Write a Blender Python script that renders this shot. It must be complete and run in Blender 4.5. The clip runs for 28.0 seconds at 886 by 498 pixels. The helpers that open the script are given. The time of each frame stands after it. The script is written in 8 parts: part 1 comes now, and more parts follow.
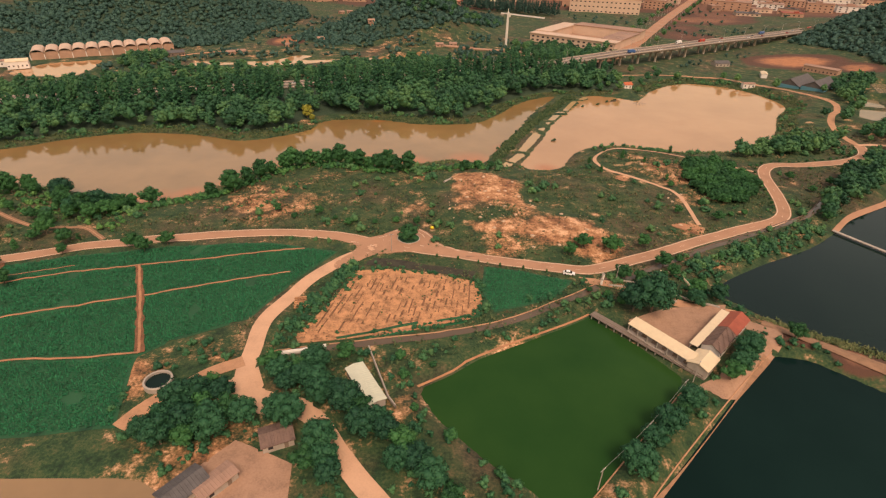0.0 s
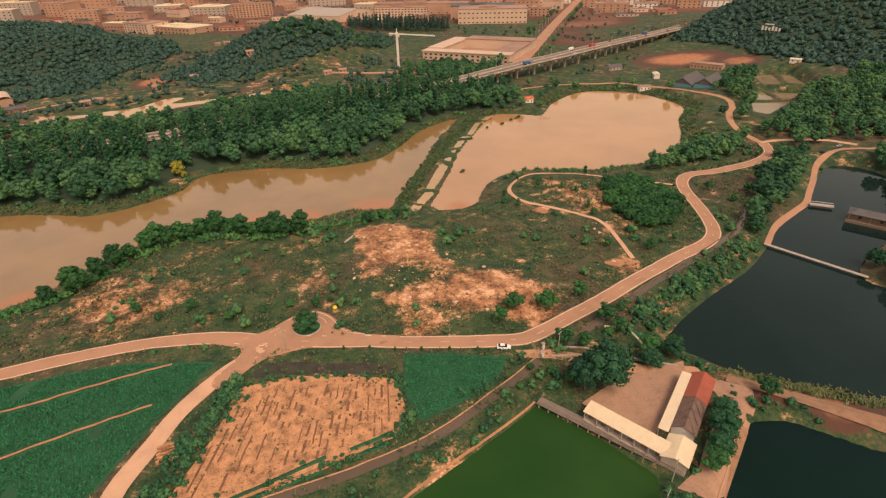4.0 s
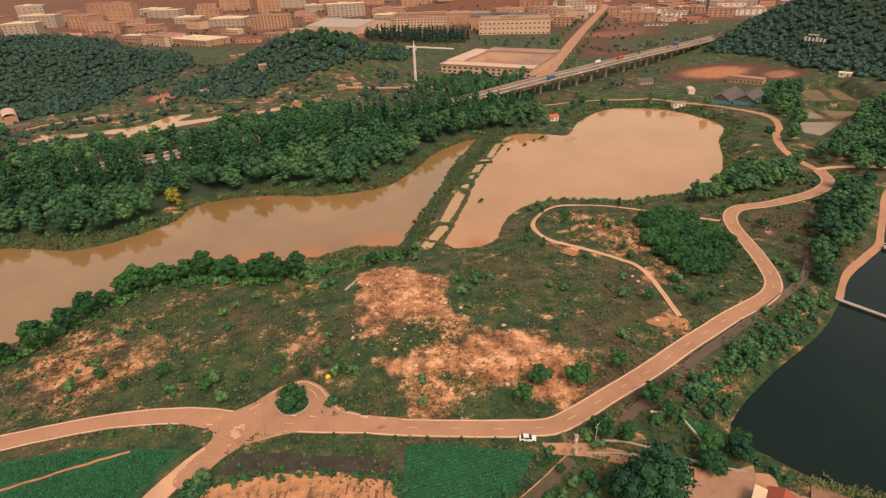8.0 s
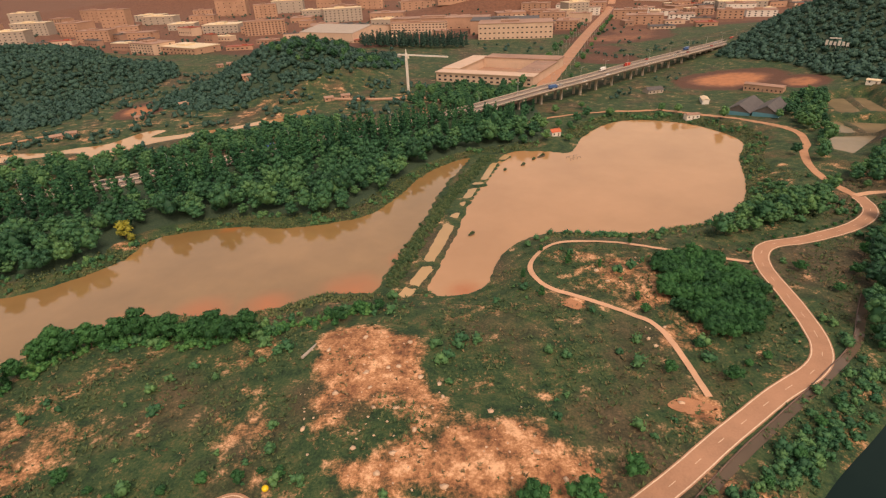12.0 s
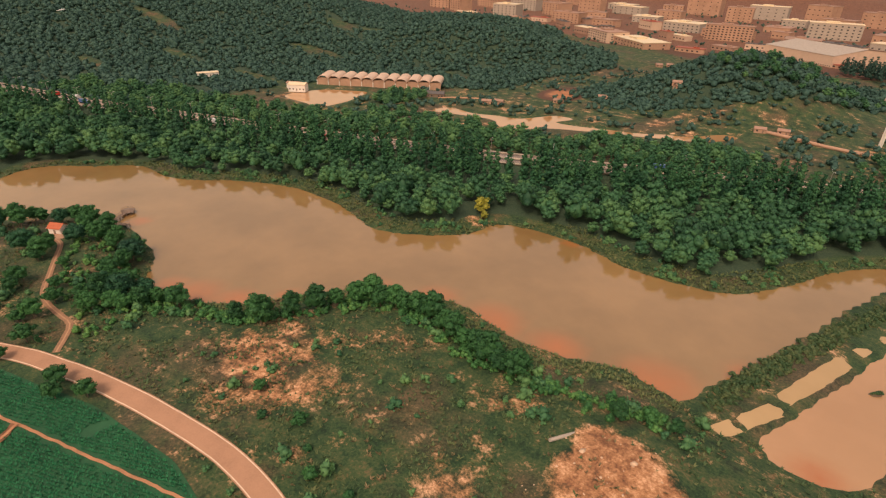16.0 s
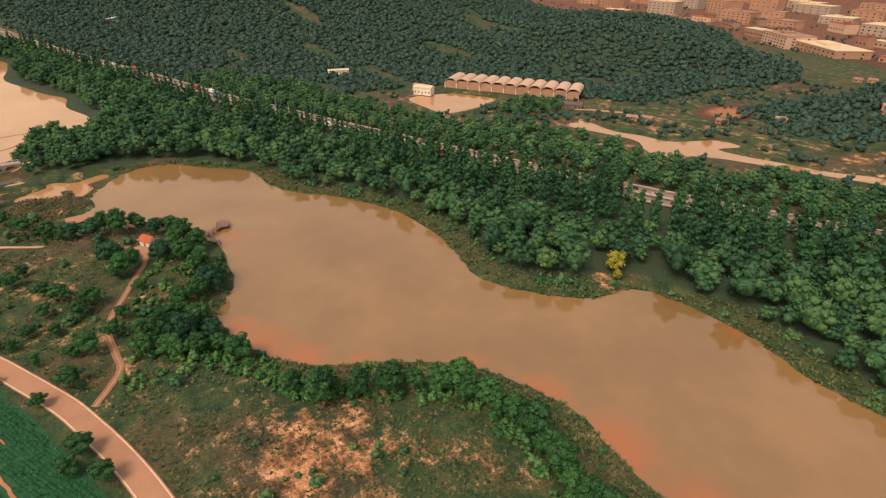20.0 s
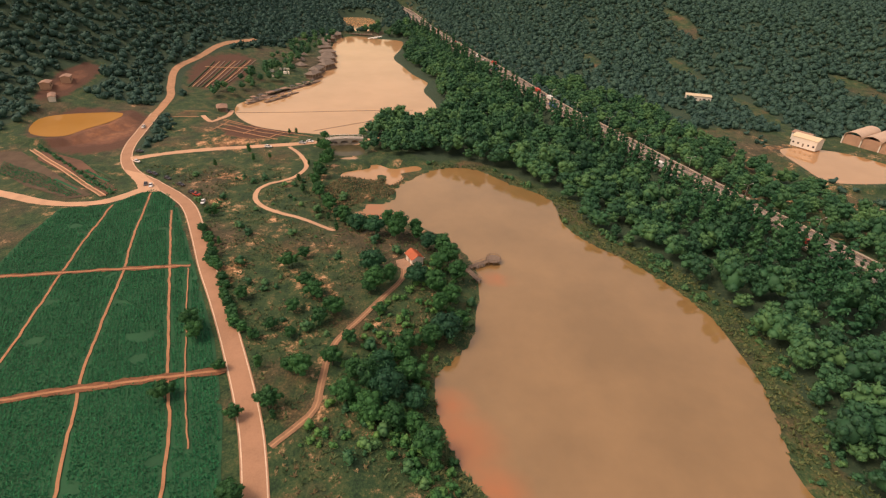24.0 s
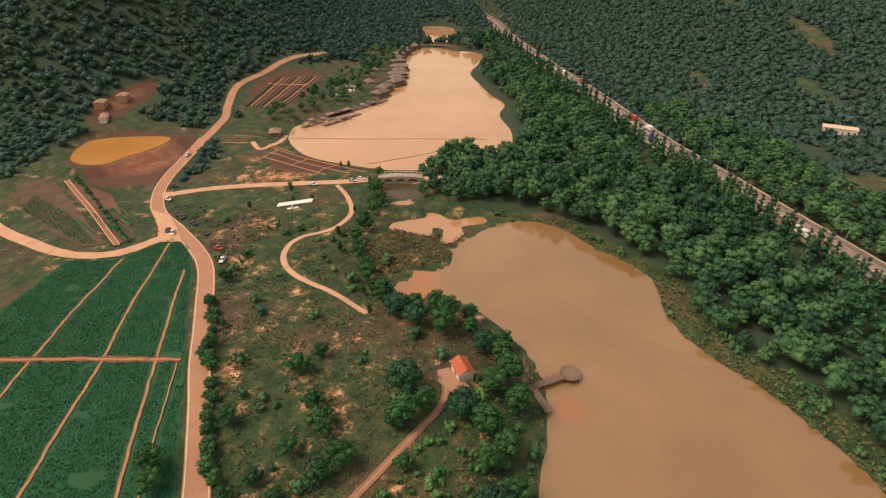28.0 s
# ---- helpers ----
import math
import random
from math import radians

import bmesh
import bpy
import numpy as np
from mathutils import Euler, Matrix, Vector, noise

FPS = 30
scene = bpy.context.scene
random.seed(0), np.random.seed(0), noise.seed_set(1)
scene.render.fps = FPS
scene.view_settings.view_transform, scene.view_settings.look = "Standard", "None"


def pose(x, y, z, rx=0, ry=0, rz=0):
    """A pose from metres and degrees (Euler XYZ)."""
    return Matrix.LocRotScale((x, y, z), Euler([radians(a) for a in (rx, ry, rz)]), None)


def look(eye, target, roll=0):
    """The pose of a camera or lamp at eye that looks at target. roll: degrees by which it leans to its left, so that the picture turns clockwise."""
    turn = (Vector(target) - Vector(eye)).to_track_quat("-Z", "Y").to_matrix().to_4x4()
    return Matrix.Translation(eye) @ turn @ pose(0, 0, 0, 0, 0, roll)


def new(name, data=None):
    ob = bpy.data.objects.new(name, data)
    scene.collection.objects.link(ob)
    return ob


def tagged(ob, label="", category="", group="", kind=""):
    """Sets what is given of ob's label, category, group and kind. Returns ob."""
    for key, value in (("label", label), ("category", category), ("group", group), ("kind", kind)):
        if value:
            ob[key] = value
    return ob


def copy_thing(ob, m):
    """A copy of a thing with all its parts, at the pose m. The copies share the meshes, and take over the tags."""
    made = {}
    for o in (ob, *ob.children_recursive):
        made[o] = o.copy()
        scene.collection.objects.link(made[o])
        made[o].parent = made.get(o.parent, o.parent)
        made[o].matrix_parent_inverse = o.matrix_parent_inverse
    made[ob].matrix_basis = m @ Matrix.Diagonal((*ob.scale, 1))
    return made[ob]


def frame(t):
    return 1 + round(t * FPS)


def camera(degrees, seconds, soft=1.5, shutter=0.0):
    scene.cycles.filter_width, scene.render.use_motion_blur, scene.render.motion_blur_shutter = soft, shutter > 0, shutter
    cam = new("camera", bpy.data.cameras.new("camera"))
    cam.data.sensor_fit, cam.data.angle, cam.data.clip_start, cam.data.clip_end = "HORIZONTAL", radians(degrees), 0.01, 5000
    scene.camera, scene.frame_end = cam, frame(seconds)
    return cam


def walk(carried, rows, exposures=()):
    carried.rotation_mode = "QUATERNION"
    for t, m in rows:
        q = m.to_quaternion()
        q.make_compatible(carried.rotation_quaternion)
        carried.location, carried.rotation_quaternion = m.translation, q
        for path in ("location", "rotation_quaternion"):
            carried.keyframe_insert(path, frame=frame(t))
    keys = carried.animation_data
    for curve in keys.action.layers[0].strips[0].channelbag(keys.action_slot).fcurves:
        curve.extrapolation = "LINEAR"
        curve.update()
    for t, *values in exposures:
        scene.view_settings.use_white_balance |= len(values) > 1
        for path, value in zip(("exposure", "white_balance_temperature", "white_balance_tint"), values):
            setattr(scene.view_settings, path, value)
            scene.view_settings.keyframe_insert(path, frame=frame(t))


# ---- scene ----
cam = camera(79.6, 28.0, 1.25)
PATH = [
    (0, (0.948, -1.582, 111.067), (0.906, 0.131, 110.035), 1.5),
    (0.5, (0.773, 4.09, 111.228), (0.777, 5.807, 110.204), 1.0),
    (1, (0.957, 9.624, 111.502), (1.029, 11.343, 110.484), 0.5),
    (1.5, (1.373, 15.205, 111.667), (1.528, 16.922, 110.654), -0.0),
    (2, (2.189, 20.228, 112.163), (2.412, 21.939, 111.151), -0.5),
    (2.5, (3.438, 25.254, 112.271), (3.699, 26.963, 111.265), -0.9),
    (3, (5.218, 30.263, 112.075), (5.477, 31.976, 111.075), -1.3),
    (3.5, (6.529, 35.248, 112.06), (6.786, 36.963, 111.064), -1.4),
    (5.5, (10.501, 54.579, 112.236), (10.686, 56.313, 111.255), -1.7),
    (6, (11.032, 57.929, 112.082), (11.207, 59.666, 111.106), -1.7),
    (6.5, (11.411, 61.658, 111.909), (11.586, 63.396, 110.936), -1.8),
    (7, (12.284, 65.335, 111.603), (12.459, 67.075, 110.632), -1.8),
    (7.5, (13.261, 68.946, 111.642), (13.439, 70.687, 110.674), -2.0),
    (8, (14.676, 73.013, 111.561), (14.854, 74.755, 110.594), -2.1),
    (8.5, (16.214, 76.992, 111.525), (16.391, 78.734, 110.559), -2.3),
    (9, (17.626, 81.403, 111.55), (17.804, 83.145, 110.584), -2.4),
    (9.5, (19.226, 85.701, 111.45), (19.404, 87.444, 110.486), -2.5),
    (10, (20.706, 90.686, 110.909), (20.885, 92.43, 109.946), -2.5),
    (10.5, (22.651, 95.442, 110.752), (22.826, 97.187, 109.79), -2.6),
    (11, (24.602, 100.173, 110.344), (24.776, 101.92, 109.386), -2.8),
    (11.5, (26.385, 105.05, 110.125), (26.558, 106.797, 109.166), -2.7),
    (13.5, (32.014, 127.132, 109.857), (31.878, 128.887, 108.907), -1.7),
    (14, (32.082, 131.712, 109.637), (31.716, 133.438, 108.697), -0.5),
    (14.5, (32.422, 136.266, 109.498), (31.824, 137.929, 108.561), 0.4),
    (15, (32.889, 141.136, 110.169), (32.117, 142.721, 109.224), 0.8),
    (15.5, (32.635, 146.104, 110.452), (31.717, 147.603, 109.497), 1.1),
    (16, (30.752, 150.871, 110.421), (29.685, 152.263, 109.46), 1.6),
    (16.5, (28.469, 155.612, 110.343), (27.329, 156.942, 109.376), 1.7),
    (17, (25.39, 160.212, 110.329), (24.223, 161.514, 109.358), 1.7),
    (17.5, (21.808, 165.262, 110.292), (20.608, 166.531, 109.317), 1.5),
    (18, (17.515, 170.186, 110.046), (16.272, 171.411, 109.069), 1.5),
    (18.5, (13.009, 175.065, 109.865), (11.722, 176.242, 108.886), 1.3),
    (19, (8.466, 180.026, 109.802), (7.15, 181.169, 108.821), 1.2),
    (19.5, (3.532, 184.924, 109.769), (2.192, 186.037, 108.786), 1.0),
    (20, (-1.672, 189.617, 109.892), (-3.043, 190.69, 108.907), 0.9),
    (20.5, (-7.527, 194.222, 109.849), (-8.947, 195.227, 108.863), 0.9),
    (21, (-13.168, 198.594, 109.705), (-14.663, 199.482, 108.717), 1.0),
    (21.5, (-19.273, 202.803, 109.403), (-20.842, 203.55, 108.413), 1.2),
    (22, (-25.84, 206.557, 108.961), (-27.476, 207.142, 107.97), 1.5),
    (22.5, (-31.873, 209.905, 109.255), (-33.557, 210.32, 108.259), 1.8),
    (24.5, (-58.801, 219.427, 109.796), (-60.529, 219.397, 108.789), 1.9),
    (25, (-66.38, 220.945, 109.82), (-68.104, 220.835, 108.812), 1.8),
    (25.5, (-74.212, 221.73, 109.605), (-75.933, 221.575, 108.598), 1.6),
    (26, (-82.11, 222.302, 109.65), (-83.829, 222.125, 108.644), 1.4),
    (26.5, (-89.843, 222.446, 109.935), (-91.561, 222.256, 108.93), 1.2),
    (27, (-97.553, 222.413, 109.941), (-99.272, 222.214, 108.937), 0.9),
    (27.5, (-105.395, 222.07, 110.04), (-107.113, 221.86, 109.037), 0.7),
    (28, (-113.357, 221.397, 109.97), (-115.075, 221.177, 108.969), 0.6),
]
walk(cam, [(t, look(eye, target, roll)) for t, eye, target, roll in PATH], [(0, 0.43, 7300, 18), (28, 0.43, 7300, 18)])

# ---- world and sun: hazy, overcast daylight ----
world = bpy.data.worlds.new("hazy_sky")
scene.world = world
world.use_nodes = True
wn = world.node_tree.nodes
sky = wn.new("ShaderNodeTexSky")
sky.sky_type = "NISHITA"
sky.sun_disc = False
sky.sun_elevation, sky.sun_rotation = radians(55), radians(165)
sky.air_density, sky.dust_density, sky.ozone_density = 2.0, 2.0, 1.0
# warm smog over the whole sky
haze = wn.new("ShaderNodeMix")
haze.data_type, haze.blend_type = "RGBA", "MULTIPLY"
haze.inputs[0].default_value, haze.inputs[7].default_value = 1.0, (1.0, 0.752, 0.615, 1)
world.node_tree.links.new(sky.outputs[0], haze.inputs[6])
world.node_tree.links.new(haze.outputs[2], wn["Background"].inputs[0])
wn["Background"].inputs[1].default_value = 0.15
sun = new("sun", bpy.data.lights.new("sun", "SUN"))
sun.data.energy, sun.data.angle, sun.data.color = 1.5, radians(22), (1.0, 0.9, 0.78)
sun.matrix_world = look((0, 0, 0), (-0.15, 0.55, -0.82))


# ---- small maths ----
def smooth(a, b, v):
    t = np.clip((v - a) / (b - a), 0, 1)
    return t * t * (3 - 2 * t)


def curve(points, step=3.0, closed=False):
    """A smooth line through the points, evenly divided."""
    p = np.array(points, float)
    n = len(p)
    out = []
    for i in range(n if closed else n - 1):
        a, b, c, d = (p[(i + k) % n] if closed else p[min(max(i + k, 0), n - 1)] for k in (-1, 0, 1, 2))
        m = max(1, int(np.linalg.norm(c - b) / step))
        for t in np.linspace(0, 1, m, endpoint=False):
            out.append(0.5 * (2 * b + (c - a) * t + (2 * a - 5 * b + 4 * c - d) * t ** 2 + (3 * b - a - 3 * c + d) * t ** 3))
    if not closed:
        out.append(p[-1])
    return np.array(out)


def line_distance(x, y, line, closed=False):
    x, y = np.asarray(x, float), np.asarray(y, float)
    best = np.full(x.shape, 1e9)
    n = len(line)
    for i in range(n if closed else n - 1):
        a, b = line[i], line[(i + 1) % n]
        d = b - a
        t = np.clip(((x - a[0]) * d[0] + (y - a[1]) * d[1]) / max(1e-9, d @ d), 0, 1)
        best = np.minimum(best, (x - a[0] - t * d[0]) ** 2 + (y - a[1] - t * d[1]) ** 2)
    return np.sqrt(best)


def inside(x, y, poly):
    x, y = np.asarray(x, float), np.asarray(y, float)
    hit = np.zeros(x.shape, bool)
    n = len(poly)
    for i in range(n):
        (x0, y0), (x1, y1) = poly[i], poly[(i + 1) % n]
        if y0 != y1:
            hit ^= ((y0 > y) != (y1 > y)) & (x < (x1 - x0) * (y - y0) / (y1 - y0) + x0)
    return hit


def signed(x, y, poly, reach=60.0):
    """Distance to the outline, negative inside; only worked out near it."""
    poly = np.asarray(poly, float)
    x, y = np.asarray(x, float), np.asarray(y, float)
    out = np.full(x.shape, 1e3)
    lo, hi = poly.min(0) - reach, poly.max(0) + reach
    near = (x > lo[0]) & (x < hi[0]) & (y > lo[1]) & (y < hi[1])
    if near.any():
        d = line_distance(x[near], y[near], poly, True)
        out[near] = np.where(inside(x[near], y[near], poly), -d, d)
    return out


def waves(x, y, size, seed=0):
    """Cheap smooth noise from a few crossing waves, about -1 to 1."""
    r = np.random.RandomState(seed)
    out = np.zeros(np.shape(x))
    for k in range(7):
        a, f, p = r.uniform(0, 6.28), r.uniform(0.6, 1.9) * 6.28 / size, r.uniform(0, 6.28)
        out = out + np.sin((x * math.cos(a) + y * math.sin(a)) * f + p + 1.3 * np.sin((x * math.sin(a) - y * math.cos(a)) * f * 0.6 + p))
    return out / 4.0


# ---- the plan ----
LAKE = [(93, 443), (69, 436), (46, 414), (33, 390), (15, 365), (-3, 358), (-28, 356), (-50, 362), (-70, 362), (-92, 356), (-97, 338),
        (-112, 323), (-135, 312), (-160, 318), (-185, 321), (-212, 317), (-238, 304), (-258, 288), (-275, 281), (-301, 280), (-320, 262),
        (-338, 247), (-343, 233), (-340, 224), (-333, 214), (-325, 210), (-320, 204), (-311, 200), (-301, 202), (-294, 199), (-291, 194), (-292, 188), (-284, 186), (-281, 182), (-277, 182), (-274, 187), (-274, 206), (-264, 219), (-250, 231),
        (-230, 238), (-196, 235), (-184, 231), (-171, 221), (-156, 222), (-140, 227), (-126, 238), (-116, 254), (-102, 272),
        (-88, 281), (-65, 288), (-40, 284), (-21, 286), (-3, 293), (14, 290), (21, 298), (50, 365), (83, 425)]
EAST = [(106, 444), (128, 442), (145, 436), (165, 467), (190, 491), (213, 498), (243, 484), (258, 458), (260, 430), (240, 402), (222, 368),
        (204, 342), (181, 325), (162, 322), (140, 319), (120, 322), (104, 327), (88, 324), (75, 314), (67, 301), (60, 286), (46, 282),
        (38, 288), (43, 302), (56, 335), (71, 378), (89, 415)]
UPPER = [(-429, 81), (-410, 98), (-400, 122), (-394, 154), (-396, 169), (-424, 187), (-440, 219), (-476, 222), (-516, 212), (-549, 215),
         (-575, 203), (-615, 190), (-662, 177), (-720, 182), (-773, 179), (-786, 144), (-801, 121), (-786, 102), (-723, 100), (-626, 118),
         (-580, 113), (-542, 112), (-505, 92), (-478, 78), (-462, 70), (-440, 75)]
WEIR = [(-328, 168), (-333, 171), (-339, 183), (-345, 184), (-344, 190), (-339, 197), (-344, 210), (-338, 213), (-332, 202), (-326, 204), (-316, 199), (-317, 194), (-328, 194), (-329, 189), (-321, 189), (-322, 178), (-324, 170)]
BASIN = [(-377.6, 154), (-377.8, 173), (-366, 178), (-359, 176), (-358, 164), (-364, 157)]
BRIGHT_BASIN = [(-353, 163.5), (-356.4, 174), (-350.6, 175.2), (-348.6, 165)]
MUD = [(-371, -26), (-395, -35), (-407, -25), (-414, 4), (-408, 12), (-392, 11), (-376, 4), (-364, 0), (-362, -13)]
DARK = [(172, 214), (153, 199), (126, 184), (106, 171), (99, 163), (105, 155), (114, 145), (131, 134), (151, 125), (200, 106), (245, 112),
        (225, 145), (200, 170), (190, 184), (200, 195), (221, 206), (250, 215), (262, 240), (284, 270), (278, 287), (262, 287), (238, 266),
        (217, 246), (188, 229)]
GREEN = [(48, 144), (39, 138), (10, 121), (2, 114), (-8, 107), (-2, 97), (10, 85), (21, 77), (28, 70), (34, 74), (68, 111), (70, 117), (61, 130)]
DEEP = [(103, 129), (82, 109), (51, 77), (38, 60), (100, 30), (190, 70), (150, 103), (128, 115), (114, 127)]
HEAD_POND = [(-838, 108), (-880, 98), (-925, 88), (-985, 76), (-990, 112), (-940, 134), (-880, 138), (-846, 132)]
YARD_POND = [(-120, 71), (-100, 73), (-83, 74), (-70, 74), (-62, 68), (-66, 58), (-125, 55)]
FAR_A = [(-384, 449), (-381, 484), (-357, 504), (-340, 510), (-333, 492), (-327, 472), (-329, 446), (-350, 444)]
FAR_B = [(-254, 502), (-247, 519), (-222, 517), (-205, 524), (-184, 530), (-168, 557), (-151, 558), (-157, 540), (-140, 541), (-122, 547), (-97, 555), (-80, 566), (-64, 573), (-45, 598), (-34, 594), (-50, 568), (-80, 553), (-100, 544), (-125, 534), (-150, 522), (-164, 508), (-170, 495), (-186, 500), (-200, 511), (-225, 506), (-245, 500)]
FISH = [[(306, 413), (336, 408), (296, 381), (292, 391)], [(328, 443), (338, 442), (330, 416), (310, 420)], [(342, 439), (369, 426), (352, 414), (335, 414)], [(370, 501), (387, 498), (365, 448), (348, 452)], [(395, 498), (403, 496), (382, 440), (368, 443)]]
CELLS = [[(24, 283), (30, 282), (33.5, 288.5), (29, 291)], [(29.9, 293.2), (34.3, 289.9), (42.1, 303.5), (38.1, 307.7)], [(37.6, 310), (42.2, 308.6), (49.5, 325), (55.6, 341.2), (51.3, 346.5), (44, 328)],
         [(54.6, 352.5), (58, 350), (61.4, 356.7), (57, 357.4)], [(60.6, 366.6), (63.3, 364), (66, 369), (63, 370.8)], [(64, 373.5), (69.2, 374.3), (74.8, 386.9), (70.2, 388.4)],
         [(72, 392), (80.1, 391.8), (80.4, 395.6), (73, 396.6)], [(78.7, 400), (81.9, 397.2), (94.3, 425.2), (90.3, 426.6)], [(96, 432), (100, 430), (106, 438), (102, 441)]]
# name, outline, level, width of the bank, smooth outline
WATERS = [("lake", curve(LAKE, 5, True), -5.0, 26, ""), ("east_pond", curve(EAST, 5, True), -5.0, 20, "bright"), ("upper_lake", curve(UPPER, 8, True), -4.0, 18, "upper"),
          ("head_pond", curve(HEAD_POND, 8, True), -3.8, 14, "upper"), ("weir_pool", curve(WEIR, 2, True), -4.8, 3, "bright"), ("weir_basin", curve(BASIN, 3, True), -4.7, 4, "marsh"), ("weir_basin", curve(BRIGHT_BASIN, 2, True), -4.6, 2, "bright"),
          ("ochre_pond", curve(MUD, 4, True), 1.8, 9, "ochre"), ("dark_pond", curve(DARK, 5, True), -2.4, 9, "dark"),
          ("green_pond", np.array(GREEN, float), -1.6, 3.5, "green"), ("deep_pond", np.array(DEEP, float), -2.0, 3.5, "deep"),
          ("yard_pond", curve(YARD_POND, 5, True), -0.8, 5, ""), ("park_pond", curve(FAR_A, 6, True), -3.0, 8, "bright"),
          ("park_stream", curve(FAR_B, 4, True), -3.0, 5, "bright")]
WATERS += [("fish_pond", np.array(p, float), 0.2, 6, "pond") for p in FISH] + [("dike_cell", np.array(p, float), -4.45, 1.2, "pale") for p in CELLS]

# centre x, y, radius x, radius y, turn, height
HILLS = [(-740, 740, 200, 150, 10, 44), (640, 640, 145, 160, 0, 108),
         (-680, -190, 165, 140, 20, 95), (-900, -215, 230, 130, 0, 120), (-500, -190, 130, 90, 25, 34), (-980, 480, 260, 150, 10, 55), (-1500, 300, 350, 300, 0, 110),
         (470, 300, 120, 160, 0, 22), (-1300, 900, 400, 250, 0, 90), (380, 1420, 220, 60, 0, 50), (-420, 2150, 500, 160, 0, 70)]
# round-shouldered knolls beyond the highway
KNOLLS = [(-390, 770, 135, 75, 30, 33), (-450, 900, 130, 60, 20, 30), (-62, 740, 74, 87, 7, 37)]



def base_height(x, y):
    h = -2.4 * smooth(-230, -320, x) - 2.0 * smooth(0, 60, y - 0.33 * x - 345) + 0 * x
    for cx, cy, rx, ry, turn, top in HILLS:
        c, s = math.cos(radians(turn)), math.sin(radians(turn))
        u, v = ((x - cx) * c + (y - cy) * s) / rx, ((y - cy) * c - (x - cx) * s) / ry
        h = h + top * np.exp(-(u * u + v * v) * 0.9)
    for cx, cy, rx, ry, turn, top in KNOLLS:
        c, s = math.cos(radians(turn)), math.sin(radians(turn))
        u, v = ((x - cx) * c + (y - cy) * s) / rx, ((y - cy) * c - (x - cx) * s) / ry
        h = h + top * np.exp(-0.9 * (u * u + v * v) ** 1.3)
    # the flat-topped bare mound and the knoll inside the looping path
    h = h + 2.6 * smooth(12, -10, signed(x, y, MOUND)) + 1.2 * np.exp(-((x - 110) ** 2 + (y - 275) ** 2) / 900.0)
    h = h + 0.35 * waves(x, y, 45, 3) + 0.15 * waves(x, y, 14, 4)
    return h


MOUND = np.array([(0, 260), (14, 262), (34, 252), (37, 241), (33, 230), (42, 218), (64, 208), (70, 200), (61, 190), (42, 184), (26, 190), (8, 195), (1, 204), (-4, 223), (-3, 248)], float)
MAIN_ROAD = [(-420, 28), (-371, 37), (-344, 45), (-322, 58), (-306, 77), (-290, 95), (-276, 107), (-252, 120), (-224, 134), (-204, 145), (-181, 157), (-154, 170), (-136, 177),
             (-112, 184), (-90, 188), (-66, 191), (-47, 190), (-33, 186.4), (-17, 182.2), (0, 179.4), (11, 177), (28, 174), (42, 172), (52, 171), (60, 174), (72, 180), (90, 189),
             (108, 199), (129, 210), (145, 217), (153, 224), (158, 234), (163, 252), (167, 271), (173, 283), (182, 289), (201, 291), (222, 296), (238, 304), (246, 313), (250, 324)]
NORTH_TRACK = [(250, 324), (251, 344), (257, 365), (270, 388), (282, 402), (291, 430), (270, 480), (240, 512)]
BRANCH = [(250, 326), (262, 326), (276, 322), (288, 316), (296, 304)]
SOUTH_ROAD = [(-28, 184), (-40, 174), (-50, 160), (-56, 145), (-60, 132), (-59, 119), (-58, 109), (-54, 101), (-42, 98), (-33, 93), (-26, 84), (-19, 76), (-8, 65), (5, 50)]
DAM_ROAD = [(-338, 50), (-353, 76), (-362, 103), (-369, 132), (-378, 158), (-381, 175), (-384, 188)]
WEST_ROAD = [(-303, 78), (-291, 73), (-280, 64), (-277, 48), (-284, 24), (-292, 3), (-306, -25), (-312, -60)]
WEST_CURVE = [(-306, -25), (-288, 0), (-270, 16), (-245, 27), (-225, 28), (-190, 20)]
HILL_TRACK = [(-400, 31), (-455, 23), (-480, 14), (-520, 3), (-560, 8), (-613, 13), (-660, 30)]
LOOP_PATH = [(110, 212), (111, 228), (110, 244), (104, 252), (92, 264), (82, 274), (79, 284), (81, 294), (90, 304), (100, 307), (117, 304), (136, 294), (155, 282), (165, 277)]
WEST_LOOP = [(-256, 177), (-265, 164), (-274, 146), (-284, 136), (-295, 132), (-306, 134), (-317, 146), (-333, 149), (-349, 143), (-365, 132)]
PAVILION_TRACK = [(-141.2, 179.6), (-146.5, 183.6), (-153.7, 188.2), (-163.5, 188.1), (-178.7, 188.9), (-195.2, 196.7), (-208.1, 203.5), (-218.6, 208.5), (-228, 208)]
WELL_TRACK = [(-60, 114), (-67, 109), (-73, 102), (-79, 96), (-83, 88)]
POND_WALK = [(100, 127), (88, 113), (74, 98), (58, 82), (40, 66)]
SHORE_WALK = [(172, 214), (180, 222), (190, 231), (205, 240), (218, 248), (228, 258), (240, 270), (262, 292), (285, 300), (310, 290)]
CREST_PATH = [(125, 496), (160, 512), (200, 516), (240, 508)]
HIGHWAY = [(-1500, 40), (-1081, 166), (-865, 211), (-668, 260), (-587, 282), (-458, 314), (-398, 334), (-306, 364), (-132, 428), (0, 490), (110, 534), (188, 574), (266, 628), (410, 722), (560, 830), (760, 990)]
TOWN_ROAD = [(110, 560), (143, 570), (179, 620), (252, 768), (330, 930), (415, 1101), (575, 1420), (760, 1800)]


def deck_height(x):
    """The highway runs on a bank in the wood and climbs onto piers in the east."""
    return 1.2 + 8.8 * smooth(20, 190, np.asarray(x, float))


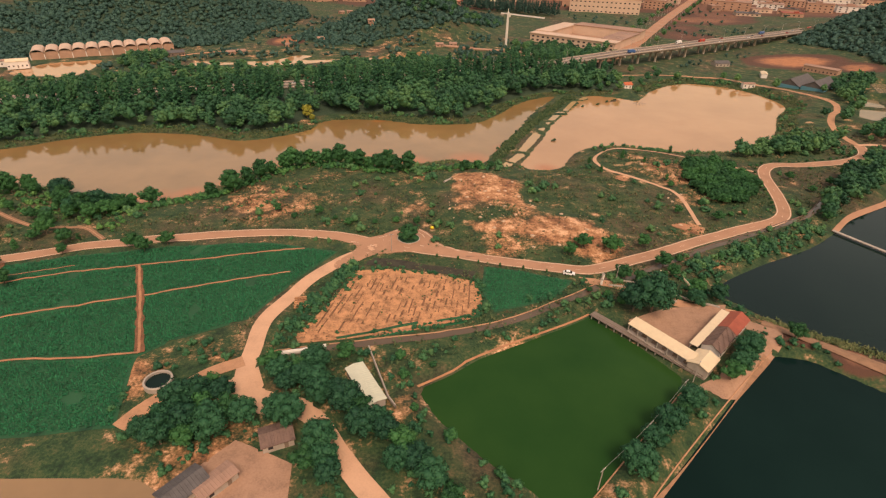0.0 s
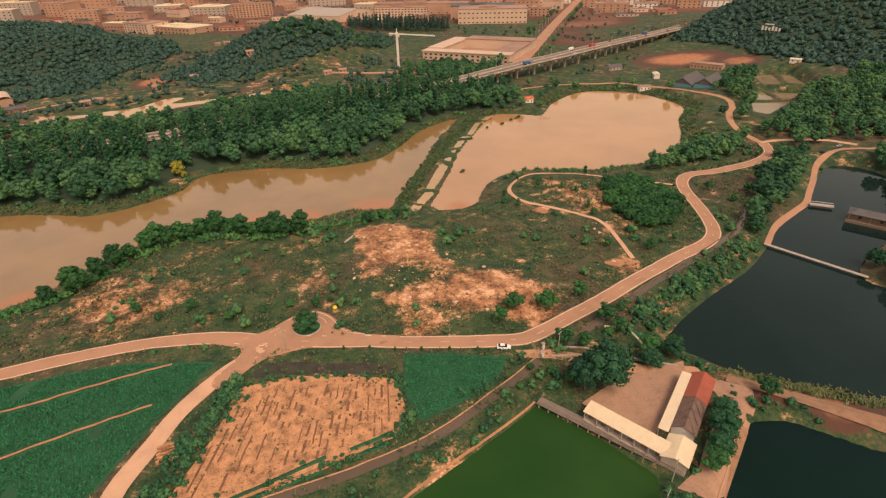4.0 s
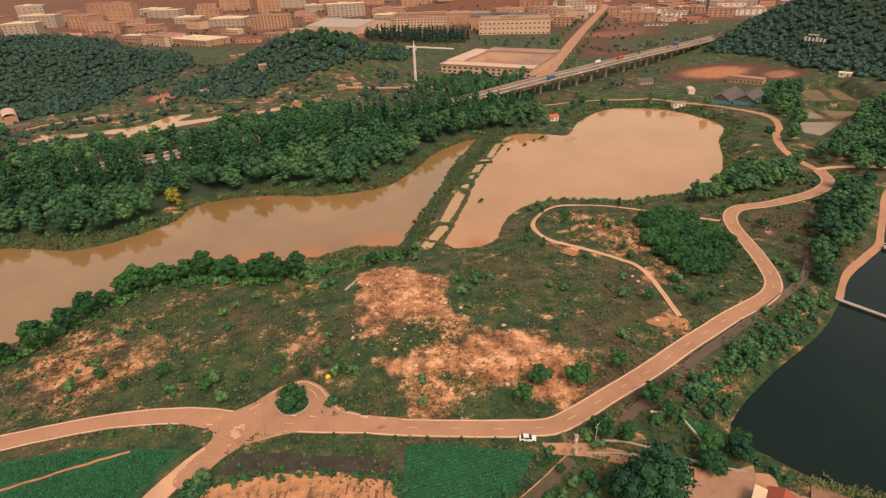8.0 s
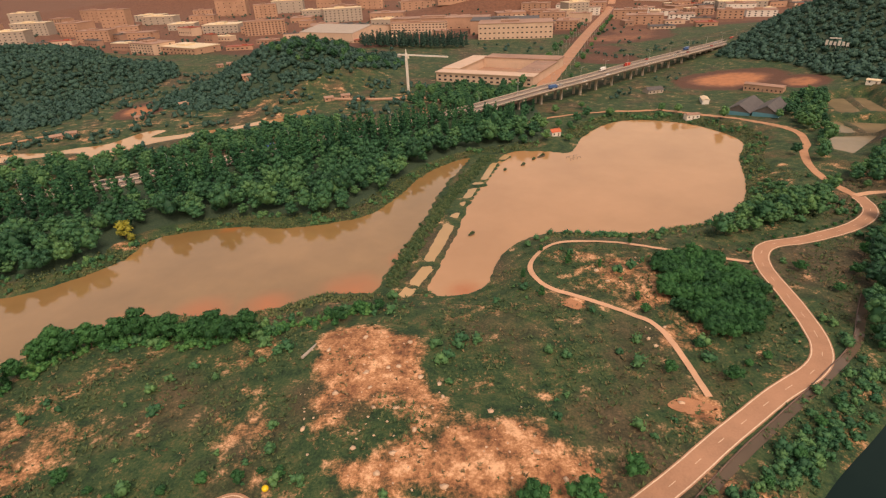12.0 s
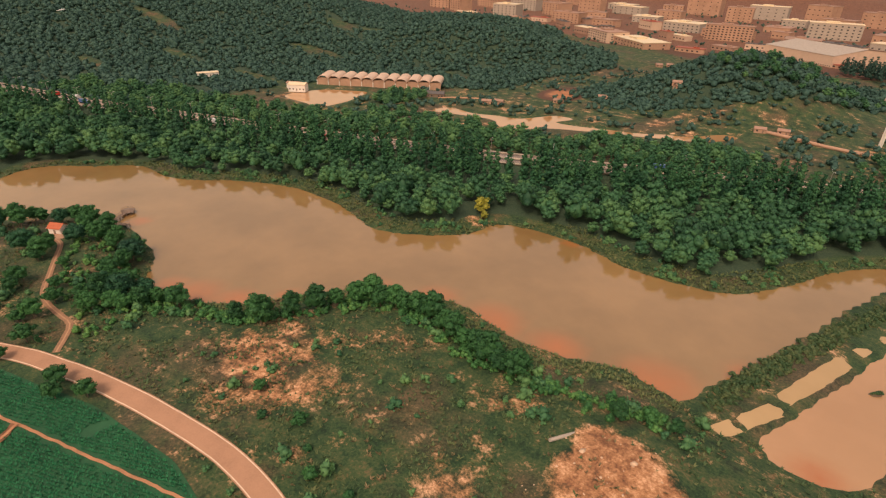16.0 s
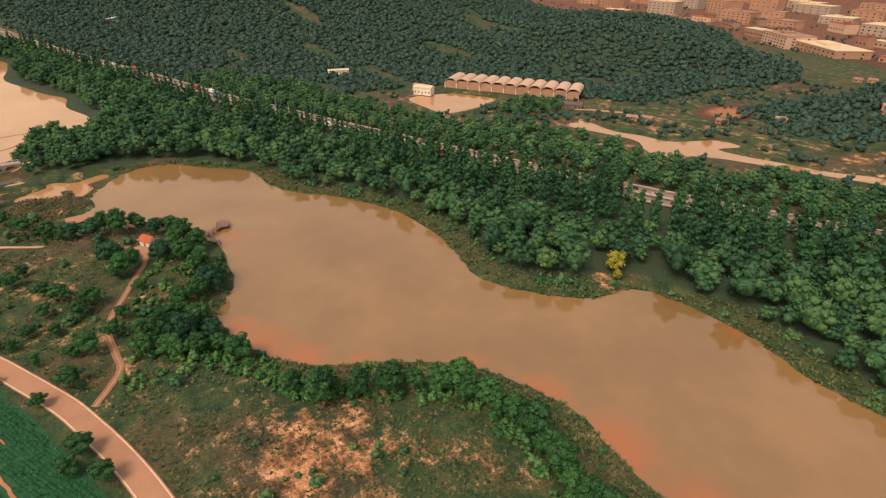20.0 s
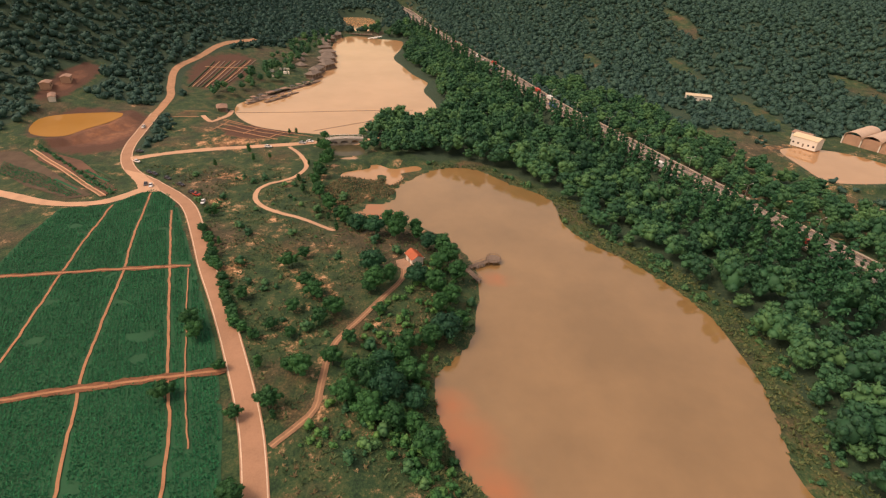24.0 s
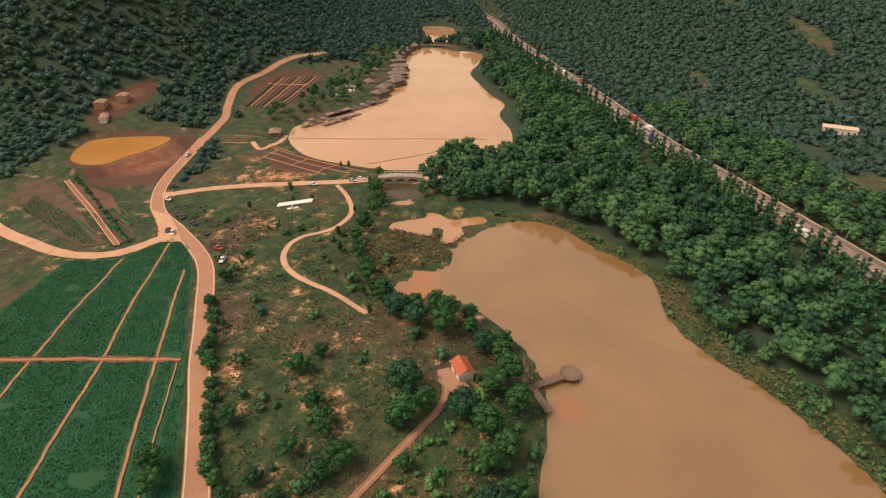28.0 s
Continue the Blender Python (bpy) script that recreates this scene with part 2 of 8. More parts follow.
def carve(x, y, h):
    for name, poly, level, bank, kind in WATERS:
        d = signed(x, y, poly, bank + 5)
        near = d < bank
        rim = np.maximum(h, level + 0.7)
        t = smooth(0, bank, d)
        shore = level + 0.05 + (rim - level - 0.05) * (0.25 * np.clip(d / bank, 0, 1) + 0.75 * t)
        h = np.where(near, np.where(d > 0, shore, level + np.maximum(d * 0.35, -1.6)), h)
    return h


def ground_height(x, y):
    x, y = np.asarray(x, float), np.asarray(y, float)
    shape = x.shape
    x, y = np.atleast_1d(x), np.atleast_1d(y)
    h = carve(x, y, base_height(x, y))
    d = line_distance(x, y, HIGHWAY_LINE)
    h = h + (deck_height(x) - 0.6 - h) * smooth(22, 9, d) * smooth(100, 80, x)
    dike = line_distance(x, y, DIKE_LINE)
    h = np.maximum(h, -3.9 - 0.5 * dike)
    return h.reshape(shape)


HIGHWAY_LINE = curve(HIGHWAY, 25)
DIKE_LINE = np.array([(24, 293), (33, 321), (44, 345), (56, 374), (72, 405), (92, 440)], float)


# ---- materials ----
def material(name, rough=0.8, metal=0.0):
    m = bpy.data.materials.new(name)
    m.use_nodes = True
    n, l = m.node_tree.nodes, m.node_tree.links
    b = n["Principled BSDF"]
    b.inputs["Roughness"].default_value, b.inputs["Metallic"].default_value = rough, metal
    return m, n, l, b


def noise_node(n, l, scale, detail=4.0, coords=None, rough=0.6):
    t = n.new("ShaderNodeTexNoise")
    t.inputs["Scale"].default_value, t.inputs["Detail"].default_value, t.inputs["Roughness"].default_value = scale, detail, rough
    if coords is not None:
        l.new(coords, t.inputs["Vector"])
    return t.outputs["Fac"]


def ramp(n, l, fac, stops):
    r = n.new("ShaderNodeValToRGB")
    e = r.color_ramp.elements
    while len(e) < len(stops):
        e.new(0.5)
    for k, (p, c) in enumerate(stops):
        e[k].position, e[k].color = p, (*c, 1)
    l.new(fac, r.inputs[0])
    return r.outputs[0]


def blend(n, l, fac, a, b, how="MIX"):
    m = n.new("ShaderNodeMix")
    m.data_type, m.blend_type = "RGBA", how
    for socket, v in ((m.inputs[0], fac), (m.inputs[6], a), (m.inputs[7], b)):
        if isinstance(v, (int, float)):
            socket.default_value = v
        elif isinstance(v, tuple):
            socket.default_value = (*v, 1)
        else:
            l.new(v, socket)
    return m.outputs[2]


def maths(n, l, how, a, b=0.0, c=0.0, clamp=False):
    m = n.new("ShaderNodeMath")
    m.operation, m.use_clamp = how, clamp
    for socket, v in zip(m.inputs, (a, b, c)):
        if isinstance(v, (int, float)):
            socket.default_value = v
        else:
            l.new(v, socket)
    return m.outputs[0]


def place(n):
    return n.new("ShaderNodeNewGeometry").outputs["Position"]


def bump(n, l, b, height, strength, distance):
    k = n.new("ShaderNodeBump")
    k.inputs["Strength"].default_value, k.inputs["Distance"].default_value = strength, distance
    l.new(height, k.inputs["Height"])
    l.new(k.outputs[0], b.inputs["Normal"])


def attribute(n, name):
    a = n.new("ShaderNodeAttribute")
    a.attribute_name = name
    return a.outputs["Fac"]


def plain(name, colour, rough=0.7, metal=0.0, vary=0.25, scale=0.8, fine=6.0, relief=0.0):
    """A worn surface of one colour: broad stains and fine grain."""
    m, n, l, b = material(name, rough, metal)
    p = place(n)
    big, small = noise_node(n, l, scale, 5, p), noise_node(n, l, fine, 3, p)
    dark, light = tuple(c * (1 - vary) for c in colour), tuple(min(1, c * (1 + vary * 0.6)) for c in colour)
    both = maths(n, l, "ADD", maths(n, l, "MULTIPLY", big, 0.65), maths(n, l, "MULTIPLY", small, 0.35))
    l.new(ramp(n, l, both, [(0.3, dark), (0.5, colour), (0.7, light)]), b.inputs["Base Color"])
    if relief:
        bump(n, l, b, small, 0.6, relief)
    return m


def leaves(name, dark, mid, light, tint=0.45):
    m, n, l, b = material(name, 0.65)
    geo = n.new("ShaderNodeNewGeometry")
    info = n.new("ShaderNodeObjectInfo")
    v = maths(n, l, "ADD", maths(n, l, "MULTIPLY", geo.outputs["Random Per Island"], 0.2), maths(n, l, "MULTIPLY", info.outputs["Random"], 0.25))
    v = maths(n, l, "ADD", v, maths(n, l, "MULTIPLY", attribute(n, "tint"), tint))
    v = maths(n, l, "ADD", v, maths(n, l, "MULTIPLY", noise_node(n, l, 0.25, 3, geo.outputs["Position"]), 0.25))
    l.new(ramp(n, l, v, [(0.15, dark), (0.5, mid), (0.95, light)]), b.inputs["Base Color"])
    b.inputs["Specular IOR Level"].default_value = 0.2
    return m


def water(name, deep, silt, rough=0.06, scale=0.02, gloss=0.9, ior=1.33):
    m, n, l, b = material(name, rough)
    p = place(n)
    v = noise_node(n, l, scale, 5, p)
    c = ramp(n, l, v, [(0.35, deep), (0.65, silt)])
    c = blend(n, l, maths(n, l, "MULTIPLY", attribute(n, "shallow"), maths(n, l, "ADD", noise_node(n, l, 0.09, 4, p), 0.4), clamp=True), c, (0.44, 0.15, 0.045))
    l.new(c, b.inputs["Base Color"])
    b.inputs["Specular IOR Level"].default_value = gloss
    b.inputs["IOR"].default_value = ior
    # orange tint on the reflections, in place of a warmer sky
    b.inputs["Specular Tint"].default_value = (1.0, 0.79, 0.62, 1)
    ripple = maths(n, l, "ADD", noise_node(n, l, 0.9, 3, p), maths(n, l, "MULTIPLY", noise_node(n, l, 0.12, 2, p), 2.0))
    bump(n, l, b, ripple, 0.06, 0.03)
    return m


def ground_material():
    m, n, l, b = material("grass_and_earth", 0.95)
    p = place(n)
    big, mid, fine = noise_node(n, l, 0.035, 6, p, 0.65), noise_node(n, l, 0.16, 6, p, 0.7), noise_node(n, l, 1.3, 4, p, 0.7)
    grass = ramp(n, l, maths(n, l, "ADD", maths(n, l, "MULTIPLY", mid, 0.6), maths(n, l, "MULTIPLY", fine, 0.4)),
                 [(0.39, (0.008, 0.026, 0.009)), (0.47, (0.02, 0.054, 0.017)), (0.54, (0.052, 0.08, 0.026)), (0.63, (0.14, 0.1, 0.045))])
    dry = ramp(n, l, fine, [(0.32, (0.045, 0.032, 0.016)), (0.52, (0.13, 0.075, 0.036)), (0.68, (0.28, 0.15, 0.072))])
    grass = blend(n, l, maths(n, l, "MULTIPLY", maths(n, l, "SUBTRACT", big, 0.545), 6.0, clamp=True), grass, dry)
    olive = ramp(n, l, maths(n, l, "ADD", maths(n, l, "MULTIPLY", mid, 0.5), maths(n, l, "MULTIPLY", fine, 0.5)),
                 [(0.38, (0.024, 0.024, 0.012)), (0.48, (0.062, 0.054, 0.026)), (0.58, (0.12, 0.085, 0.045)), (0.66, (0.22, 0.14, 0.075))])
    broad = noise_node(n, l, 0.017, 4, p, 0.6)
    grass = blend(n, l, maths(n, l, "MULTIPLY", maths(n, l, "SUBTRACT", broad, 0.51), 9.0, clamp=True), grass, olive)
    earth = ramp(n, l, maths(n, l, "ADD", maths(n, l, "MULTIPLY", mid, 0.7), maths(n, l, "MULTIPLY", fine, 0.3)),
                 [(0.36, (0.1, 0.045, 0.022)), (0.45, (0.23, 0.1, 0.045)), (0.53, (0.42, 0.2, 0.09)), (0.62, (0.74, 0.43, 0.24))])
    tone = maths(n, l, "ADD", maths(n, l, "MULTIPLY", mid, 0.6), maths(n, l, "SUBTRACT", attribute(n, "red"), 1.0))
    red = ramp(n, l, tone, [(0.15, (0.1, 0.045, 0.026)), (0.38, (0.2, 0.088, 0.048)), (0.62, (0.45, 0.185, 0.08))])
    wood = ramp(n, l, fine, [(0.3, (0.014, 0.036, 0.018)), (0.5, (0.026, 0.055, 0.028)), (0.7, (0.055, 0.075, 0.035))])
    bare = attribute(n, "bare")
    speck = maths(n, l, "ADD", maths(n, l, "MULTIPLY", mid, 1.75), maths(n, l, "MULTIPLY", fine, 0.65))
    f = maths(n, l, "ADD", bare, maths(n, l, "SUBTRACT", speck, 1.66))
    f = maths(n, l, "MULTIPLY", f, 2.6, clamp=True)
    c = blend(n, l, f, grass, earth)
    c = blend(n, l, maths(n, l, "MULTIPLY", maths(n, l, "ADD", attribute(n, "red"), maths(n, l, "SUBTRACT", mid, 0.75)), 4.0, clamp=True), c, red)
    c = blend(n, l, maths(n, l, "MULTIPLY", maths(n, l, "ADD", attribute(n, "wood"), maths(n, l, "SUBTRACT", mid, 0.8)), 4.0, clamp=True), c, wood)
    l.new(c, b.inputs["Base Color"])
    bump(n, l, b, speck, 0.9, 0.35)
    return m


MAT_GROUND = ground_material()
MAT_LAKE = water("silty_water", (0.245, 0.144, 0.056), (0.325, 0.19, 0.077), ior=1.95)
# sky reflection is put into the base colour of the next two waters
MAT_BRIGHT = water("tan_sheen_water", (0.42, 0.225, 0.1), (0.5, 0.27, 0.124), ior=2.0)
MAT_UPPER = water("silty_sheen_water", (0.5, 0.29, 0.14), (0.58, 0.34, 0.17), ior=1.6)
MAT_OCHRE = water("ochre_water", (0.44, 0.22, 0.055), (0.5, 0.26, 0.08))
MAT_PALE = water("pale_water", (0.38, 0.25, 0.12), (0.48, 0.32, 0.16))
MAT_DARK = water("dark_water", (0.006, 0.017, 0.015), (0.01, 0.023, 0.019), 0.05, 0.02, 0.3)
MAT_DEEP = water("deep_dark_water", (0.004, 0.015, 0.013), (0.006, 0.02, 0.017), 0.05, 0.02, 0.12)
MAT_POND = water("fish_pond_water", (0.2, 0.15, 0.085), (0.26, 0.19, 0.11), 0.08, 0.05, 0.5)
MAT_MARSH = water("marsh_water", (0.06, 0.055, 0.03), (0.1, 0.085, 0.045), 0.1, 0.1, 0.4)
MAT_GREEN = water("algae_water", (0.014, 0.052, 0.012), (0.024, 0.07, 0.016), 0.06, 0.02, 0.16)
MAT_ROAD = plain("worn_asphalt", (0.4, 0.215, 0.125), 0.9, 0, 0.22, 0.12, 2.0)
MAT_CONCRETE_ROAD = plain("dusty_concrete", (0.58, 0.34, 0.205), 0.9, 0, 0.2, 0.15, 2.0)
MAT_TRACK = plain("sandy_track", (0.45, 0.24, 0.13), 0.95, 0, 0.3, 0.3, 3.0)
MAT_BED = plain("orange_earth", (0.4, 0.19, 0.095), 0.95, 0, 0.35, 0.3, 3.0)
MAT_REDTRACK = plain("trodden_red_earth", (0.2, 0.085, 0.04), 0.95, 0, 0.6, 0.35, 2.5)
MAT_ROCK = plain("pale_rock", (0.55, 0.38, 0.25), 0.9, 0, 0.35, 0.8, 4.0)
MAT_HIGHWAY = plain("grey_asphalt", (0.22, 0.175, 0.14), 0.85, 0, 0.25, 0.05, 1.0)
MAT_LINE = plain("road_paint", (0.7, 0.52, 0.36), 0.7, 0, 0.3, 0.5, 3.0)
MAT_CONCRETE = plain("concrete", (0.38, 0.32, 0.26), 0.85, 0, 0.25, 0.4, 4.0)
MAT_FIELD = plain("field_soil", (0.015, 0.085, 0.033), 0.95, 0, 0.4, 0.1, 1.5)
MAT_FALLOW = plain("dry_tilled_soil", (0.46, 0.225, 0.105), 0.95, 0, 0.85, 0.35, 2.4, 0.3)
# furrow shade as a darker soil colour
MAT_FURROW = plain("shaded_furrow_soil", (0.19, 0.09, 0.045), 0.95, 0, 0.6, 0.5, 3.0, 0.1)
MAT_PLOT = plain("brown_plot_soil", (0.105, 0.07, 0.042), 0.95, 0, 0.5, 0.15, 1.5)
MAT_GREY_ROOF = plain("silvered_timber_roof", (0.2, 0.155, 0.12), 0.8, 0, 0.3, 0.3, 3.0)
MAT_PARAPET = plain("weathered_concrete", (0.4, 0.33, 0.26), 0.85, 0, 0.3, 0.3, 3.0)
MAT_RUT = plain("brown_wheel_rut", (0.29, 0.16, 0.088), 0.95, 0, 0.4, 0.4, 3.0)
MAT_BURNT = plain("burnt_stubble", (0.045, 0.04, 0.026), 0.95, 0, 0.6, 0.3, 2.0, 0.1)
MAT_FACTORY = plain("factory_wall", (0.56, 0.4, 0.29), 0.8, 0, 0.15, 0.1, 1.0)
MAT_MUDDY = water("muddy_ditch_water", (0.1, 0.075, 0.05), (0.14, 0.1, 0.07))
MAT_YARD = plain("dusty_yard", (0.36, 0.21, 0.13), 0.9, 0, 0.3, 0.25, 2.0)
MAT_REDSOIL = plain("red_tilled_soil", (0.15, 0.075, 0.045), 0.95, 0, 0.35, 0.1, 2.0)
MAT_BARK = plain("bark", (0.14, 0.1, 0.07), 0.9, 0, 0.3, 2.0, 12.0)
MAT_LEAF = leaves("broad_leaves", (0.014, 0.06, 0.024), (0.044, 0.152, 0.046), (0.13, 0.265, 0.07))
MAT_WOODLAND = leaves("woodland_leaves", (0.012, 0.048, 0.027), (0.036, 0.118, 0.052), (0.115, 0.235, 0.08))
# distance haze put into the leaf colour: bluer, with little contrast
MAT_HAZED_LEAF = leaves("hazed_hill_leaves", (0.024, 0.062, 0.05), (0.034, 0.083, 0.064), (0.05, 0.108, 0.077))
MAT_DARK_LEAF = leaves("dark_leaves", (0.011, 0.05, 0.028), (0.028, 0.11, 0.048), (0.075, 0.19, 0.072))
MAT_CROP = leaves("crop_leaves", (0.006, 0.072, 0.03), (0.012, 0.14, 0.055), (0.035, 0.22, 0.08), 0.3)
MAT_SCRUB = leaves("scrub_leaves", (0.018, 0.05, 0.022), (0.05, 0.095, 0.038), (0.13, 0.145, 0.06))
MAT_SHORE = leaves("shore_grass", (0.035, 0.065, 0.025), (0.08, 0.115, 0.042), (0.17, 0.17, 0.07))
MAT_REED = leaves("dry_reeds", (0.07, 0.06, 0.03), (0.16, 0.12, 0.06), (0.3, 0.22, 0.11))
MAT_YELLOW_LEAF = leaves("yellow_leaves", (0.1, 0.14, 0.03), (0.28, 0.27, 0.04), (0.5, 0.42, 0.06))
MAT_WHITE = plain("white_paint", (0.72, 0.66, 0.58), 0.6, 0, 0.12, 0.3, 3.0)
MAT_CREAM = plain("cream_sheet_roof", (0.68, 0.54, 0.35), 0.5, 0, 0.12, 0.4, 3.0)
MAT_PALE_ROOF = plain("pale_sheet_roof", (0.54, 0.54, 0.41), 0.5, 0, 0.1, 0.4, 3.0)
MAT_REDROOF = plain("red_sheet_roof", (0.32, 0.075, 0.04), 0.6, 0, 0.25, 0.5, 4.0)
MAT_TILE = plain("weathered_tile", (0.16, 0.1, 0.075), 0.85, 0, 0.45, 0.6, 5.0)
MAT_ORANGE = plain("orange_roof_tile", (0.5, 0.13, 0.055), 0.7, 0, 0.2, 0.6, 5.0)
MAT_DARKROOF = plain("grey_roof", (0.1, 0.09, 0.085), 0.8, 0, 0.35, 0.4, 4.0)
MAT_BLUE = plain("blue_wall_sheet", (0.08, 0.24, 0.3), 0.6, 0, 0.2, 0.4, 4.0)
MAT_TOWN = plain("town_wall", (0.42, 0.25, 0.165), 0.85, 0, 0.3, 0.03, 0.3)
MAT_TOWN_ROOF = plain("town_roof", (0.33, 0.2, 0.14), 0.85, 0, 0.35, 0.03, 0.3)
MAT_TIMBER = plain("grey_timber", (0.2, 0.14, 0.1), 0.85, 0, 0.3, 1.0, 6.0)
MAT_GLASS = plain("dark_pane", (0.035, 0.035, 0.04), 0.15, 0, 0.2, 0.5, 3.0)
MAT_METAL = plain("galvanised_steel", (0.5, 0.47, 0.43), 0.45, 0.6, 0.15, 1.0, 6.0)
MAT_RUBBER = plain("rubber", (0.02, 0.02, 0.02), 0.8, 0, 0.1)


# ---- building helpers ----
def put_mesh(name, verts, faces, mat, tint=None, smooth_shade=False):
    """A mesh from arrays: faces is a list of integer arrays (n x 3 or n x 4)."""
    me = bpy.data.meshes.new(name)
    verts = np.asarray(verts, np.float32)
    faces = [np.asarray(f, np.int32) for f in faces if len(f)]
    loops = np.concatenate([f.ravel() for f in faces])
    totals = np.concatenate([np.full(len(f), f.shape[1], np.int32) for f in faces])
    starts = np.concatenate([[0], np.cumsum(totals)[:-1]]).astype(np.int32)
    me.vertices.add(len(verts))
    me.vertices.foreach_set("co", verts.ravel())
    me.loops.add(len(loops))
    me.loops.foreach_set("vertex_index", loops)
    me.polygons.add(len(totals))
    me.polygons.foreach_set("loop_start", starts)
    me.polygons.foreach_set("loop_total", totals)
    if smooth_shade:
        me.polygons.foreach_set("use_smooth", np.ones(len(totals), bool))
    if tint is not None:
        a = me.attributes.new("tint", "FLOAT", "POINT")
        a.data.foreach_set("value", np.asarray(tint, np.float32))
    me.materials.append(mat)
    me.update(calc_edges=True)
    return me


def part(name, bm, mat, parent=None, label=""):
    me = bpy.data.meshes.new(name)
    bm.to_mesh(me)
    bm.free()
    me.materials.append(mat)
    return sub(name, me, parent, label)


def sub(name, me, parent=None, label="", m=None):
    ob = new(name, me)
    if parent is not None:
        ob.parent = parent
    if m is not None:
        ob.matrix_basis = m
    if label:
        ob["label"] = label
    return ob


def thing(name, label, category, group="", m=None):
    ob = new(name)
    if m is not None:
        ob.matrix_basis = m
    return tagged(ob, label, category, group)


def box(bm, x0, y0, z0, x1, y1, z1, bevel=0.0):
    made = bmesh.ops.create_cube(bm, size=1.0, matrix=Matrix.LocRotScale(((x0 + x1) / 2, (y0 + y1) / 2, (z0 + z1) / 2), None, (x1 - x0, y1 - y0, z1 - z0)))
    if bevel:
        edges = list({e for v in made["verts"] for e in v.link_edges})
        bmesh.ops.bevel(bm, geom=edges, offset=bevel, segments=1, affect="EDGES")
    return bm


def boxes(*dims, bevel=0.0):
    bm = bmesh.new()
    for d in dims:
        box(bm, *d, bevel)
    return bm


def rod(bm, a, b, r0, r1=None, sides=8):
    a, b = Vector(a), Vector(b)
    d = b - a
    q = d.to_track_quat("Z", "Y").to_matrix().to_4x4()
    bmesh.ops.create_cone(bm, cap_ends=True, segments=sides, radius1=r0, radius2=r0 if r1 is None else r1, depth=d.length, matrix=Matrix.Translation((a + b) / 2) @ q)
    return bm


def gable(w, d, h, over=0.4, thick=0.18):
    """A pitched roof over w x d, ridge along x, eaves at z 0."""
    bm = bmesh.new()
    x, y = w / 2 + over, d / 2 + over
    drop = -h * over / (d / 2)
    ring = [(-y, drop), (0, h), (y, drop), (y, drop - thick), (0, h - thick), (-y, drop - thick)]
    a, b = [[bm.verts.new((sx, p, q)) for p, q in ring] for sx in (-x, x)]
    for i in range(6):
        j = (i + 1) % 6
        bm.faces.new((a[i], a[j], b[j], b[i]))
    for s in (a, b):
        bm.faces.new((s[0], s[1], s[4], s[5])), bm.faces.new((s[1], s[2], s[3], s[4]))
    bmesh.ops.recalc_face_normals(bm, faces=bm.faces)
    return bm


def ribbon(line, width, lift, side=0.0, across=2, height=None, thick=0.0):
    """A strip along a line that follows the ground (or a given height)."""
    line = np.asarray(line, float)
    t = np.gradient(line, axis=0)
    t /= np.maximum(1e-6, np.linalg.norm(t, axis=1))[:, None]
    nrm = np.stack([-t[:, 1], t[:, 0]], 1)
    offs = np.linspace(-width / 2, width / 2, across + 1) + side
    if np.ndim(width) == 0:
        pts = line[:, None, :] + nrm[:, None, :] * offs[None, :, None]
    x, y = pts[..., 0], pts[..., 1]
    z = (ground_height(x, y) if height is None else np.repeat(height(line[:, 0])[:, None], across + 1, 1)) + lift
    v = np.stack([x, y, z], -1).reshape(-1, 3)
    n, k = len(line), across + 1
    i = np.arange(n - 1)[:, None] * k + np.arange(across)[None, :]
    i = i.ravel()
    f = np.stack([i, i + 1, i + 1 + k, i + k], 1)[:, ::-1]
    faces = [f]
    if thick:
        m = len(v)
        low = v.copy()
        low[:, 2] -= thick
        v = np.concatenate([v, low])
        a = np.arange(n - 1) * k
        b = a + across
        faces += [np.stack([a, a + k, a + k + m, a + m], 1)[:, ::-1], np.stack([b, b + k, b + k + m, b + m], 1), f[:, ::-1] + m]
    return v, faces


def strip(name, line, width, lift, mat, side=0.0, across=2, height=None, thick=0.0, label="", category="", kind="structure"):
    v, f = ribbon(line, width, lift, side, across, height, thick)
    ob = new(name, put_mesh(name, v, f, mat))
    return tagged(ob, label, category, "", kind) if label else ob


def fan(outline, z):
    """A flat filled outline."""
    bm = bmesh.new()
    vs = [bm.verts.new((x, y, z)) for x, y in outline]
    face = bm.faces.new(vs)
    bmesh.ops.triangulate(bm, faces=[face])
    bmesh.ops.recalc_face_normals(bm, faces=bm.faces)
    if sum(f.normal.z for f in bm.faces) < 0:
        bmesh.ops.reverse_faces(bm, faces=bm.faces)
    return bm


# ---- the ground: one sheet ----
def spaced(lo, hi, fine, far_lo, far_hi, grow=1.12, grow_back=1.05):
    mid = list(np.arange(lo, hi + 0.1, fine))
    step, v = fine, hi
    while v < far_hi:
        step = min(step * grow, 130)
        v += step
        mid.append(v)
    step, v = fine, lo
    while v > far_lo:
        step = min(step * grow_back, 130)
        v -= step
        mid.insert(0, v)
    return np.array(mid)


gx, gy = np.meshgrid(spaced(-430, 400, 2.7, -3600, 3600, 1.05, 1.013), spaced(55, 510, 2.8, -3200, 4200, 1.05), indexing="ij")
gz = ground_height(gx, gy)
ni, nj = gx.shape
gi = (np.arange(ni - 1)[:, None] * nj + np.arange(nj - 1)[None, :]).ravel()
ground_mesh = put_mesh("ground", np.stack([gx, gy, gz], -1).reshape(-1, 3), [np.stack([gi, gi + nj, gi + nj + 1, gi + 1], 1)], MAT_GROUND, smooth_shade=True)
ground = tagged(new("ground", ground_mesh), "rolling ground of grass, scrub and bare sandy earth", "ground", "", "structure")

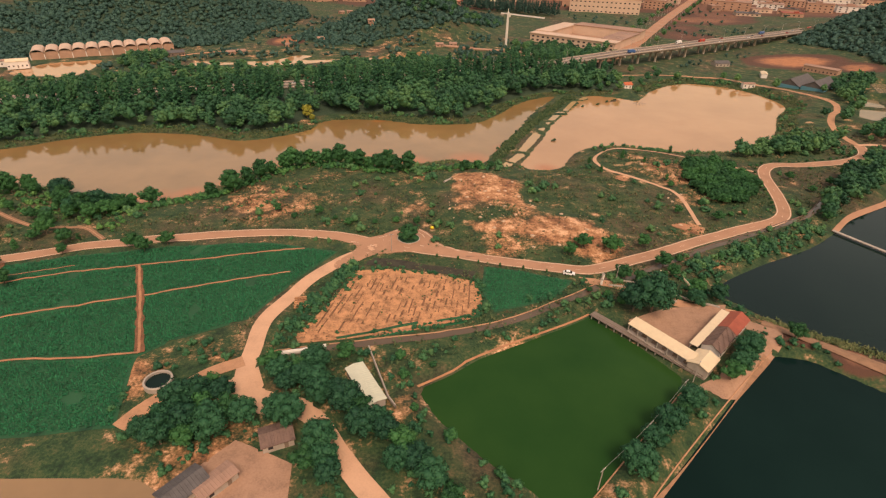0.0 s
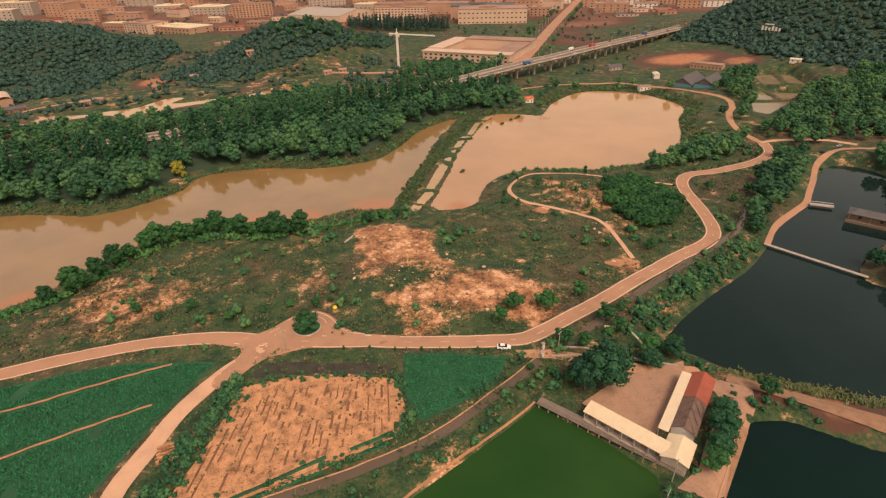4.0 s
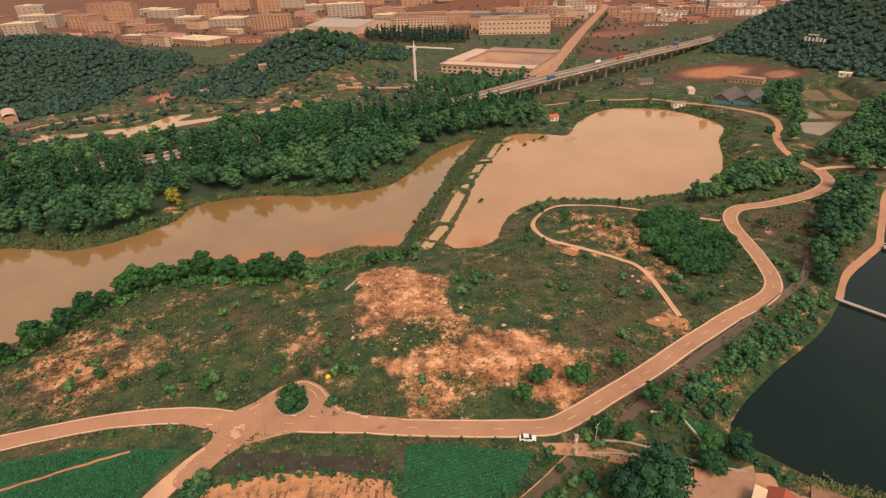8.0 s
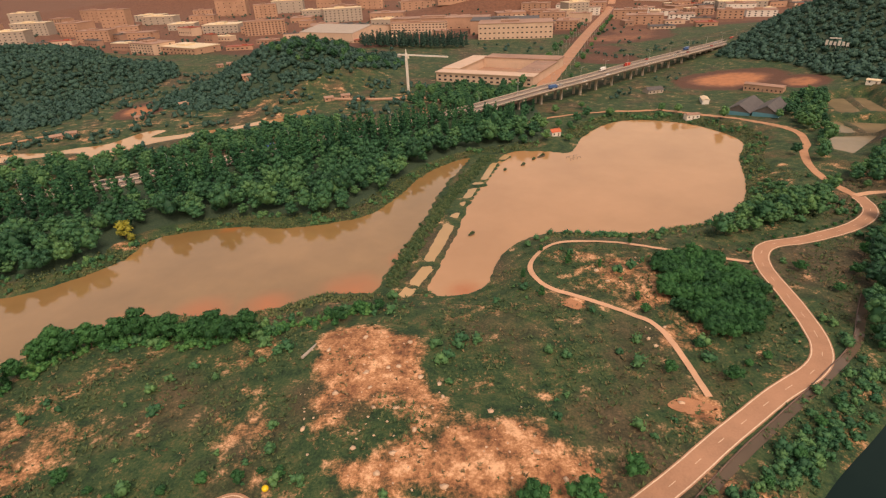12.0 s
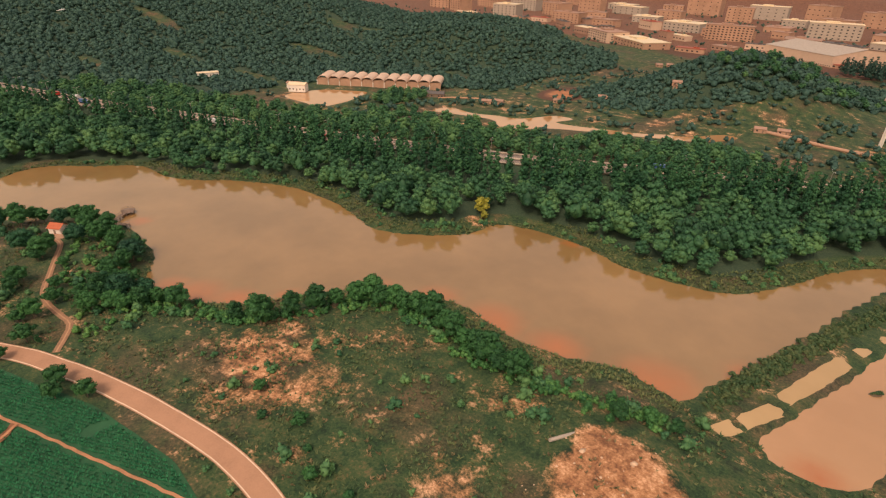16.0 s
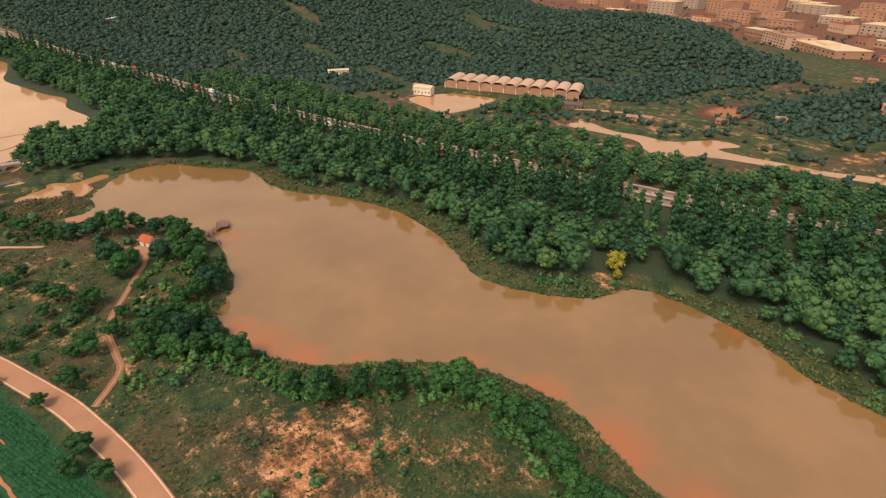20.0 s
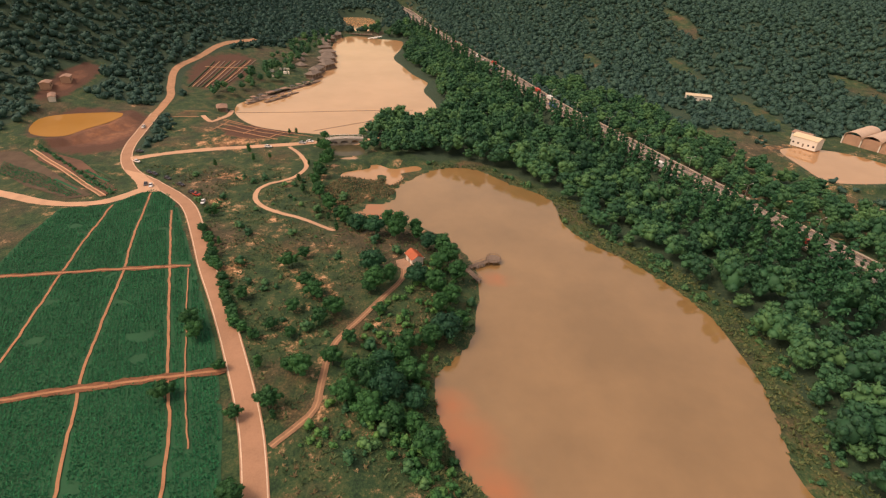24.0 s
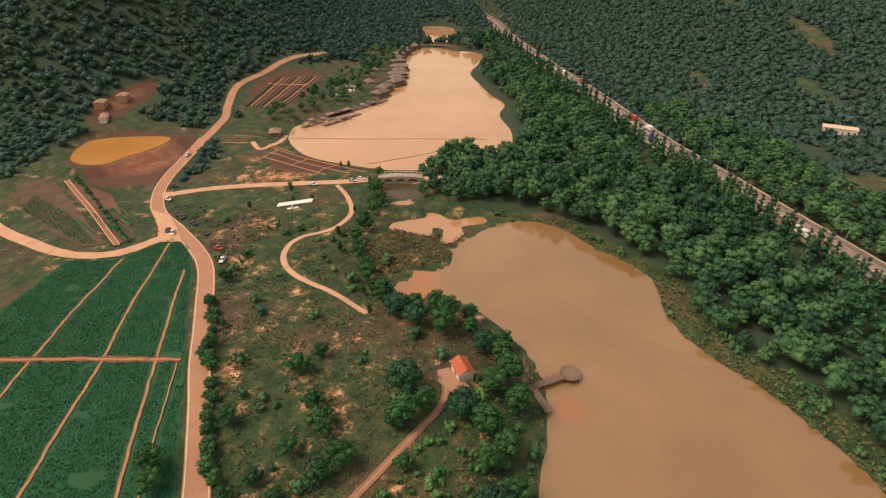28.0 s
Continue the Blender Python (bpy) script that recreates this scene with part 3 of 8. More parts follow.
WOOD = np.array([(150, 560), (100, 540), (-130, 425), (-300, 362), (-460, 306), (-670, 255), (-860, 205), (-860, 175), (-780, 150), (-620, 155), (-480, 170), (-392, 178),
                 (-345, 225), (-300, 250), (-200, 280), (-120, 290), (-60, 320), (0, 330), (60, 400), (100, 440), (135, 470)], float)
HILL_NORTH = [(-1500, 52), (-1081, 178), (-865, 223), (-668, 272), (-458, 326), (-425, 345), (-428, 420), (-420, 470), (-405, 525), (-340, 580), (-275, 590), (-245, 620), (-252, 680), (-225, 740), (-212, 790), (-235, 850), (-330, 900), (-400, 965), (-520, 980), (-620, 1000), (-800, 1050), (-1500, 1000)]
HILL_MIDDLE = [(-196, 640), (-135, 608), (-60, 636), (-8, 684), (42, 735), (60, 810), (55, 870), (-60, 890), (-130, 870), (-158, 800), (-150, 740), (-190, 700)]
HILL_SOUTH = [(-1500, -420), (-1500, 60), (-1100, 150), (-900, 190), (-850, 150), (-800, 95), (-660, 70), (-640, 45), (-600, 25), (-560, 18), (-480, 28), (-420, 44), (-400, 48), (-340, 60), (-350, 40), (-430, 26), (-440, -38), (-340, -40), (-320, -70), (-330, -420)]
HILL_EAST = [(450, 424), (425, 442), (412, 490), (409, 538), (404, 615), (386, 677), (425, 720), (470, 760), (560, 800), (760, 940), (1000, 900), (1000, 300), (700, 100), (420, 160), (300, 240), (320, 290), (345, 315)]
FLATS = [(-420, 440), (-300, 440), (-240, 478), (-150, 478), (-95, 528), (-30, 545), (60, 540), (110, 600), (60, 680), (0, 740), (-50, 690), (-85, 640), (-135, 608), (-196, 640), (-190, 700), (-160, 800), (-215, 800), (-250, 680), (-245, 620), (-300, 590), (-400, 530)]
CLEARINGS = [((-345, 525), 66, 32), ((-240, 560), 80, 30), ((-390, 470), 34, 26), ((-505, 446), 22, 10), ((-600, 470), 40, 9), ((-470, 480), 50, 8), ((-520, 600), 46, 12), ((-640, 390), 30, 7), ((-330, 640), 26, 9), ((-560, 700), 60, 14), ((-740, 520), 60, 12), ((-455, -45), 46, 15), ((-540, 35), 72, 26)]
SHORE_GAP = (-103.2, 350.8)
RESTAURANT_LINE = np.array([(-440, 60), (-500, 80), (-560, 95), (-640, 98), (-700, 85)], float)
FIELD_WEST = np.array([(-298, 80), (-291, 92), (-274, 103), (-181, 152), (-150, 165), (-108, 178), (-74, 182), (-45, 178), (-57, 155), (-65, 133), (-86, 121), (-92, 113), (-84, 88), (-110, 83),
                       (-150, 90), (-205, 60), (-240, 54), (-272, 51), (-277, 68)], float)
FALLOW = np.array([(-36.5, 164.8), (-18.5, 166.3), (9, 160.3), (10.8, 155.9), (11.5, 146), (9.5, 139.8), (-3, 134), (-14.5, 130.8), (-36.4, 124.6), (-46, 122.5), (-48, 126), (-40, 146.5)], float)
GREEN_PLOT = np.array([(12.7, 171), (28, 168.5), (45.6, 163.4), (37.8, 152.5), (25, 146.5), (15, 142), (12.6, 148.3), (11.6, 155.9)], float)
# soft patches of bare earth: outline or centre and radius
px, py = gx.ravel(), gy.ravel()
bare = np.where(px < -400, 0.1, 0.27)
bare = np.maximum(bare, 1.0 * smooth(5, -8, signed(px, py, MOUND)))
for cx, cy, r, s in ((-85, 220, 30, 0.68), (-20, 225, 20, 0.4), (-110, 215, 18, 0.45), (110, 275, 26, 0.66), (118, 240, 14, 0.66), (106, 208, 6, 1.2), (-235, 160, 40, 0.38), (-205, 175, 28, 0.38), (60, 188, 16, 0.9),
                     (88, 262, 5, 1.0), (-20, 255, 14, 0.52), (20, 186, 12, 0.72), (-60, 80, 22, 0.7), (-88, 104, 11, 0.75), (-68, 118, 10, 0.6), (120, 150, 25, 0.6), (30, 60, 30, 0.62), (-300, 115, 30, 0.4),
                     (-380, 95, 26, 0.75), (-25, 100, 20, 0.5), (150, 200, 20, 0.4), (128, 196, 16, 0.4), (100, 182, 12, 0.5), (-490, 130, 50, 0.7), (-198, 632, 26, 0.9)):
    if r:
        bare = np.maximum(bare, s * smooth(1.5, 0.3, np.hypot(px - cx, py - cy) / r))
hole = np.hypot((px - 18) / 1.15, py - 212)
bare = np.where(hole < 15, np.minimum(bare, 0.1 + 0.05 * hole), bare)
bare = np.maximum(bare, 0.6 * smooth(960, 1040, py + 0.05 * px))
near_patch = (np.abs(px) < 450) & (py < 480)
bare = bare + np.where(near_patch, 0.2 * waves(px, py, 34, 21) + 0.16 * waves(px, py, 13, 22), 0)
flat = smooth(20, -10, signed(px, py, FLATS)) * (signed(px, py, HILL_MIDDLE) > 0)
bare = np.maximum(bare, flat * (0.28 + 0.3 * waves(px, py, 90, 55) + 0.2 * waves(px, py, 30, 56)))
bare = np.where(signed(px, py, WOOD) < 14, np.minimum(bare, 0.12), bare)
bare = np.maximum(bare, 0.62 * smooth(1.4, 0.2, np.hypot((px - SHORE_GAP[0]) / 1.8, py - SHORE_GAP[1]) / 8))
red = 0.97 * smooth(960, 1040, py + 0.05 * px)
for cx, cy, rx, ry, s in ((-380, 14, 40, 30, 1.1), (-390, -10, 34, 24, 1.0), (-455, -47, 42, 12, 1.0), (115, 139, 9, 9, 1.16), (128, 128, 9, 9, 1.16), (142, 118, 9, 9, 1.16), (156, 110, 9, 9, 1.16), (172, 100, 9, 9, 1.16), (188, 92, 9, 9, 1.16), (345, 585, 52, 38, 1.28), (385, 545, 22, 22, 1.2), (-198, 632, 22, 34, 1.25), (-395, 105, 20, 26, 0.8), (420, 965, 60, 70, 1.0), (310, 815, 30, 35, 0.9), (370, 900, 90, 55, 1.1), (290, 745, 40, 40, 0.9), (-540, 35, 60, 25, 0.9), (-60, 1000, 200, 60, 0.8)):
    red = np.maximum(red, s * smooth(1.3, 0.4, np.hypot((px - cx) / rx, (py - cy) / ry)))
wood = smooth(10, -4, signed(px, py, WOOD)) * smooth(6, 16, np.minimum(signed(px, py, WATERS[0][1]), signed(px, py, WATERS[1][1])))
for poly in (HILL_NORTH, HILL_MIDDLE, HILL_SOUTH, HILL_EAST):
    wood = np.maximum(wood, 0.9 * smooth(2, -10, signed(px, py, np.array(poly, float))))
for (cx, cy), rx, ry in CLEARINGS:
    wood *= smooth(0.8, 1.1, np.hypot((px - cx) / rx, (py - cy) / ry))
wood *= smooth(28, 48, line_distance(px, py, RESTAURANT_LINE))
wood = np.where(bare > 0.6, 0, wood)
for name, value in (("bare", bare), ("red", red), ("wood", wood)):
    a = ground_mesh.attributes.new(name, "FLOAT", "POINT")
    a.data.foreach_set("value", value.astype(np.float32))

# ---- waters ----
WATER_LOOK = {"bright": (MAT_BRIGHT, "calm tan pond water with haze reflection in its colour"), "upper": (MAT_UPPER, "broad lake with the orange haze reflection in its colour"), "": (MAT_LAKE, "calm silty tan water, reflecting the hazy sky"), "ochre": (MAT_OCHRE, "small pond of ochre muddy water"), "dark": (MAT_DARK, "dark calm pond water"), "deep": (MAT_DEEP, "deep near-black pond water"), "pond": (MAT_POND, "pale olive fish pond water"), "marsh": (MAT_MARSH, "shallow brown marsh water below the weir"),
              "green": (MAT_GREEN, "murky green algae pond water"), "pale": (MAT_PALE, "shallow pale muddy water between earth banks")}
# places where orange silt shows through the shallows
SILT = [(-146, 226, 14), (-132, 235, 9), (-160, 224, 8), (-120, 250, 5), (-50, 286, 14), (-25, 287, 12), (8, 292, 16), (-75, 285, 10), (30, 315, 8), (-276, 192, 10), (-288, 190, 9), (-226, 244, 6), (52, 284, 9), (-98, 277, 6), (-55, 362, 5)]


def draped(outline, height, step, grow=0.0):
    """A patch inside an outline: a grid whose rim is pulled onto the outline."""
    outline = np.asarray(outline, float)
    lo, hi = outline.min(0), outline.max(0)
    step = max(step, (hi - lo).max() / 110)
    X, Y = np.meshgrid(np.arange(lo[0] - step, hi[0] + step, step), np.arange(lo[1] - step, hi[1] + step, step), indexing="ij")
    d = signed(X, Y, outline)
    keep = d < (grow or step * 0.75)
    n = len(outline)
    line = np.concatenate([np.linspace(outline[i], outline[(i + 1) % n], max(2, int(np.linalg.norm(outline[(i + 1) % n] - outline[i]) / (step * 0.25))), endpoint=False) for i in range(n)])
    for i, j in zip(*np.nonzero(keep & (d > -step * 0.5) & (not grow))):
        X[i, j], Y[i, j] = line[np.argmin(((line - (X[i, j], Y[i, j])) ** 2).sum(1))]
    idx = -np.ones(X.shape, int)
    idx[keep] = np.arange(keep.sum())
    ok = keep[:-1, :-1] & keep[1:, :-1] & keep[1:, 1:] & keep[:-1, 1:]
    f = np.stack([idx[:-1, :-1][ok], idx[1:, :-1][ok], idx[1:, 1:][ok], idx[:-1, 1:][ok]], 1)
    return np.stack([X[keep], Y[keep], height(X[keep], Y[keep])], 1), f


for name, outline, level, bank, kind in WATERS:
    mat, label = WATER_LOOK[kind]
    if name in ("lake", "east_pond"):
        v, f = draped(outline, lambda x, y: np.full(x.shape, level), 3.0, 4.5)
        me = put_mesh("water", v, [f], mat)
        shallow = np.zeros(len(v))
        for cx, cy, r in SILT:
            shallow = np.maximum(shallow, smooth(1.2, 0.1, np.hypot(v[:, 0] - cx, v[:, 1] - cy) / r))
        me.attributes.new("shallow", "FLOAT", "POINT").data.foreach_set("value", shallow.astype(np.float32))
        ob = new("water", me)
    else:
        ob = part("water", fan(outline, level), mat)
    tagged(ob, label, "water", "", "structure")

# ---- roads ----
ROADS = [("road", MAIN_ROAD, 6.4, MAT_ROAD, "two-lane sandy-grey asphalt road with worn edge lines"), ("track", NORTH_TRACK, 4.4, MAT_TRACK, "sandy track on past the asphalt road"), ("track", BRANCH, 3.6, MAT_CONCRETE_ROAD, "pale drive to the waterside plaza"), ("road", SOUTH_ROAD, 5.4, MAT_CONCRETE_ROAD, "dusty pale concrete farm road"),
         ("road", DAM_ROAD, 5.0, MAT_CONCRETE_ROAD, "pale concrete road over the dam"), ("road", WEST_ROAD, 5.5, MAT_CONCRETE_ROAD, "pale concrete farm road"),
         ("road", WEST_CURVE, 7.0, MAT_CONCRETE_ROAD, "pale curved concrete road"), ("track", HILL_TRACK, 5.5, MAT_TRACK, "sandy track up to the terraces"),
         ("path", LOOP_PATH, 2.0, MAT_CONCRETE_ROAD, "narrow pale concrete footpath looping round the knoll"), ("path", WEST_LOOP, 2.4, MAT_CONCRETE_ROAD, "narrow pale concrete footpath"),
         ("track", WELL_TRACK, 4.5, MAT_TRACK, "sandy track to the well"), ("path", POND_WALK, 2.6, MAT_RUT, "reddish earth path between ponds"),
         ("path", [(106.5, 144.4), (112.0, 139.7), (123.9, 130.4), (133.9, 120.7), (140.1, 114.5)], 6.5, MAT_RUT, "brown earth bank path between two ponds"), ("path", SHORE_WALK, 3.0, MAT_ROAD, "pale shore walk beside the dark pond"), ("track", CREST_PATH, 2.6, MAT_TRACK, "sandy track along the pond bank"),
         ("road", TOWN_ROAD, 15.0, MAT_ROAD, "wide dusty town road")]
for k, (name, pts, width, mat, label) in enumerate(ROADS):
    strip(name, curve(pts, 2.5), width, 0.16 + 0.012 * k + (0.5 if name == "road" and width > 10 else 0), mat, across=4, label=label, category="road" if name == "road" else "path")
strip("track", curve(PAVILION_TRACK, 2.5), 2.1, 0.17, MAT_TRACK, label="sandy track to the pavilion", category="track")
for off in (-0.65, 0.65):
    strip("track", curve(PAVILION_TRACK, 2.5), 0.85, 0.2, MAT_RUT, off, label="sandy wheel rut through grass", category="track")
main_line = curve(MAIN_ROAD, 2.5)
for off in (-2.75, 2.75):
    strip("road_marking", main_line, 0.3, 0.2, MAT_LINE, off, 1, label="worn pale edge line on asphalt", category="road marking")
for k in range(8, len(main_line) - 3, 4):
    if main_line[k][0] < -30:
        continue
    strip("road_marking", main_line[k:k + 2], 0.14, 0.21, MAT_LINE, 0, 1, label="short worn centre dash on asphalt", category="road marking")

# widened junctions: the little roundabout and the fork
ring = [(-17.6 + 6.6 * math.cos(a), 191.4 + 6.4 * math.sin(a)) for a in np.linspace(0, 2 * math.pi, 29)]


def apron(outline, lift, mat, label):
    """A paved or earthen patch that follows the ground."""
    v, f = draped(outline, lambda x, y: ground_height(x, y) + lift, 1.2)
    return tagged(new("pavement", put_mesh("pavement", v, [f], mat)), label, "pavement", "", "structure")


apron(curve([(-50, 188), (-39, 188.6), (-31.1, 191.6), (-26.8, 194.7), (-22.8, 197.6), (-18.4, 199.6), (-15, 199.6), (-10.9, 196.5), (-8.1, 192.2), (-6.4, 188.8), (-3.4, 185.7), (3, 182.4), (14, 179), (2, 176.6), (-11, 179.6), (-17, 178.8), (-21, 178.2), (-28.4, 176.8), (-33.5, 173.6), (-41, 165.5), (-45, 168.5), (-40, 177), (-39, 183)], 1.5, True), 0.215, MAT_ROAD, "dusty little roundabout where roads fork")
strip("kerb", np.array([(-18.2 + 4.6 * math.cos(a), 189.8 + 4.4 * math.sin(a)) for a in np.linspace(0, 2 * math.pi, 37)]), 0.35, 0.42, MAT_CONCRETE, 0, 1, None, 0.3, "low concrete kerb ring round the traffic island", "kerb")
apron([(-18.2 + 4.5 * math.cos(a), 189.8 + 4.3 * math.sin(a)) for a in np.linspace(0, 2 * math.pi, 24, endpoint=False)], 0.36, MAT_FIELD, "grassy round traffic island")
strip("road_marking", curve([(-25, 195.2), (-22.4, 196.9), (-18.3, 198.8), (-15.2, 198.8), (-11.6, 195.9), (-8.9, 191.8), (-7.2, 188.3), (-4, 185), (3, 181.8)], 1.2), 0.25, 0.25, MAT_LINE, 0, 1, label="worn pale edge line round the loop", category="road marking")
strip("road_marking", np.array([(-30.6, 189.6), (-27.4, 191.6)]), 0.2, 0.25, MAT_LINE, 0, 1, label="short worn centre dash on asphalt", category="road marking")
strip("road_marking", curve([(-15.0, 196.2), (-12.8, 194.0), (-11.6, 191.4)], 0.8), 0.2, 0.25, MAT_LINE, 0, 1, label="curved worn lane line on asphalt", category="road marking")
apron([(-62, 98), (-62, 106), (-55, 112), (-50, 103), (-36, 100), (-34, 93), (-46, 94)], 0.24, MAT_CONCRETE_ROAD, "dusty concrete road bend")
apron([(-322, 54), (-318, 66), (-303, 80), (-294, 86), (-293, 76), (-306, 68)], 0.3, MAT_CONCRETE_ROAD, "dusty widened road junction")
apron([(60, 141), (76, 149), (97, 152), (92, 142), (73, 126)], 0.25, MAT_YARD, "dusty concrete yard of the pond house")
apron([(97, 147), (110, 138), (106, 131), (86, 110), (78, 108), (72, 112), (80, 116), (99, 137)], 0.22, MAT_YARD, "sandy concrete drive between the ponds")
apron([(48, 166), (60, 164), (86, 152), (100, 149), (99, 145), (84, 148), (58, 160), (49, 162)], 0.2, MAT_TRACK, "sandy earth drive with young trees")
apron([(-62, 72), (-52, 86), (-36, 80), (-34, 68), (-50, 60)], 0.22, MAT_YARD, "cracked concrete farmyard")
apron(FIELD_WEST, 0.1, MAT_FIELD, "dark soil of a green crop field")
apron(FALLOW, 0.12, MAT_FALLOW, "dry tilled plot with shallow furrows")
apron([(-33.6, 168.3), (-30.8, 174.2), (-16.1, 172.1), (9.4, 166.8), (9.3, 162), (-18.4, 167.6)], 0.13, MAT_BURNT, "burnt strip of blackened stubble")
apron(GREEN_PLOT, 0.12, MAT_FIELD, "soil of a maize plot")
RED_FIELD = [(-345, -6), (-345, 30), (-405, 34), (-425, 16), (-392, 16), (-362, 4)]
apron([(-345, -2), (-335, 24), (-296, 64), (-289, 62), (-310, 34), (-333, 2)], 0.3, MAT_REDSOIL, "red-brown soil of vegetable plots")
apron([(-336, -30), (-318, -10), (-296, 20), (-284, 48), (-288, 56), (-312, 26), (-342, -12)], 0.3, MAT_PLOT, "brown soil of a vegetable field")

apron(curve([(97, 210.5), (103, 212.5), (111, 208), (109.5, 206.8), (105, 207.6), (101.5, 206.2)], 1.0, True), 0.26, MAT_BED, "crisp patch of bare orange sand beside the path")
apron(curve([(83.5, 263), (87, 264.6), (90.5, 261), (89, 257.6), (86, 259.2)], 1.0, True), 0.24, MAT_BED, "small patch of bare orange sand beside the path")

# dirt tracks between the crop beds
BED_TRACKS = [[(-278, 71), (-245, 78), (-216, 84), (-184, 91.5), (-161, 96), (-130, 103)], [(-292, 82), (-240, 98), (-220, 105), (-180, 116), (-161, 122), (-134, 133), (-60, 162)], [(-273, 100), (-222, 121), (-166, 144), (-137, 156), (-59, 179)],
              [(-214, 60), (-219, 92), (-224, 128)], [(-152, 94), (-160, 122), (-168, 160)], [(-92, 115), (-104, 138), (-117, 162)], [(-132, 109), (-110, 112), (-92, 115)], [(-222, 128), (-200, 136), (-162, 150.6), (-140, 160)]]
for k, pts in enumerate(BED_TRACKS):
    line = curve(pts, 1.5)
    wide = (0.8, 0.9, 0.95, 2.2, 3.0, 2.4, 0.8, 0.4)[k]
    if k in (3, 4, 5):
        v, f = ribbon(line, wide, 0.28 + 0.02 * k, 0, 6)
        v = np.array(v)
        shift = waves(v[:, 0], v[:, 1], 7, 60 + k) * 0.45
        v[:, 0] += shift
        v[:, 1] += shift * 0.6
        tagged(new("track", put_mesh("track", v, f, MAT_REDTRACK)), "wide reddish earth track across the crop field", "track", "", "structure")
    line = line + np.stack([waves(line[:, 0], line[:, 1], 11, 70 + k), waves(line[:, 0], line[:, 1], 9, 80 + k)], 1) * 0.18
    strip("track", line, min(wide, 0.8), 0.31 + 0.02 * k, MAT_BED, label="narrow orange earth track between crop beds", category="track")

# ---- highway ----
hw = curve(HIGHWAY, 12)
for off, label in ((-4.9, "grey asphalt carriageway on a bank and piers"), (4.9, "grey asphalt carriageway on a bank and piers")):
    strip("road", hw, 8.6, 0.0, MAT_HIGHWAY, off, 2, deck_height, 1.1, label, "highway")
for off in (-9.4, -0.4, 0.4, 9.4):
    strip("parapet", hw, 0.35, 0.9, MAT_PARAPET, off, 1, deck_height, 1.0, "low concrete highway parapet", "parapet")


# ---- plants ----
rng = np.random.RandomState(7)


def ico(sub_level):
    bm = bmesh.new()
    bmesh.ops.create_icosphere(bm, subdivisions=sub_level, radius=1.0)
    v = np.array([p.co for p in bm.verts])
    f = np.array([[q.index for q in p.verts] for p in bm.faces])
    bm.free()
    return v, f


ICO = {k: ico(k) for k in (1, 2)}


def crown(seed, lobes, spread, low, high, lobe, leaf, per_lobe, level=1, taper=0.0):
    """Leafy crown as arrays: lumpy cores with many small leaf blades around them."""
    r = np.random.RandomState(seed)
    bv, bf = ICO[level]
    V, T, Q, n = [], [], [], 0
    for k in range(lobes):
        z = low + (high - low) * (k + 0.5) / lobes
        narrow = 1 - taper * (z - low) / max(0.01, high - low)
        a = k * 2.4 + r.uniform(-0.5, 0.5)
        d = spread * narrow * math.sqrt(r.uniform(0.05, 1)) * (0.35 if k == lobes - 1 else 1)
        c = np.array([d * math.cos(a), d * math.sin(a), z])
        s = lobe * narrow * r.uniform(0.75, 1.2) * np.array([1, 1, r.uniform(0.7, 0.95)])
        v = bv * (1 + r.uniform(-0.25, 0.2, (len(bv), 1))) * s * 0.78 + c
        V.append(v), T.append(bf + n)
        n += len(v)
        nrm = r.normal(size=(per_lobe, 3))
        nrm[:, 2] = np.abs(nrm[:, 2]) * 0.9 - 0.25
        nrm /= np.linalg.norm(nrm, axis=1)[:, None]
        pos = c + nrm * s * r.uniform(0.72, 1.2, (per_lobe, 1))
        up = nrm + r.normal(scale=0.55, size=nrm.shape)
        up /= np.linalg.norm(up, axis=1)[:, None]
        u = np.cross(up, r.normal(size=up.shape))
        u /= np.linalg.norm(u, axis=1)[:, None]
        w = np.cross(up, u)
        size = leaf * r.uniform(0.6, 1.3, (per_lobe, 1))
        quad = np.stack([pos - u * size, pos - w * size * 0.55 - up * size * 0.2, pos + u * size, pos + w * size * 0.55 - up * size * 0.2], 1)
        V.append(quad.reshape(-1, 3))
        Q.append(np.arange(per_lobe * 4).reshape(-1, 4) + n)
        n += per_lobe * 4
    return np.concatenate(V), np.concatenate(T), np.concatenate(Q)


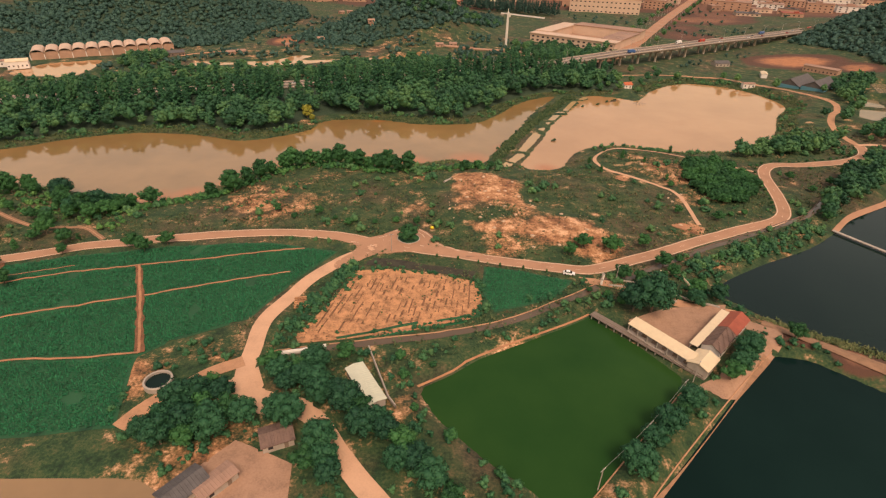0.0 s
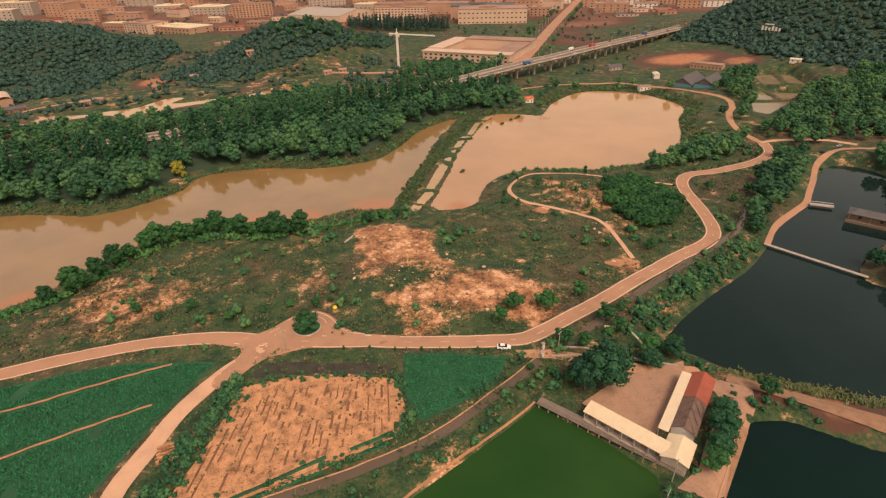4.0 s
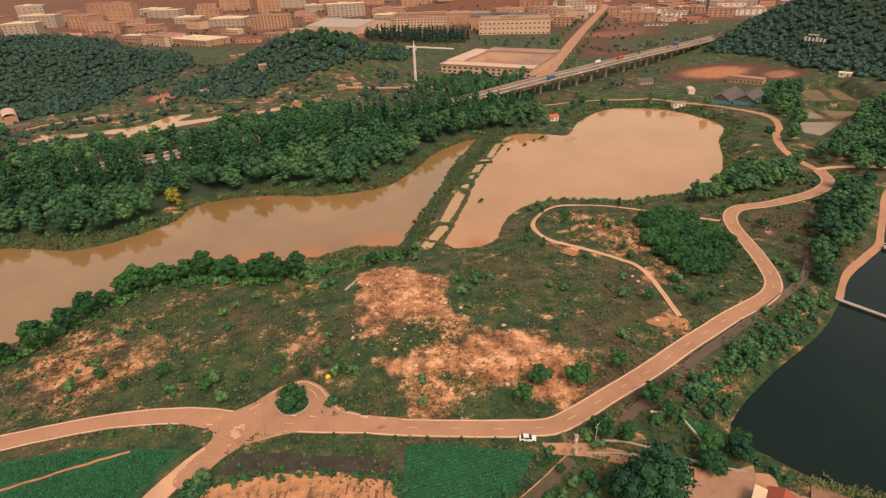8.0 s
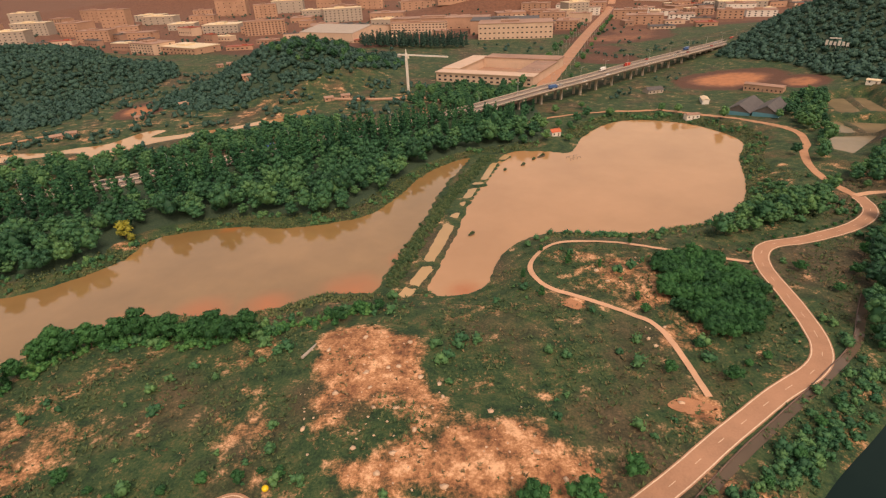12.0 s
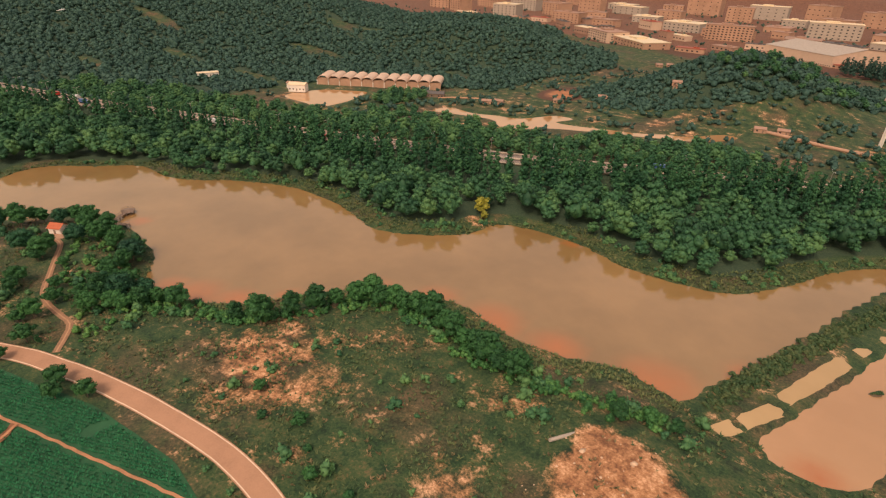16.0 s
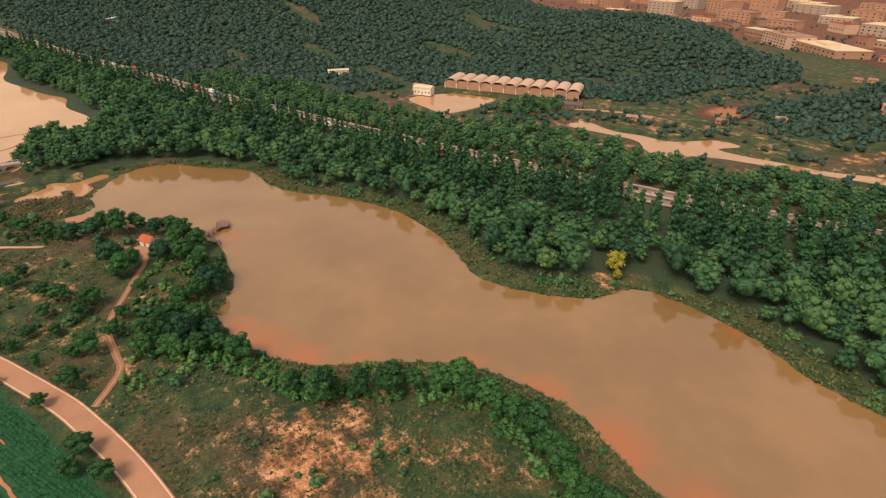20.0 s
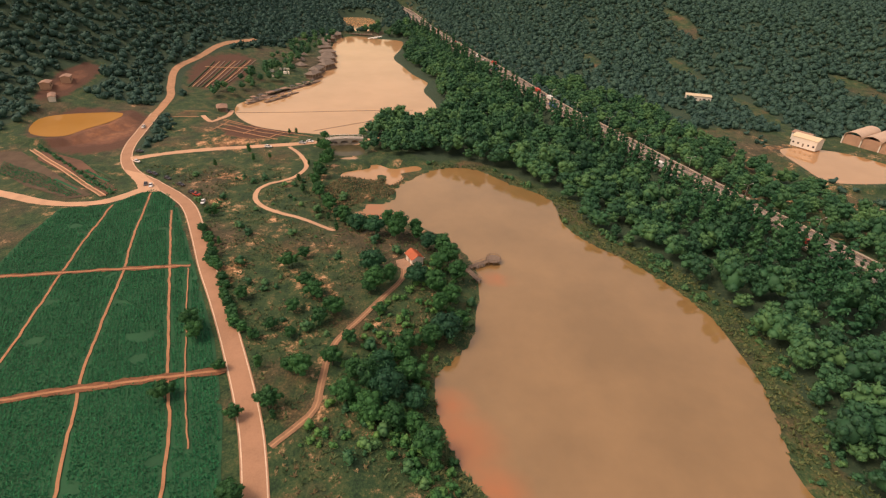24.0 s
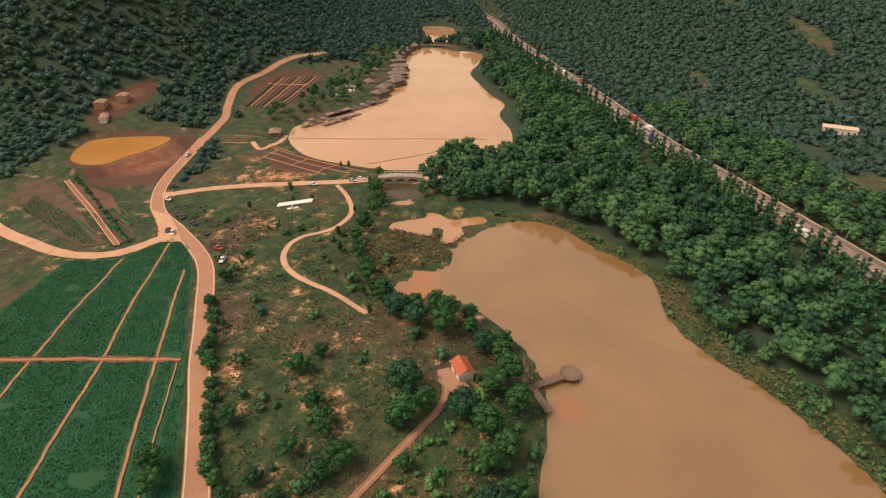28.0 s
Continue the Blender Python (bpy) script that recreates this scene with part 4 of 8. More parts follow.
def dome(seed, radius, low, high, lobes, lobe, leaf, per_lobe):
    """A broad domed crown: leafy lobes over a dark core, with an uneven outline."""
    r = np.random.RandomState(seed)
    bv, bf = ICO[1]
    mid, half = (low + high) / 2, (high - low) / 2
    V, T, Q = [bv * (radius * 0.68, radius * 0.68, half * 0.72) + (0, 0, mid - half * 0.1)], [bf], []
    n = len(bv)
    wide = r.uniform(0.8, 1.15, 2)
    for k in range(lobes):
        up = 1 - (k + 0.5) / lobes * 1.5
        out = math.sqrt(max(0, 1 - up * up))
        a = k * 2.4 + r.uniform(-0.5, 0.5)
        reach = r.uniform(0.7, 1.08)
        c = np.array([(radius - lobe * 0.7) * out * reach * math.cos(a) * wide[0], (radius - lobe * 0.7) * out * reach * math.sin(a) * wide[1], mid + (half - lobe * 0.6) * up * r.uniform(0.8, 1.12)])
        s = lobe * r.uniform(0.7, 1.3) * np.array([1, 1, r.uniform(0.7, 0.95)])
        V.append(bv * (1 + r.uniform(-0.3, 0.2, (len(bv), 1))) * s * 0.85 + c)
        T.append(bf + n)
        n += len(bv)
        nrm = r.normal(size=(per_lobe, 3))
        nrm[:, 2] = np.abs(nrm[:, 2]) * 0.9 - 0.3
        nrm += (c - (0, 0, mid)) / radius * 0.6
        nrm /= np.linalg.norm(nrm, axis=1)[:, None]
        pos = c + nrm * s * r.uniform(0.75, 1.15, (per_lobe, 1))
        face = nrm + r.normal(scale=0.5, size=nrm.shape)
        face /= np.linalg.norm(face, axis=1)[:, None]
        u = np.cross(face, r.normal(size=face.shape))
        u /= np.linalg.norm(u, axis=1)[:, None]
        w = np.cross(face, u)
        size = leaf * r.uniform(0.55, 1.35, (per_lobe, 1))
        V.append(np.stack([pos - u * size, pos - w * size * 0.6 - face * size * 0.25, pos + u * size, pos + w * size * 0.6 - face * size * 0.25], 1).reshape(-1, 3))
        Q.append(np.arange(per_lobe * 4).reshape(-1, 4) + n)
        n += per_lobe * 4
    return np.concatenate(V), np.concatenate(T), np.concatenate(Q)


def planted(name, templates, xs, ys, sizes, mat, label, category, sink=0.0, heights=None, smooth_shade=False):
    """Many plants joined into one mesh: stuff that nobody could count."""
    V, T, Q, tint, n = [], [], [], [], 0
    zs = ground_height(xs, ys) - sink if heights is None else heights
    pick = rng.randint(0, len(templates), len(xs))
    for k, (tv, tt, tq) in enumerate(templates):
        sel = np.nonzero(pick == k)[0]
        if not len(sel):
            continue
        a = rng.uniform(0, 6.28, len(sel))
        c, s = np.cos(a)[:, None], np.sin(a)[:, None]
        sz = sizes[sel][:, None]
        tall = sz * rng.uniform(0.85, 1.2, (len(sel), 1))
        v = np.stack([(tv[:, 0] * c - tv[:, 1] * s) * sz + xs[sel][:, None], (tv[:, 0] * s + tv[:, 1] * c) * sz + ys[sel][:, None], tv[:, 2] * tall + zs[sel][:, None]], -1)
        o = n + np.arange(len(sel))[:, None, None] * len(tv)
        if len(tt):
            T.append((tt[None] + o).reshape(-1, 3))
        if len(tq):
            Q.append((tq[None] + o).reshape(-1, 4))
        V.append(v.reshape(-1, 3))
        tint.append(np.repeat(rng.uniform(0, 1, len(sel)), len(tv)))
        n += len(sel) * len(tv)
    me = put_mesh(name, np.concatenate(V), [np.concatenate(f) for f in (T, Q) if f], mat, np.concatenate(tint), smooth_shade)
    return tagged(new(name, me), label, category, "", "stuff")


def scatter(poly, spacing, jitter=0.45):
    poly = np.asarray(poly, float)
    lo, hi = poly.min(0), poly.max(0)
    xs, ys = np.meshgrid(np.arange(lo[0], hi[0], spacing), np.arange(lo[1], hi[1], spacing), indexing="ij")
    xs[:, ::2] += spacing / 2
    xs, ys = xs.ravel() + rng.uniform(-jitter, jitter, xs.size) * spacing, ys.ravel() + rng.uniform(-jitter, jitter, ys.size) * spacing
    k = inside(xs, ys, poly)
    return xs[k], ys[k]


ALL_ROADS = [curve(r[1], 6) for r in ROADS[:-1]] + [curve(PAVILION_TRACK, 6), np.array(ring)]


def free_of(xs, ys, water=3.0, road=4.5, highway=13.0):
    """Which places lie clear of water, roads and the highway."""
    ok = np.ones(len(xs), bool)
    for name, poly, level, bank, kind in WATERS:
        ok &= signed(xs, ys, poly, water + 3) > water
    for line in ALL_ROADS:
        ok &= line_distance(xs, ys, line) > road
    ok &= line_distance(xs, ys, HIGHWAY_LINE) > highway
    return ok


BANK_LINE = [(-150, 212), (-130, 222), (-112, 230), (-102, 242), (-92, 258), (-76, 266), (-56, 266), (-36, 262), (-20, 264), (0, 268), (14, 274)]
CANAL = [(-54, 116.5), (-38, 121), (-22.5, 124.8), (-2.5, 129.6), (17, 136), (34, 146.5), (45, 153.5), (54, 160)]
DITCH = [(56, 164), (66, 166), (80, 175), (109, 193), (147, 214), (166, 226), (178, 238), (190, 250)]
CANAL_LINE, DITCH_LINE = curve(CANAL, 3), curve(DITCH, 3)
LAKE_RIM = [(-350, 215), (-345, 250), (-290, 300), (-200, 335), (-110, 345), (-60, 380), (0, 375), (60, 440), (100, 465), (190, 515), (270, 500), (280, 420), (230, 340), (150, 310), (95, 318), (100, 335), (180, 335), (240, 420), (200, 480), (100, 440), (40, 380), (0, 345), (-95, 330), (-250, 270), (-330, 225)]
TREE_A = [dome(s, 3.7 + 0.22 * s, 1.6, 8.6 + 0.6 * s, 11, 1.75, 0.5, 22) for s in (1, 2, 3, 4, 5, 6)]
TREE_TALL = [crown(s, 9, 1.5, 3.0, 16.0, 1.9, 0.6, 22, 1, 0.6) for s in (11, 12, 13)]
TREE_FAR = [dome(s, 2.7, 0.2, 4.2 + 0.4 * (s % 3), 2, 1.6, 0.62, 11) for s in (21, 22, 23, 24)]
TREE_FARTHEST = [dome(s, 2.8, 0.2, 4.6, 1, 2.0, 1.0, 16) for s in (25, 26, 27)]
BUSH = [crown(s, 4, 0.8, 0.4, 1.4, 0.8, 0.26, 18, 1) for s in (31, 32, 33)]
TUFT = []
for s in (41, 42, 43):
    r = np.random.RandomState(s)
    v, q = [], []
    for k in range(6):
        a, lean = r.uniform(0, 6.28), r.uniform(0.5, 1.15)
        d, p = np.array([math.cos(a), math.sin(a), 0]), np.array([-math.sin(a), math.cos(a), 0])
        tip = d * lean + np.array([0, 0, r.uniform(0.35, 0.8)])
        q.append([len(v) + i for i in range(4)])
        v += [-p * 0.16, p * 0.16, tip * 0.6 + p * 0.2, tip]
    TUFT.append((np.array(v), np.zeros((0, 3), int), np.array(q)))

# woods
xs, ys = scatter(WOOD, 7.0)
k = free_of(xs, ys, 9.5, 4, 10.8) & (np.hypot((xs + 126) / 11, (ys - 413) / 24) > 1) & (np.hypot(xs - SHORE_GAP[0], ys - SHORE_GAP[1]) > 11)
xs, ys = xs[k], ys[k]
near_road = line_distance(xs, ys, HIGHWAY_LINE)
tall = (near_road < np.where(xs < -270, 26, 48)) & (rng.uniform(size=len(xs)) < 0.85)
planted("wood", TREE_A, xs[~tall], ys[~tall], rng.uniform(0.72, 1.08, (~tall).sum()) ** 2 * 1.12, MAT_WOODLAND, "dense green mixed broadleaf wood along the lake shore", "wood")
lower = np.where(xs[tall] < -270, 0.95, np.where(xs[tall] > 60, 0.8, 1.15))
planted("wood", TREE_TALL, xs[tall], ys[tall], rng.uniform(0.85, 1.15, tall.sum()) * lower, MAT_DARK_LEAF, "dark slender roadside trees beside the highway", "wood")

# a close row of tall trees on the lake side of the highway
row = curve(HIGHWAY, 3.2)
row = row[(row[:, 0] > -430) & (row[:, 0] < 90)]
t = np.gradient(row, axis=0)
t /= np.linalg.norm(t, axis=1)[:, None]
row, t = row[np.abs(row[:, 0] + 132) > 9], t[np.abs(row[:, 0] + 132) > 9]
xs, ys = row[:, 0] + t[:, 1] * 12.3 + rng.normal(0, 0.5, len(row)), row[:, 1] - t[:, 0] * 12.3 + rng.normal(0, 0.5, len(row))
planted("wood", TREE_TALL, xs, ys, rng.uniform(0.7, 1.0, len(xs)) * np.where(xs < -150, 0.8, 1.0), MAT_DARK_LEAF, "close row of slender trees beside the highway", "wood")

# woods and orchards beyond the highway and on the hills
north = HILL_NORTH
NEAR = np.array([(-113, 221), (0, 190), (32, 130), (0, 0)], float)


def hill_wood(poly, label, gap, keep):
    """Woods over a hill: close trees near the flight, wider ones far off."""
    for lo_, hi_, space, size, kinds in ((0, 430, gap * 0.86, 1.1, TREE_FAR), (430, 1100, gap * 1.08, 1.25, TREE_FARTHEST)):
        x, y = scatter(poly, space, 0.85)
        far = line_distance(x, y, NEAR)
        ok = (far >= lo_) & (far < hi_) & free_of(x, y, 7, 7, 12.5) & (y > -320) & keep(x, y)
        for (cx, cy), rx, ry in CLEARINGS:
            ok &= np.hypot((x - cx) / rx, (y - cy) / ry) > 1
        x, y = x[ok], y[ok]
        planted("hill_wood", kinds, x, y, size * rng.uniform(0.6, 1.35, len(x)), MAT_HAZED_LEAF, label, "wood", 1.6)


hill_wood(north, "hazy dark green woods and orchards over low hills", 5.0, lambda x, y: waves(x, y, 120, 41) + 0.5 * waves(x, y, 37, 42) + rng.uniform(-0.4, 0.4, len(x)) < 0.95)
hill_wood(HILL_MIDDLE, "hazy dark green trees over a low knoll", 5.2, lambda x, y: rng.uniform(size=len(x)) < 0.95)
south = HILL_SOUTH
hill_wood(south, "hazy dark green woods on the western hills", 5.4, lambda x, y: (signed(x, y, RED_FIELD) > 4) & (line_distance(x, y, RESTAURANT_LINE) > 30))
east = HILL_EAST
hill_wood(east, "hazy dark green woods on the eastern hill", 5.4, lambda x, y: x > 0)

STRIP = [(-560, 305), (-458, 330), (-306, 380), (-132, 446), (-40, 492), (10, 520), (-30, 545), (-95, 528), (-150, 478), (-240, 478), (-300, 440), (-400, 440), (-440, 400), (-560, 350)]
xs, ys = scatter(STRIP, 7.4)
k = free_of(xs, ys, 4, 5, 12.5) & (line_distance(xs, ys, HIGHWAY_LINE) < 70 + 25 * waves(xs, ys, 60, 51))
planted("wood", TREE_A, xs[k], ys[k], rng.uniform(0.6, 1.0, k.sum()), MAT_WOODLAND, "dark green broadleaf trees beyond the highway", "wood")
xs, ys = scatter([(-312, 484), (-318, 530), (-288, 540), (-278, 500), (-290, 484)], 6.5)
planted("trees", TREE_A, xs, ys, rng.uniform(0.6, 0.9, len(xs)), MAT_WOODLAND, "dense clump of green trees beside the vaulted hall", "trees")
xs, ys = scatter([(-5, 960), (0, 1000), (70, 975), (140, 925), (150, 885), (60, 920)], 7.0)
planted("trees", TREE_TALL, xs, ys, rng.uniform(0.9, 1.3, len(xs)), MAT_HAZED_LEAF, "tall dark trees before the town", "trees")


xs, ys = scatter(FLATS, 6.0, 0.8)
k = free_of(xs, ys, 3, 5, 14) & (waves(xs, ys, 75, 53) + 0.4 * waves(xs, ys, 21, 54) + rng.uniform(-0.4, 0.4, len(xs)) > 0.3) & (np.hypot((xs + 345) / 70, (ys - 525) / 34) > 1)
planted("trees", TREE_FAR, xs[k], ys[k], rng.uniform(0.5, 1.25, k.sum()), MAT_HAZED_LEAF, "clumps of trees and bushes over flat meadows", "trees", 0.6)
xs, ys = scatter([(40, 560), (110, 545), (170, 600), (120, 640), (60, 640)], 8.0, 0.6)
k = free_of(xs, ys, 3, 5, 14) & (line_distance(xs, ys, curve(TOWN_ROAD, 30)) > 12)
planted("trees", TREE_A, xs[k], ys[k], rng.uniform(0.5, 0.95, k.sum()), MAT_WOODLAND, "dark trees between the highway and the works", "trees")


# crops in rows
def crop(name, poly, row, gap, turn, size, mat, label, holes=()):
    c, s = math.cos(radians(turn)), math.sin(radians(turn))
    poly = np.asarray(poly, float)
    mid = poly.mean(0)
    r = np.abs(poly - mid).max() * 1.5
    u, v = np.meshgrid(np.arange(-r, r, gap), np.arange(-r, r, row), indexing="ij")
    u, v = u.ravel() + rng.uniform(-0.3, 0.3, u.size) * gap, v.ravel() + rng.uniform(-0.12, 0.12, v.size) * row
    x, y = mid[0] + u * c - v * s, mid[1] + u * s + v * c
    k = signed(x, y, poly) < -0.8
    x, y = x[k], y[k]
    ok = waves(x, y, 18, 9) < 0.95
    for line in holes:
        ok &= line_distance(x, y, np.asarray(line, float)) > 1.2
    x, y = x[ok], y[ok]
    return planted(name, TUFT, x, y, size * rng.uniform(0.7, 1.25, len(x)), mat, label, "crop", -0.08)


crop("crop_rows", FIELD_WEST, 0.95, 0.7, 24, 0.72, MAT_CROP, "low green crop in rows over dark soil", [curve(t, 6) for t in BED_TRACKS])
crop("crop_rows", GREEN_PLOT, 1.0, 0.65, 10, 0.7, MAT_CROP, "green maize plot in rows")

# grass tufts and scrub over the open land
open_land = [(-330, 60), (-330, 150), (-280, 190), (-225, 240), (-120, 255), (-90, 280), (0, 290), (60, 285), (90, 322), (170, 318), (240, 370), (270, 330), (240, 295), (185, 215), (60, 150), (-40, 100), (-70, 130), (-40, 185), (-120, 185), (-270, 108)]
xs, ys = scatter(open_land, 1.55, 0.6)
k = free_of(xs, ys, 0.6, 3.6) & (signed(xs, ys, FALLOW) > 0) & (signed(xs, ys, GREEN_PLOT) > 0) & (signed(xs, ys, FIELD_WEST) > 0)
k &= (signed(xs, ys, MOUND) > 1) | (np.hypot(xs - 18, ys - 212) < 13) | (rng.uniform(size=len(xs)) < 0.05)
k &= waves(xs, ys, 26, 5) + rng.uniform(-0.6, 0.6, len(xs)) > 0.05
xs, ys = xs[k], ys[k]
planted("grass", TUFT, xs, ys, rng.uniform(0.5, 1.3, len(xs)), MAT_SCRUB, "rough grass and weeds in tufts", "grass", 0.05)
xs, ys = scatter(open_land, 4.2, 0.6)
k = free_of(xs, ys, 2.5, 4.5) & (signed(xs, ys, FALLOW) > 1) & (signed(xs, ys, GREEN_PLOT) > 1) & (signed(xs, ys, FIELD_WEST) > 1) & (signed(xs, ys, MOUND) > 0)
k &= waves(xs, ys, 40, 8) + rng.uniform(-0.8, 0.8, len(xs)) > 0.7
xs, ys = xs[k], ys[k]
planted("scrub", BUSH, xs, ys, rng.uniform(0.4, 1.4, len(xs)) ** 2, MAT_WOODLAND, "low green bushes scattered in rough grass", "bush", 0.1)
farm_land = [(-70, 75), (-92, 95), (-85, 118), (-62, 128), (-45, 118), (10, 140), (50, 165), (95, 175), (120, 195), (150, 214), (160, 205), (125, 180), (100, 165), (112, 140), (140, 122), (95, 125), (45, 66), (30, 60), (-10, 60), (-30, 70)]
xs, ys = scatter(farm_land, 3.0, 0.6)
k = free_of(xs, ys, 1.2, 3.6) & (signed(xs, ys, [(48, 140), (66, 112), (100, 135), (98, 150), (76, 150)]) > 1.0) & (signed(xs, ys, [(-66, 70), (-54, 86), (-36, 82), (-34, 66)]) > 0.5)
k &= (signed(xs, ys, [(-31, 110), (-20, 94), (-14, 98), (-22, 115)]) > 1.0) & (np.hypot(xs + 80, ys - 103.6) > 6) & (line_distance(xs, ys, CANAL_LINE) > 2.6) & (line_distance(xs, ys, DITCH_LINE) > 2.6)
k &= waves(xs, ys, 22, 12) + rng.uniform(-0.8, 0.8, len(xs)) > -0.05
xs, ys = xs[k], ys[k]
planted("scrub", BUSH, xs, ys, rng.uniform(0.4, 1.25, len(xs)), MAT_DARK_LEAF, "dark green bushes between ponds and paths", "bush", 0.1)
xs, ys = scatter([(-140, 186), (-170, 192), (-225, 213), (-240, 224), (-215, 231), (-185, 226), (-160, 218), (-140, 222)], 3.4, 0.6)
k = free_of(xs, ys, 2.5, 2.4) & (rng.uniform(size=len(xs)) < 0.7)
planted("scrub", BUSH, xs[k], ys[k], rng.uniform(0.5, 1.4, k.sum()), MAT_LEAF, "lush green bushes on the wooded point", "bush", 0.1)
bank = curve(BANK_LINE, 3)
i = rng.randint(0, len(bank), 420)
xs, ys = bank[i, 0] + rng.normal(0, 2.6, 420), bank[i, 1] + rng.normal(0, 2.6, 420)
planted("scrub", BUSH, xs, ys, rng.uniform(0.6, 1.4, 420), MAT_LEAF, "green bushes along the lake bank", "bush", 0.1)
# rough grass and weeds on the far shore of the lake
xs, ys = scatter(LAKE_RIM, 1.25, 0.7)
d = np.minimum(signed(xs, ys, WATERS[0][1], 20), signed(xs, ys, WATERS[1][1], 20))
k = (d > 0.3) & (d < 13) & (line_distance(xs, ys, DIKE_LINE) > 8) & (rng.uniform(size=len(xs)) < 0.75)
planted("grass", TUFT, xs[k], ys[k], rng.uniform(0.6, 1.5, k.sum()), MAT_SHORE, "pale green reeds and grass along the shore", "grass", 0.05)
k &= (d > 1.5) & (waves(xs, ys, 30, 18) + rng.uniform(-0.7, 0.7, len(xs)) > 0.75)
planted("scrub", BUSH, xs[k], ys[k], rng.uniform(0.4, 1.3, k.sum()), MAT_WOODLAND, "bushes along the far lake shore", "bush", 0.1)
# stones over the bare mound, the knoll and the path edges
ROCK = []
for s in (91, 92, 93):
    r = np.random.RandomState(s)
    v, f = ICO[1]
    ROCK.append((v * (1 + r.uniform(-0.3, 0.25, (len(v), 1))) * (1.0, r.uniform(0.6, 0.9), 0.5), f, np.zeros((0, 4), int)))
xs, ys = scatter([(-5, 262), (40, 256), (46, 222), (90, 206), (120, 205), (125, 232), (112, 255), (96, 268), (88, 290), (120, 296), (132, 280), (112, 272), (104, 240), (96, 216), (60, 180), (20, 182), (-4, 205)], 2.4, 0.9)
k = free_of(xs, ys, 2, 2.2) & (rng.uniform(size=len(xs)) < np.where(signed(xs, ys, MOUND) < 0, 0.22, 0.3)) & ((signed(xs, ys, MOUND) < 0) | (waves(xs, ys, 30, 95) > 0.25))
planted("stones", ROCK, xs[k], ys[k], rng.uniform(0.15, 0.5, k.sum()) + 0.7 * (rng.uniform(size=k.sum()) < 0.16), MAT_ROCK, "pale stones scattered over bare sandy ground", "stones", 0.03)
# bushes along the earth bank between the ditch and the dark pond
t = rng.uniform(0, 1, 150)
xs, ys = np.interp(t, [0, 0.35, 0.7, 1], [90, 112, 136, 164]) + rng.normal(0, 2.2, 150), np.interp(t, [0, 0.35, 0.7, 1], [173, 184, 197, 216]) + rng.normal(0, 1.8, 150)
k = free_of(xs, ys, 1.0, 3) & (line_distance(xs, ys, DITCH_LINE) > 2.6)
planted("scrub", BUSH, xs[k], ys[k], rng.uniform(0.4, 1.5, k.sum()), MAT_WOODLAND, "row of green bushes along the dark pond bank", "bush", 0.1)
# lush grass band on the near shore of the lake
xs, ys = scatter([(-175, 205), (-140, 218), (-112, 240), (-98, 260), (-60, 272), (0, 278), (18, 284), (20, 300), (-100, 300), (-150, 240), (-180, 235)], 1.2, 0.7)
d = signed(xs, ys, WATERS[0][1], 20)
k = (d > 0.3) & (d < 10) & (rng.uniform(size=len(xs)) < 0.85)
planted("grass", TUFT, xs[k], ys[k], rng.uniform(0.6, 1.4, k.sum()), MAT_SHORE, "lush green grass along the near shore", "grass", 0.05)
# dry grass in the meadow
xs, ys = scatter(open_land, 2.1, 0.6)
k = free_of(xs, ys, 1.5, 3.8) & (signed(xs, ys, FALLOW) > 0) & (signed(xs, ys, GREEN_PLOT) > 0) & (signed(xs, ys, FIELD_WEST) > 0)
k &= waves(xs, ys, 17, 25) + rng.uniform(-0.5, 0.5, len(xs)) > 0.4
planted("grass", TUFT, xs[k], ys[k], rng.uniform(0.5, 1.2, k.sum()), MAT_REED, "dry brown grass in tufts", "grass", 0.05)
# brown reeds in the shallow head of the lake
xs, ys = scatter([(-322, 172), (-322, 190), (-328, 204), (-314, 204), (-298, 196), (-292, 184), (-284, 178), (-290, 168), (-306, 164)], 1.1, 0.6)
k = signed(xs, ys, WATERS[0][1]) > 0.5
planted("reeds", TUFT, xs[k], ys[k], rng.uniform(0.6, 1.3, k.sum()), MAT_REED, "brown reeds and weeds at the lake head", "reeds", 0.05)
t = rng.uniform(0, 1, 900)
xs, ys = np.interp(t, [0, 1], [108, 160]) + rng.normal(0, 1.5, 900), np.interp(t, [0, 1], [147, 119]) + rng.normal(0, 1.2, 900)
planted("reeds", TUFT, xs, ys, rng.uniform(0.6, 1.3, 900), MAT_SHORE, "green and yellow reeds along the dark pond", "reeds", 0.05, np.maximum(ground_height(xs, ys), -2.4))
# street greenery of the town
xs, ys = scatter([(-900, 1000), (-300, 960), (60, 880), (260, 800), (420, 840), (900, 1200), (1000, 1800), (-900, 1800)], 26, 0.6)
k = (waves(xs, ys, 170, 15) > 0.1) & (line_distance(xs, ys, curve(TOWN_ROAD, 30)) > 14)
planted("town_trees", TREE_FAR, xs[k], ys[k], rng.uniform(0.7, 1.4, k.sum()), MAT_HAZED_LEAF, "hazy trees between the town blocks", "trees")
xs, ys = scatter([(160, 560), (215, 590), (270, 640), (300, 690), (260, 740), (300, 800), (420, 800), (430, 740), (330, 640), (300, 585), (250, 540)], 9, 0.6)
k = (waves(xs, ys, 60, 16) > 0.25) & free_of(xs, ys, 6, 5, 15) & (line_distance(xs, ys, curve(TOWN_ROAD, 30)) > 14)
planted("scrub_trees", TREE_FAR, xs[k], ys[k], rng.uniform(0.4, 0.9, k.sum()), MAT_HAZED_LEAF, "scattered small trees beyond the flyover", "trees")
